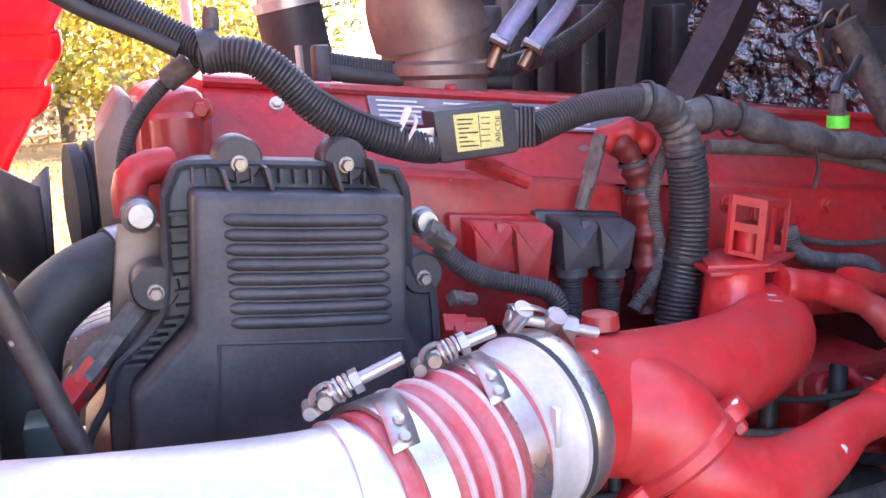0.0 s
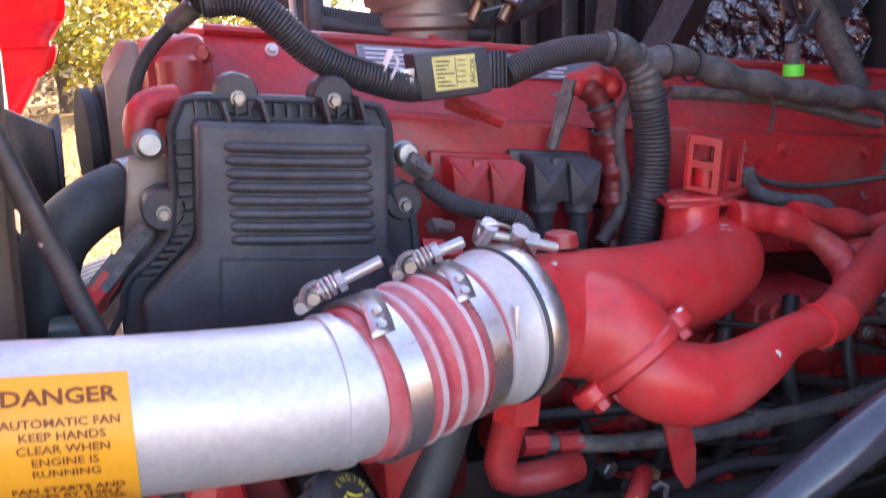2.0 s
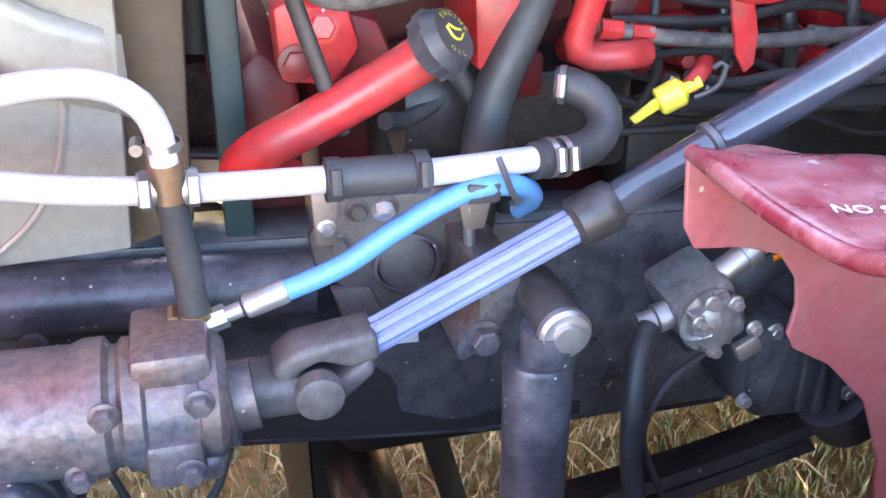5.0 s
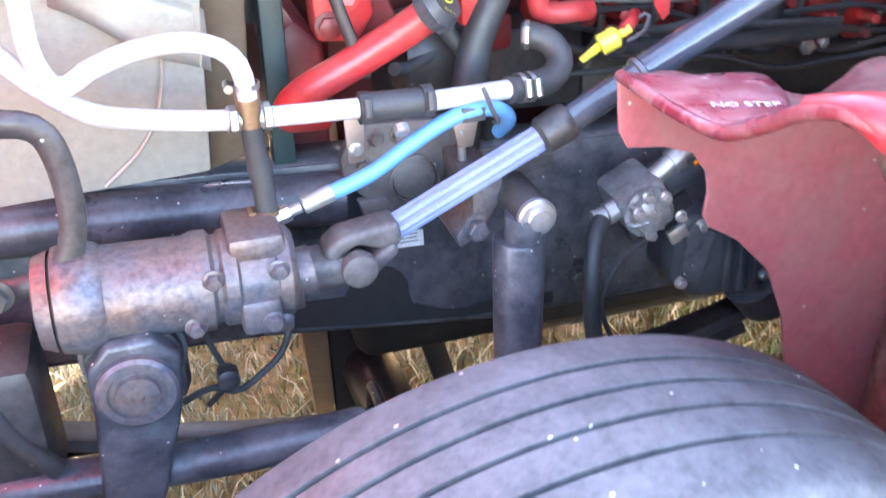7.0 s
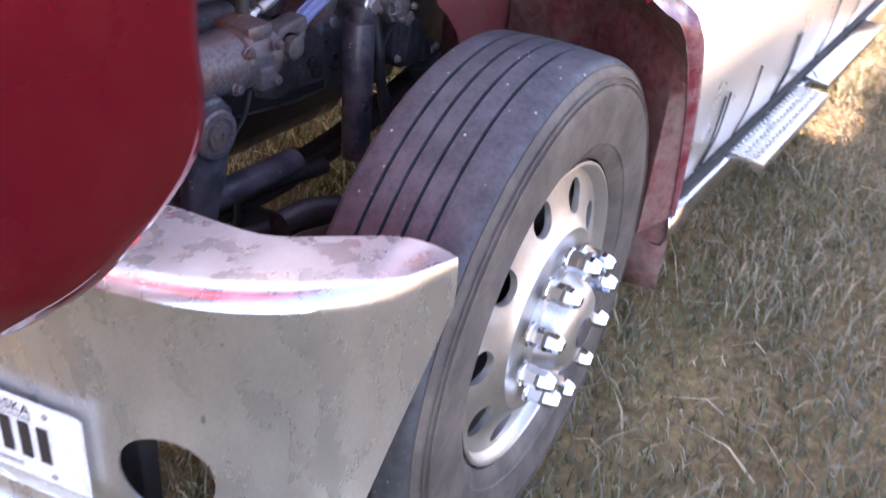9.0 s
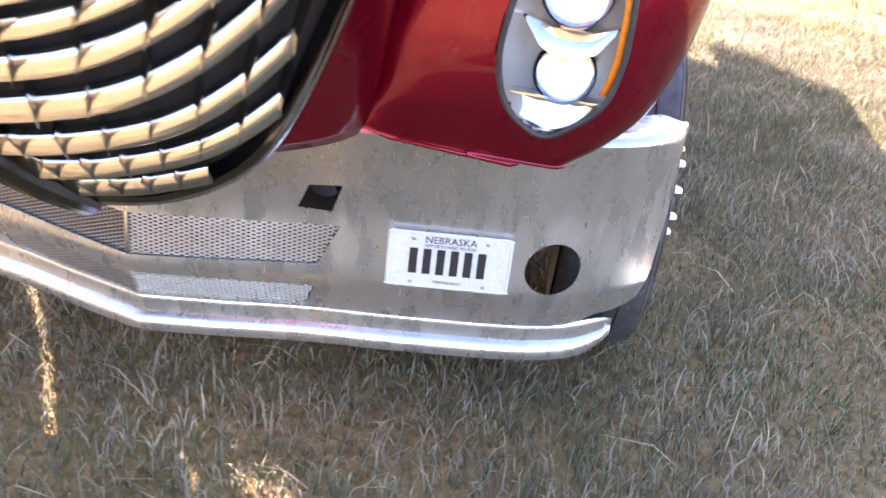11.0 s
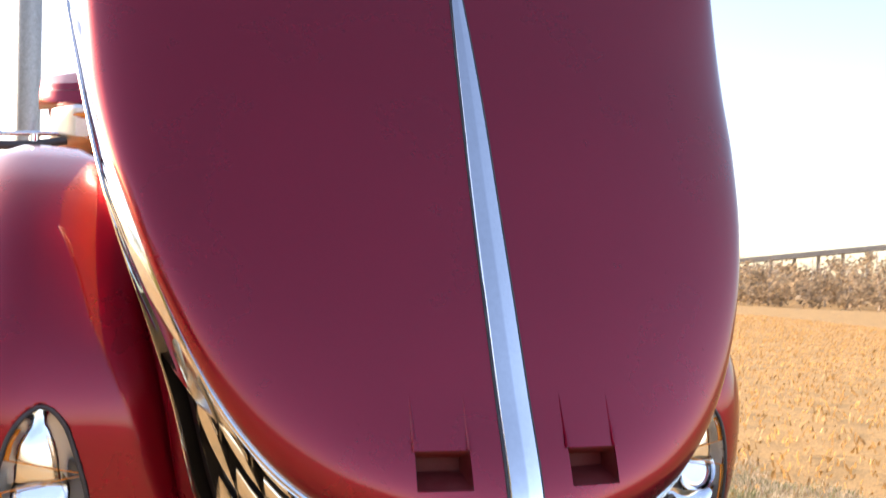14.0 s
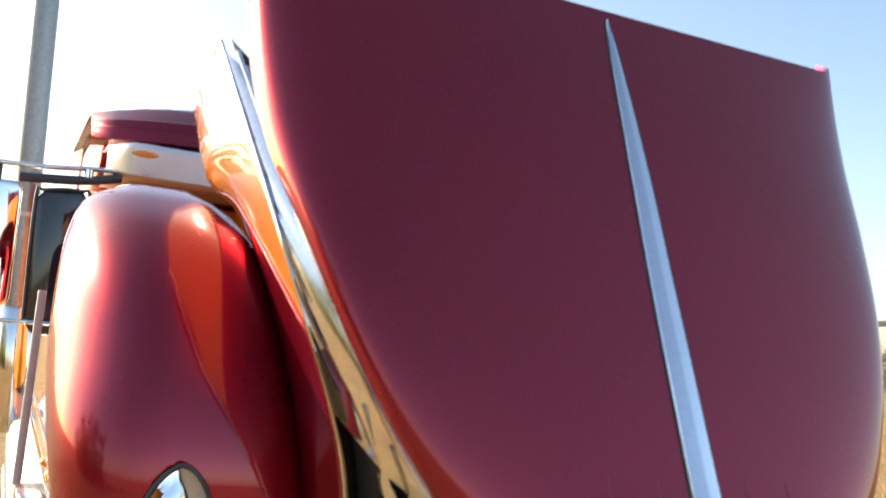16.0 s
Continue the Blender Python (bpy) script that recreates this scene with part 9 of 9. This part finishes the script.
def build_connectors():
    def half_shell(x, z, w, ln):
        """One hooded half: a sloping facet over a tapered column."""
        bm = bmesh.new()
        pts = [(x + 0.003, -0.343, z), (x + w - 0.003, -0.343, z - 0.11 * w), (x, -0.360, z - 0.004), (x + w, -0.360, z - 0.004 - 0.11 * w), (x + w * 0.5, -0.363, z - 0.030),
               (x + w * 0.14, -0.357, z - ln), (x + w * 0.86, -0.357, z - ln), (x + 0.001, -0.318, z), (x + w - 0.001, -0.318, z - 0.11 * w), (x + w * 0.14, -0.325, z - ln), (x + w * 0.86, -0.325, z - ln)]
        v = [bm.verts.new(p) for p in pts]
        for f in ((0, 4, 1), (0, 2, 4), (1, 4, 3), (2, 5, 4), (4, 5, 6), (4, 6, 3), (7, 0, 1, 8), (7, 2, 0), (7, 9, 5, 2), (8, 1, 3), (8, 3, 6, 10), (5, 9, 10, 6), (7, 8, 10, 9)):
            bm.faces.new([v[i] for i in f])
        bmesh.ops.recalc_face_normals(bm, faces=bm.faces)
        bmesh.ops.bevel(bm, geom=list(bm.edges), offset=0.0016, segments=2, profile=0.5, affect="EDGES")
        return bm

    def pair(name, x, z, mat, label):
        t = thing(name, (x, -0.33, z - 0.06), label, "connector", "engine connectors")
        ln = 0.060 if mat is M_RED else 0.050
        part("plate", slab([(x - 0.008, z + 0.004), (x + 0.086, z - 0.006), (x + 0.084, z - 0.046), (x - 0.006, z - 0.036)], -0.324, -0.312, "y", 0.004), mat, t)
        part("bridge", slab([(x + 0.028, z - 0.004), (x + 0.052, z - 0.007), (x + 0.050, z - 0.052), (x + 0.032, z - 0.050)], -0.350, -0.318, "y", 0.003), mat, t)
        for dx in (0.002, 0.0425):
            zz = z - dx * 0.11
            part("housing", half_shell(x + dx, zz, 0.039, ln), mat, t, smooth=30)
            cx = x + dx + 0.0195
            if mat is not M_RED:
                part("collar", turn([(0, 0.0150), (0.003, 0.0158), (0.005, 0.0150), (0.010, 0.0158), (0.012, 0.014)], (cx, -0.342, zz - 0.048), (0, -0.03, -1), 22), mat, t, "ridged black collar")
                part("boot_sleeve", ribbed([(cx, -0.342, zz - 0.058), (cx - 0.001, -0.344, zz - 0.09), (cx - 0.004, -0.347, zz - 0.13)], 0.0108, pitch=0.003), M_LOOM, t)
        part("screw_hole", turn([(0, 0.005), (0.001, 0.005)], (x + 0.0415, -0.3505, z - 0.021), (0, -1, 0), 14), M_DARK, t)
    pair("twin_connector", 0.157, 1.390, M_RED, "red painted twin engine connector")
    pair("twin_connector", 0.2435, 1.386, M_PLASTIC, "black plastic twin engine connector")

    def plug(name, a, b, r, mat, label):
        t = thing(name, a, label, "connector")
        a, b = Vector(a), Vector(b)
        part("shell", tube([tuple(a), tuple(a.lerp(b, 0.55))], r, 4, n=4), mat, t)
        part("latch", tube([tuple(a.lerp(b, 0.2) + Vector((0, -r, 0))), tuple(a.lerp(b, 0.7) + Vector((0, -r, 0)))], r * 0.4, 4, n=3), mat, t)
        part("nose", tube([tuple(a.lerp(b, 0.5)), tuple(b)], r * 0.8, 8, n=4), mat, t)
    plug("sensor_plug", (0.152, -0.37, 1.448), (0.208, -0.37, 1.424), 0.0085, M_RED, "red sensor plug under the module")
    plug("sensor_plug", (0.303, -0.33, 1.458), (0.281, -0.33, 1.388), 0.0085, M_TAPE, "grey dusty sensor plug")
    t = thing("wrapped_harness", (0.35, -0.33, 1.28), "lumpy over-painted red and black harness branch", "wiring harness")
    part("wrap", tube([(0.322, -0.325, 1.452), (0.335, -0.33, 1.435), (0.343, -0.333, 1.41), (0.349, -0.335, 1.37), (0.352, -0.335, 1.32), (0.352, -0.335, 1.28)], lambda u: 0.0125 + 0.0018 * math.sin(u * 37) + 0.001 * math.sin(u * 71), 16, n=60), M_REDDARK, t, "dirty red tape wrap")
    part("yoke", tube([(0.308, -0.32, 1.448), (0.322, -0.325, 1.458), (0.345, -0.325, 1.456), (0.358, -0.32, 1.440)], lambda u: 0.012 + 0.002 * math.sin(u * 17), 14, n=24), M_RED, t, "red forked end")
    for z in (1.43, 1.405):
        part("tie", turn([(-0.002, 0.0135), (-0.002, 0.0152), (0.002, 0.0152), (0.002, 0.0135)], (0.336 + (1.435 - z) * 0.25, -0.331, z), (0.3, 0, -1), 18, cap=False), M_PLASTIC, t)
    plug("sensor_plug", (0.092, -0.43, 1.402), (0.112, -0.43, 1.388), 0.010, M_TAPE, "grey square plug at the module")
    plug("sensor_plug", (0.105, -0.42, 1.318), (0.142, -0.42, 1.312), 0.011, M_REDC, "red pressure sensor with silver threads")
    plug("sensor_plug", (0.118, -0.41, 1.338), (0.142, -0.40, 1.332), 0.007, M_STEEL, "small silver threaded sensor fitting")
    plug("sensor_plug", (-0.178, -0.42, 1.304), (-0.128, -0.40, 1.356), 0.0135, M_TAPE, "dusty red and grey sensor plug")
    plug("sensor_plug", (-0.186, -0.425, 1.296), (-0.160, -0.418, 1.324), 0.0115, M_REDC, "red and grey sensor plug end")
    p = thing("fan_pulley", (-0.15, -0.15, 1.35), "black grooved fan pulley", "pulley")
    part("pulley", turn([(0, 0.04), (0.002, 0.056), (0.012, 0.057), (0.014, 0.05), (0.018, 0.05), (0.02, 0.0585), (0.036, 0.0585), (0.04, 0.05)], (-0.178, -0.17, 1.408), (1, 0.15, 0), 40), M_DARK, p, smooth=30)
    h = thing("radiator_hose", (-0.2, -0.36, 1.2), "thick black rubber radiator hose", "hose")
    part("hose", tube([(-0.115, -0.33, 1.385), (-0.150, -0.345, 1.380), (-0.180, -0.36, 1.367), (-0.205, -0.37, 1.342), (-0.215, -0.375, 1.30), (-0.215, -0.38, 1.22), (-0.22, -0.38, 1.12)], 0.0265, 26), M_RUBBER, h)
    for at, way in (((-0.138, -0.340, 1.383), (1, 0.4, 0.15)), ((-0.215, -0.378, 1.235), (0, 0, 1))):
        part("hose_clamp", turn([(-0.007, 0.0262), (-0.007, 0.0282), (0.007, 0.0282), (0.007, 0.0262)], at, way, 26, cap=False), M_DULL, h, "dull steel hose clamp")
    h = thing("red_elbow", (-0.11, -0.38, 1.44), "red elbow pipe beside the module", "pipe")
    part("elbow", tube([(-0.126, -0.385, 1.425), (-0.126, -0.385, 1.447), (-0.117, -0.38, 1.458), (-0.095, -0.37, 1.460)], 0.0135, 20), M_RED, h)
    h = thing("stay_rod", (-0.1, -0.56, 1.07), "dark grey flat stay rod in front of the hose", "stay")
    part("rod", tube([(-0.222, -0.555, 1.46), (-0.172, -0.557, 1.313), (-0.135, -0.558, 1.19), (-0.102, -0.56, 1.085)], 0.008, 10, n=20), M_IRON, h)
    h = thing("breather_hose", (0.05, -0.5, 1.05), "thick dusty black breather hose", "hose")
    part("hose", tube([(0.135, -0.47, 1.30), (0.118, -0.49, 1.235), (0.085, -0.51, 1.165), (0.055, -0.52, 1.10), (0.042, -0.52, 1.03), (0.045, -0.50, 0.95)], 0.0215, 22), M_RUBBER, h)
    part("hose_clamp", turn([(-0.005, 0.0215), (-0.005, 0.0232), (0.005, 0.0232), (0.005, 0.0215)], (0.118, -0.49, 1.235), (0.3, 0.2, 0.9), 22, cap=False), M_DULL, h, "dull steel hose clamp")
    h = thing("braided_line", (0.3, -0.5, 1.13), "grey braided fuel line with fittings", "pipe")
    part("line", tube([(0.165, -0.49, 1.150), (0.24, -0.50, 1.137), (0.34, -0.50, 1.127), (0.424, -0.50, 1.128), (0.52, -0.49, 1.125), (0.65, -0.46, 1.12)], 0.0082, 14), M_TAPE, h, "braided grey hose")
    for x, z in ((0.18, 1.148), (0.215, 1.141), (0.425, 1.128)):
        part("fitting", turn([(-0.012, 0.011), (0.012, 0.011)], (x, -0.497, z), (1, 0, -0.12), 6), M_RED if x < 0.3 else M_TAPE, h)
    part("line", tube([(0.255, -0.53, 1.105), (0.32, -0.52, 1.09), (0.39, -0.51, 1.092), (0.5, -0.50, 1.075), (0.65, -0.48, 1.06)], 0.006, 12), M_RUBBER, h, "black rubber line")
    part("line", tube([(0.26, -0.52, 1.075), (0.34, -0.50, 1.06), (0.46, -0.49, 1.05), (0.66, -0.46, 1.04)], 0.012, 12), M_RUBBER, h, "thick black line")
    u = thing("black_hose_run", (0.1, -0.45, 0.9), "dark hoses hanging under the engine", "hose")
    part("hose", tube([(0.02, -0.48, 1.12), (0.06, -0.49, 1.06), (0.09, -0.47, 1.00), (0.10, -0.44, 0.92)], 0.012, 12), M_RUBBER, u)
    part("hose", tube([(-0.05, -0.50, 1.07), (-0.02, -0.47, 1.06), (0.03, -0.45, 1.08), (0.07, -0.44, 1.15)], 0.009, 12), M_RUBBER, u)
    part("wire", tube([(-0.16, -0.52, 1.25), (-0.13, -0.55, 1.215), (-0.09, -0.55, 1.20), (0.0, -0.53, 1.21), (0.06, -0.5, 1.22)], 0.009, 10), M_TAPE, u)


build_connectors()


def build_fuel_lines():
    f = thing("fuel_line_set", (0.5, -0.30, 1.1), "dirty dark fuel lines and red stubs along the engine", "fuel lines")
    rnd = random.Random(41)
    # thin lines running along the engine, sagging between their clips
    for k in range(9):
        z = 1.225 - 0.027 * k
        y = -0.395 - 0.025 * rnd.random()
        pts = [(0.22 + 0.13 * j, y + 0.010 * math.sin(j * 1.7 + k), z - 0.010 * j + 0.016 * math.sin(j * 2.1 + k * 1.3)) for j in range(7)]
        part("line", tube(pts, rnd.choice((0.0035, 0.005, 0.007)), 10, n=60), rnd.choice((M_IRON, M_RUBBER, M_TAPE, M_REDDARK)), f)
    # red stubs with hex ends, some cleaner than others
    for k in range(26):
        x, z = 0.24 + 0.62 * rnd.random(), 1.21 - 0.22 * rnd.random()
        r = rnd.uniform(0.008, 0.017)
        way = (rnd.uniform(-0.4, 0.4), -1, rnd.uniform(-0.3, 0.4))
        st = part("stub", turn([(0, r), (0.024, r * 0.95), (0.028, r * 0.65), (0.042, r * 0.6), (0.046, r * 0.62)], (x, -0.362, z), way, 14), rnd.choice((M_RED, M_REDDARK, M_REDC, M_RED)), f, "red fuel stub")
        end = Vector((x, -0.362, z)) + Vector(way).normalized() * 0.043
        part("hex_end", turn([(0, r * 0.85), (0.010, r * 0.85), (0.012, r * 0.7), (0.013, 0.001)], end, way, 6), rnd.choice((M_RED, M_REDDARK, M_DULL)), st)
    # upright hoses, brackets and oval covers between the stubs
    for k in range(8):
        x = 0.27 + 0.085 * k
        part("riser", tube([(x, -0.385, 1.00), (x + 0.014, -0.415, 1.07), (x + 0.004, -0.41, 1.14), (x + 0.026, -0.385, 1.21)], rnd.uniform(0.005, 0.010), 10), rnd.choice((M_IRON, M_RUBBER, M_REDDARK)), f)
    for k in range(9):
        x, z = 0.25 + 0.068 * k, 1.20 - 0.17 * rnd.random()
        w, h = rnd.uniform(0.012, 0.026), rnd.uniform(0.014, 0.034)
        part("bracket", slab([(x - w, z - h), (x + w * 0.6, z - h), (x + w, z - h * 0.4), (x + w * 0.8, z + h), (x - w * 0.5, z + h), (x - w, z + h * 0.3)], -0.392, -0.365, "y", 0.004), rnd.choice((M_RED, M_REDC, M_REDDARK)), f, "small bolted bracket")
        part("bracket_bolt", bolt((x, -0.392, z), (0, -1, 0.05), 0.006, 0.006), rnd.choice((M_RED, M_DULL)), f)
    part("filter_housing", turn([(0, 0.03), (0.004, 0.036), (0.09, 0.036), (0.10, 0.028), (0.102, 0.001)], (0.56, -0.40, 1.10), (0, -0.1, -1), 24), M_DARK, f, "black filter body")


build_fuel_lines()


def build_upper():
    p = thing("turbo_elbow", (0.22, -0.1, 1.45), "heat-stained steel turbo elbow with clamps", "exhaust elbow")
    part("can", turn([(0, 0.058), (0.05, 0.06), (0.055, 0.066), (0.066, 0.066), (0.07, 0.06), (0.10, 0.06)], (0.218, -0.10, 1.46), (0.0, 0, 1), 36), M_RUSTPIPE, p, "brown can with a band clamp")
    part("elbow", tube([(0.216, -0.10, 1.555), (0.205, -0.105, 1.60), (0.225, -0.12, 1.645), (0.28, -0.16, 1.67), (0.36, -0.20, 1.665)], lambda s: 0.066 + (0.005 * math.sin(s * 60) if s > 0.55 else 0) - 0.012 * s, 32, n=60), M_RUSTPIPE, p, "ribbed brown elbow")
    x = thing("exhaust_pipe", (0.6, -0.25, 1.62), "wide brown stained steel pipe above the engine", "pipe")
    part("pipe", tube([(0.30, -0.19, 1.662), (0.42, -0.22, 1.652), (0.60, -0.25, 1.644), (0.80, -0.27, 1.648), (0.92, -0.28, 1.655)], 0.050, 32), M_RUSTPIPE, x)
    h = thing("intake_hose", (0.1, 0.1, 1.5), "dark rubber hose with a clamp and metal pipe above", "hose")
    part("hose", tube([(0.115, 0.10, 1.50), (0.103, 0.10, 1.55), (0.092, 0.10, 1.61)], 0.042, 28), M_RUBBER, h)
    part("clamp", turn([(-0.006, 0.042), (-0.006, 0.0445), (0.006, 0.0445), (0.006, 0.042)], (0.093, 0.10, 1.605), (-0.2, 0, 1), 28, cap=False), M_STEEL, h)
    part("pipe", tube([(0.093, 0.10, 1.60), (0.085, 0.10, 1.66), (0.08, 0.10, 1.75)], 0.037, 28), M_TUBE, h)
    h = thing("blue_coolant_hoses", (0.3, -0.15, 1.54), "pair of lilac blue silicone hoses", "hose")
    for a in (((0.277, -0.15, 1.545), (0.292, -0.15, 1.568), (0.312, -0.15, 1.592), (0.34, -0.14, 1.64)), ((0.316, -0.15, 1.540), (0.335, -0.15, 1.562), (0.358, -0.15, 1.588), (0.39, -0.14, 1.64))):
        part("hose", tube(a, 0.0105, 16), M_BLUESIL, h)
        clamp(h, a[0], (0.5, 0, 0.8), 0.0105, width=0.007)
        part("nozzle", tube([a[0], (a[0][0] - 0.012, -0.15, 1.52)], 0.007, 12, n=4), M_COPPER, h)
    t = thing("wiring_loom", (0.1, -0.12, 1.52), "black loom sagging behind the valve cover", "wiring loom", "engine looms")
    part("sleeve", ribbed([(0.085, -0.12, 1.532), (0.13, -0.12, 1.524), (0.19, -0.12, 1.517), (0.266, -0.12, 1.517), (0.343, -0.12, 1.533), (0.409, -0.12, 1.567), (0.44, -0.12, 1.60), (0.46, -0.12, 1.65)], 0.0125, pitch=0.0032), M_LOOM, t, smooth=25)
    part("lower", tube([(0.075, -0.13, 1.525), (0.13, -0.13, 1.515), (0.2, -0.125, 1.508), (0.3, -0.12, 1.505)], 0.009, 12), M_RUBBER, t)
    part("clip", block(0.073, 0.09, -0.14, -0.115, 1.51, 1.55, 0.003), M_PLASTIC, t)
    part("lever", tube([(0.06, -0.13, 1.51), (0.058, -0.13, 1.55)], 0.004, 8, n=4), M_STEEL, t)
    # firewall side
    f = thing("firewall", (0.92, 0, 1.2), "dark cab firewall with heat shield foil", "firewall")
    rows = []
    rf = random.Random(3)
    for i in range(46):
        r = []
        for j in range(40):
            y, z = -0.12 + 0.40 * j / 39, 1.38 + 0.34 * i / 45
            n1 = noise.noise(Vector((y * 26, z * 26, 1))) + 0.6 * noise.noise(Vector((y * 60, z * 60, 5)))
            r.append((0.885 + 0.016 * n1 - 0.10 * (j / 39) ** 2, y, z))
        rows.append(r)
    part("heat_foil", sheet(rows), M_FOIL, f, "crinkled silver heat foil", smooth=0, fix=False)
    part("panel", block(0.90, 0.93, -1.05, 1.05, 0.9, 1.95, 0.01), M_DARK, f)
    part("pillar", tube([(0.62, 0.02, 1.45), (0.68, 0.0, 1.57), (0.73, -0.02, 1.70)], 0.032, 4, n=6), M_IRON, f, "dark slanted post")
    part("pillar", tube([(0.55, 0.05, 1.44), (0.57, 0.05, 1.60), (0.58, 0.05, 1.75)], 0.02, 4, n=6), M_IRON, f)
    for k in range(7):
        x = 0.36 + 0.05 * k
        part("dark_bracket", block(x, x + 0.03, 0.10 + 0.02 * (k % 3), 0.16 + 0.02 * (k % 2), 1.42, 1.60 + 0.02 * (k % 3), 0.006), M_IRON, f)
    part("dark_backing", block(0.36, 0.86, 0.26, 0.30, 1.40, 1.80, 0.01), M_DARK, f)
    c = thing("fuse_plug_cluster", (0.7, -0.2, 1.48), "tangle of black connectors and copper wires", "connector")
    part("connector", block(0.705, 0.765, -0.22, -0.16, 1.51, 1.555, 0.006), M_PLASTIC, c)
    part("connector", block(0.735, 0.80, -0.20, -0.12, 1.55, 1.60, 0.006), M_PLASTIC, c)
    rw = random.Random(14)
    for k in range(10):
        a = Vector((0.66 + 0.012 * k, -0.20, 1.50 + 0.008 * (k % 4)))
        part("wire", tube([tuple(a), tuple(a + Vector((rw.uniform(-0.03, 0.02), 0.01, 0.04))), tuple(a + Vector((0.03, 0.02, rw.uniform(0.03, 0.07)))), (0.73, -0.17, 1.545)], 0.0028, 6), M_COPPER if k % 2 else M_LOOM, c)
    part("taped_trunk", tube([(0.70, -0.20, 1.56), (0.72, -0.21, 1.52), (0.745, -0.22, 1.47), (0.77, -0.23, 1.42)], 0.018, 12), M_TAPE, c)
    part("hanging_tail", tube([(0.76, -0.20, 1.45), (0.757, -0.20, 1.40), (0.752, -0.20, 1.335)], 0.006, 8), M_TAPE, c)
    # pale rod beyond the engine
    r = thing("pale_rod", (0.075, 1.3, 1.3), "pale upright rod beyond the engine", "rod")
    part("rod", tube([(0.085, 1.3, 1.2), (0.078, 1.3, 1.55), (0.068, 1.3, 1.85)], 0.014, 12), M_WHITEPIPE, r)


build_upper()


# ---- exhaust stack and mirrors on the truck's right side ----
def build_right_side():
    st = thing("exhaust_stack", (4.75, 1.36, 0.75), "tall chrome exhaust stack behind the cab", "exhaust stack")
    # chrome pipe in dull zinc: its dark backlit reflection is put into the colour
    part("stack_pipe", tube([(4.75, 1.32, 1.67), (4.77, 1.37, 3.1), (4.80, 1.42, 4.54)], 0.099, 28, n=20), M_DULL, st, "slim chrome pipe, darkened as if backlit")
    part("heat_shield", turn([(0, 0.138), (0.01, 0.144), (0.94, 0.144), (0.96, 0.132)], (4.74, 1.26, 0.77), (0.01, 0.05, 1), 36), M_GRILLE, st, "perforated chrome heat shield")
    part("clamp_ring", turn([(0, 0.105), (0.036, 0.105)], (4.76, 1.34, 2.44), (0.01, 0.03, 1), 28), M_STEEL, st)
    part("cap_ring", turn([(-0.024, 0.102), (0.0, 0.102), (0.0, 0.09), (-0.07, 0.088)], (4.80, 1.42, 4.546), (0.02, 0.035, 1), 28, cap=False), M_STEEL, st)
    m = thing("side_mirror", (1.15, 1.2, 1.7), "tall dark side mirror on chrome arms", "side mirror", "side mirrors")
    bm = slab([(1.13, 1.70), (1.16, 1.66), (1.29, 1.66), (1.33, 1.72), (1.345, 2.26), (1.31, 2.305), (1.15, 2.32), (1.12, 2.27)], 1.14, 1.20, "x", 0.018, 3)
    part("mirror_body", bm, M_GLASSW, m, "dark glossy mirror housing")
    part("mirror_rim", tube([(1.145, 1.13, 1.70), (1.145, 1.122, 2.27), (1.145, 1.15, 2.318), (1.145, 1.31, 2.303), (1.145, 1.343, 2.26), (1.145, 1.33, 1.72)], 0.008, 8, n=60), M_PLASTIC, m)
    part("upper_arm", tube([(1.12, 0.98, 2.43), (1.11, 1.13, 2.42), (1.10, 1.33, 2.40), (1.10, 1.62, 2.39)], 0.012, 10), M_CHROME, m, "slim chrome arm")
    part("lower_arm", tube([(1.12, 1.0, 2.40), (1.11, 1.15, 2.365), (1.10, 1.35, 2.345), (1.10, 1.42, 2.34)], 0.022, 10), M_PLASTIC, m, "black mirror arm")
    part("swivel", turn([(-0.03, 0.022), (0.03, 0.022)], (1.115, 1.14, 2.385), (0, 0, 1), 16), M_CHROME, m)
    n = thing("side_mirror", (1.1, 1.45, 1.75), "chrome backed square mirror on a thin arm", "side mirror", "side mirrors")
    bm = slab([(1.395, 1.80), (1.43, 1.77), (1.60, 1.77), (1.62, 1.80), (1.62, 2.29), (1.59, 2.32), (1.42, 2.32), (1.40, 2.29)], 1.08, 1.13, "x", 0.015, 3)
    part("mirror_body", bm, M_CHROME, n, "chrome mirror back")
    part("stay", tube([(1.10, 1.50, 2.31), (1.10, 1.50, 2.40)], 0.01, 10, n=4), M_PLASTIC, n)
    part("stay", tube([(1.10, 1.09, 1.72), (1.10, 1.25, 1.715), (1.10, 1.62, 1.71)], 0.01, 10), M_CHROME, n)


build_right_side()
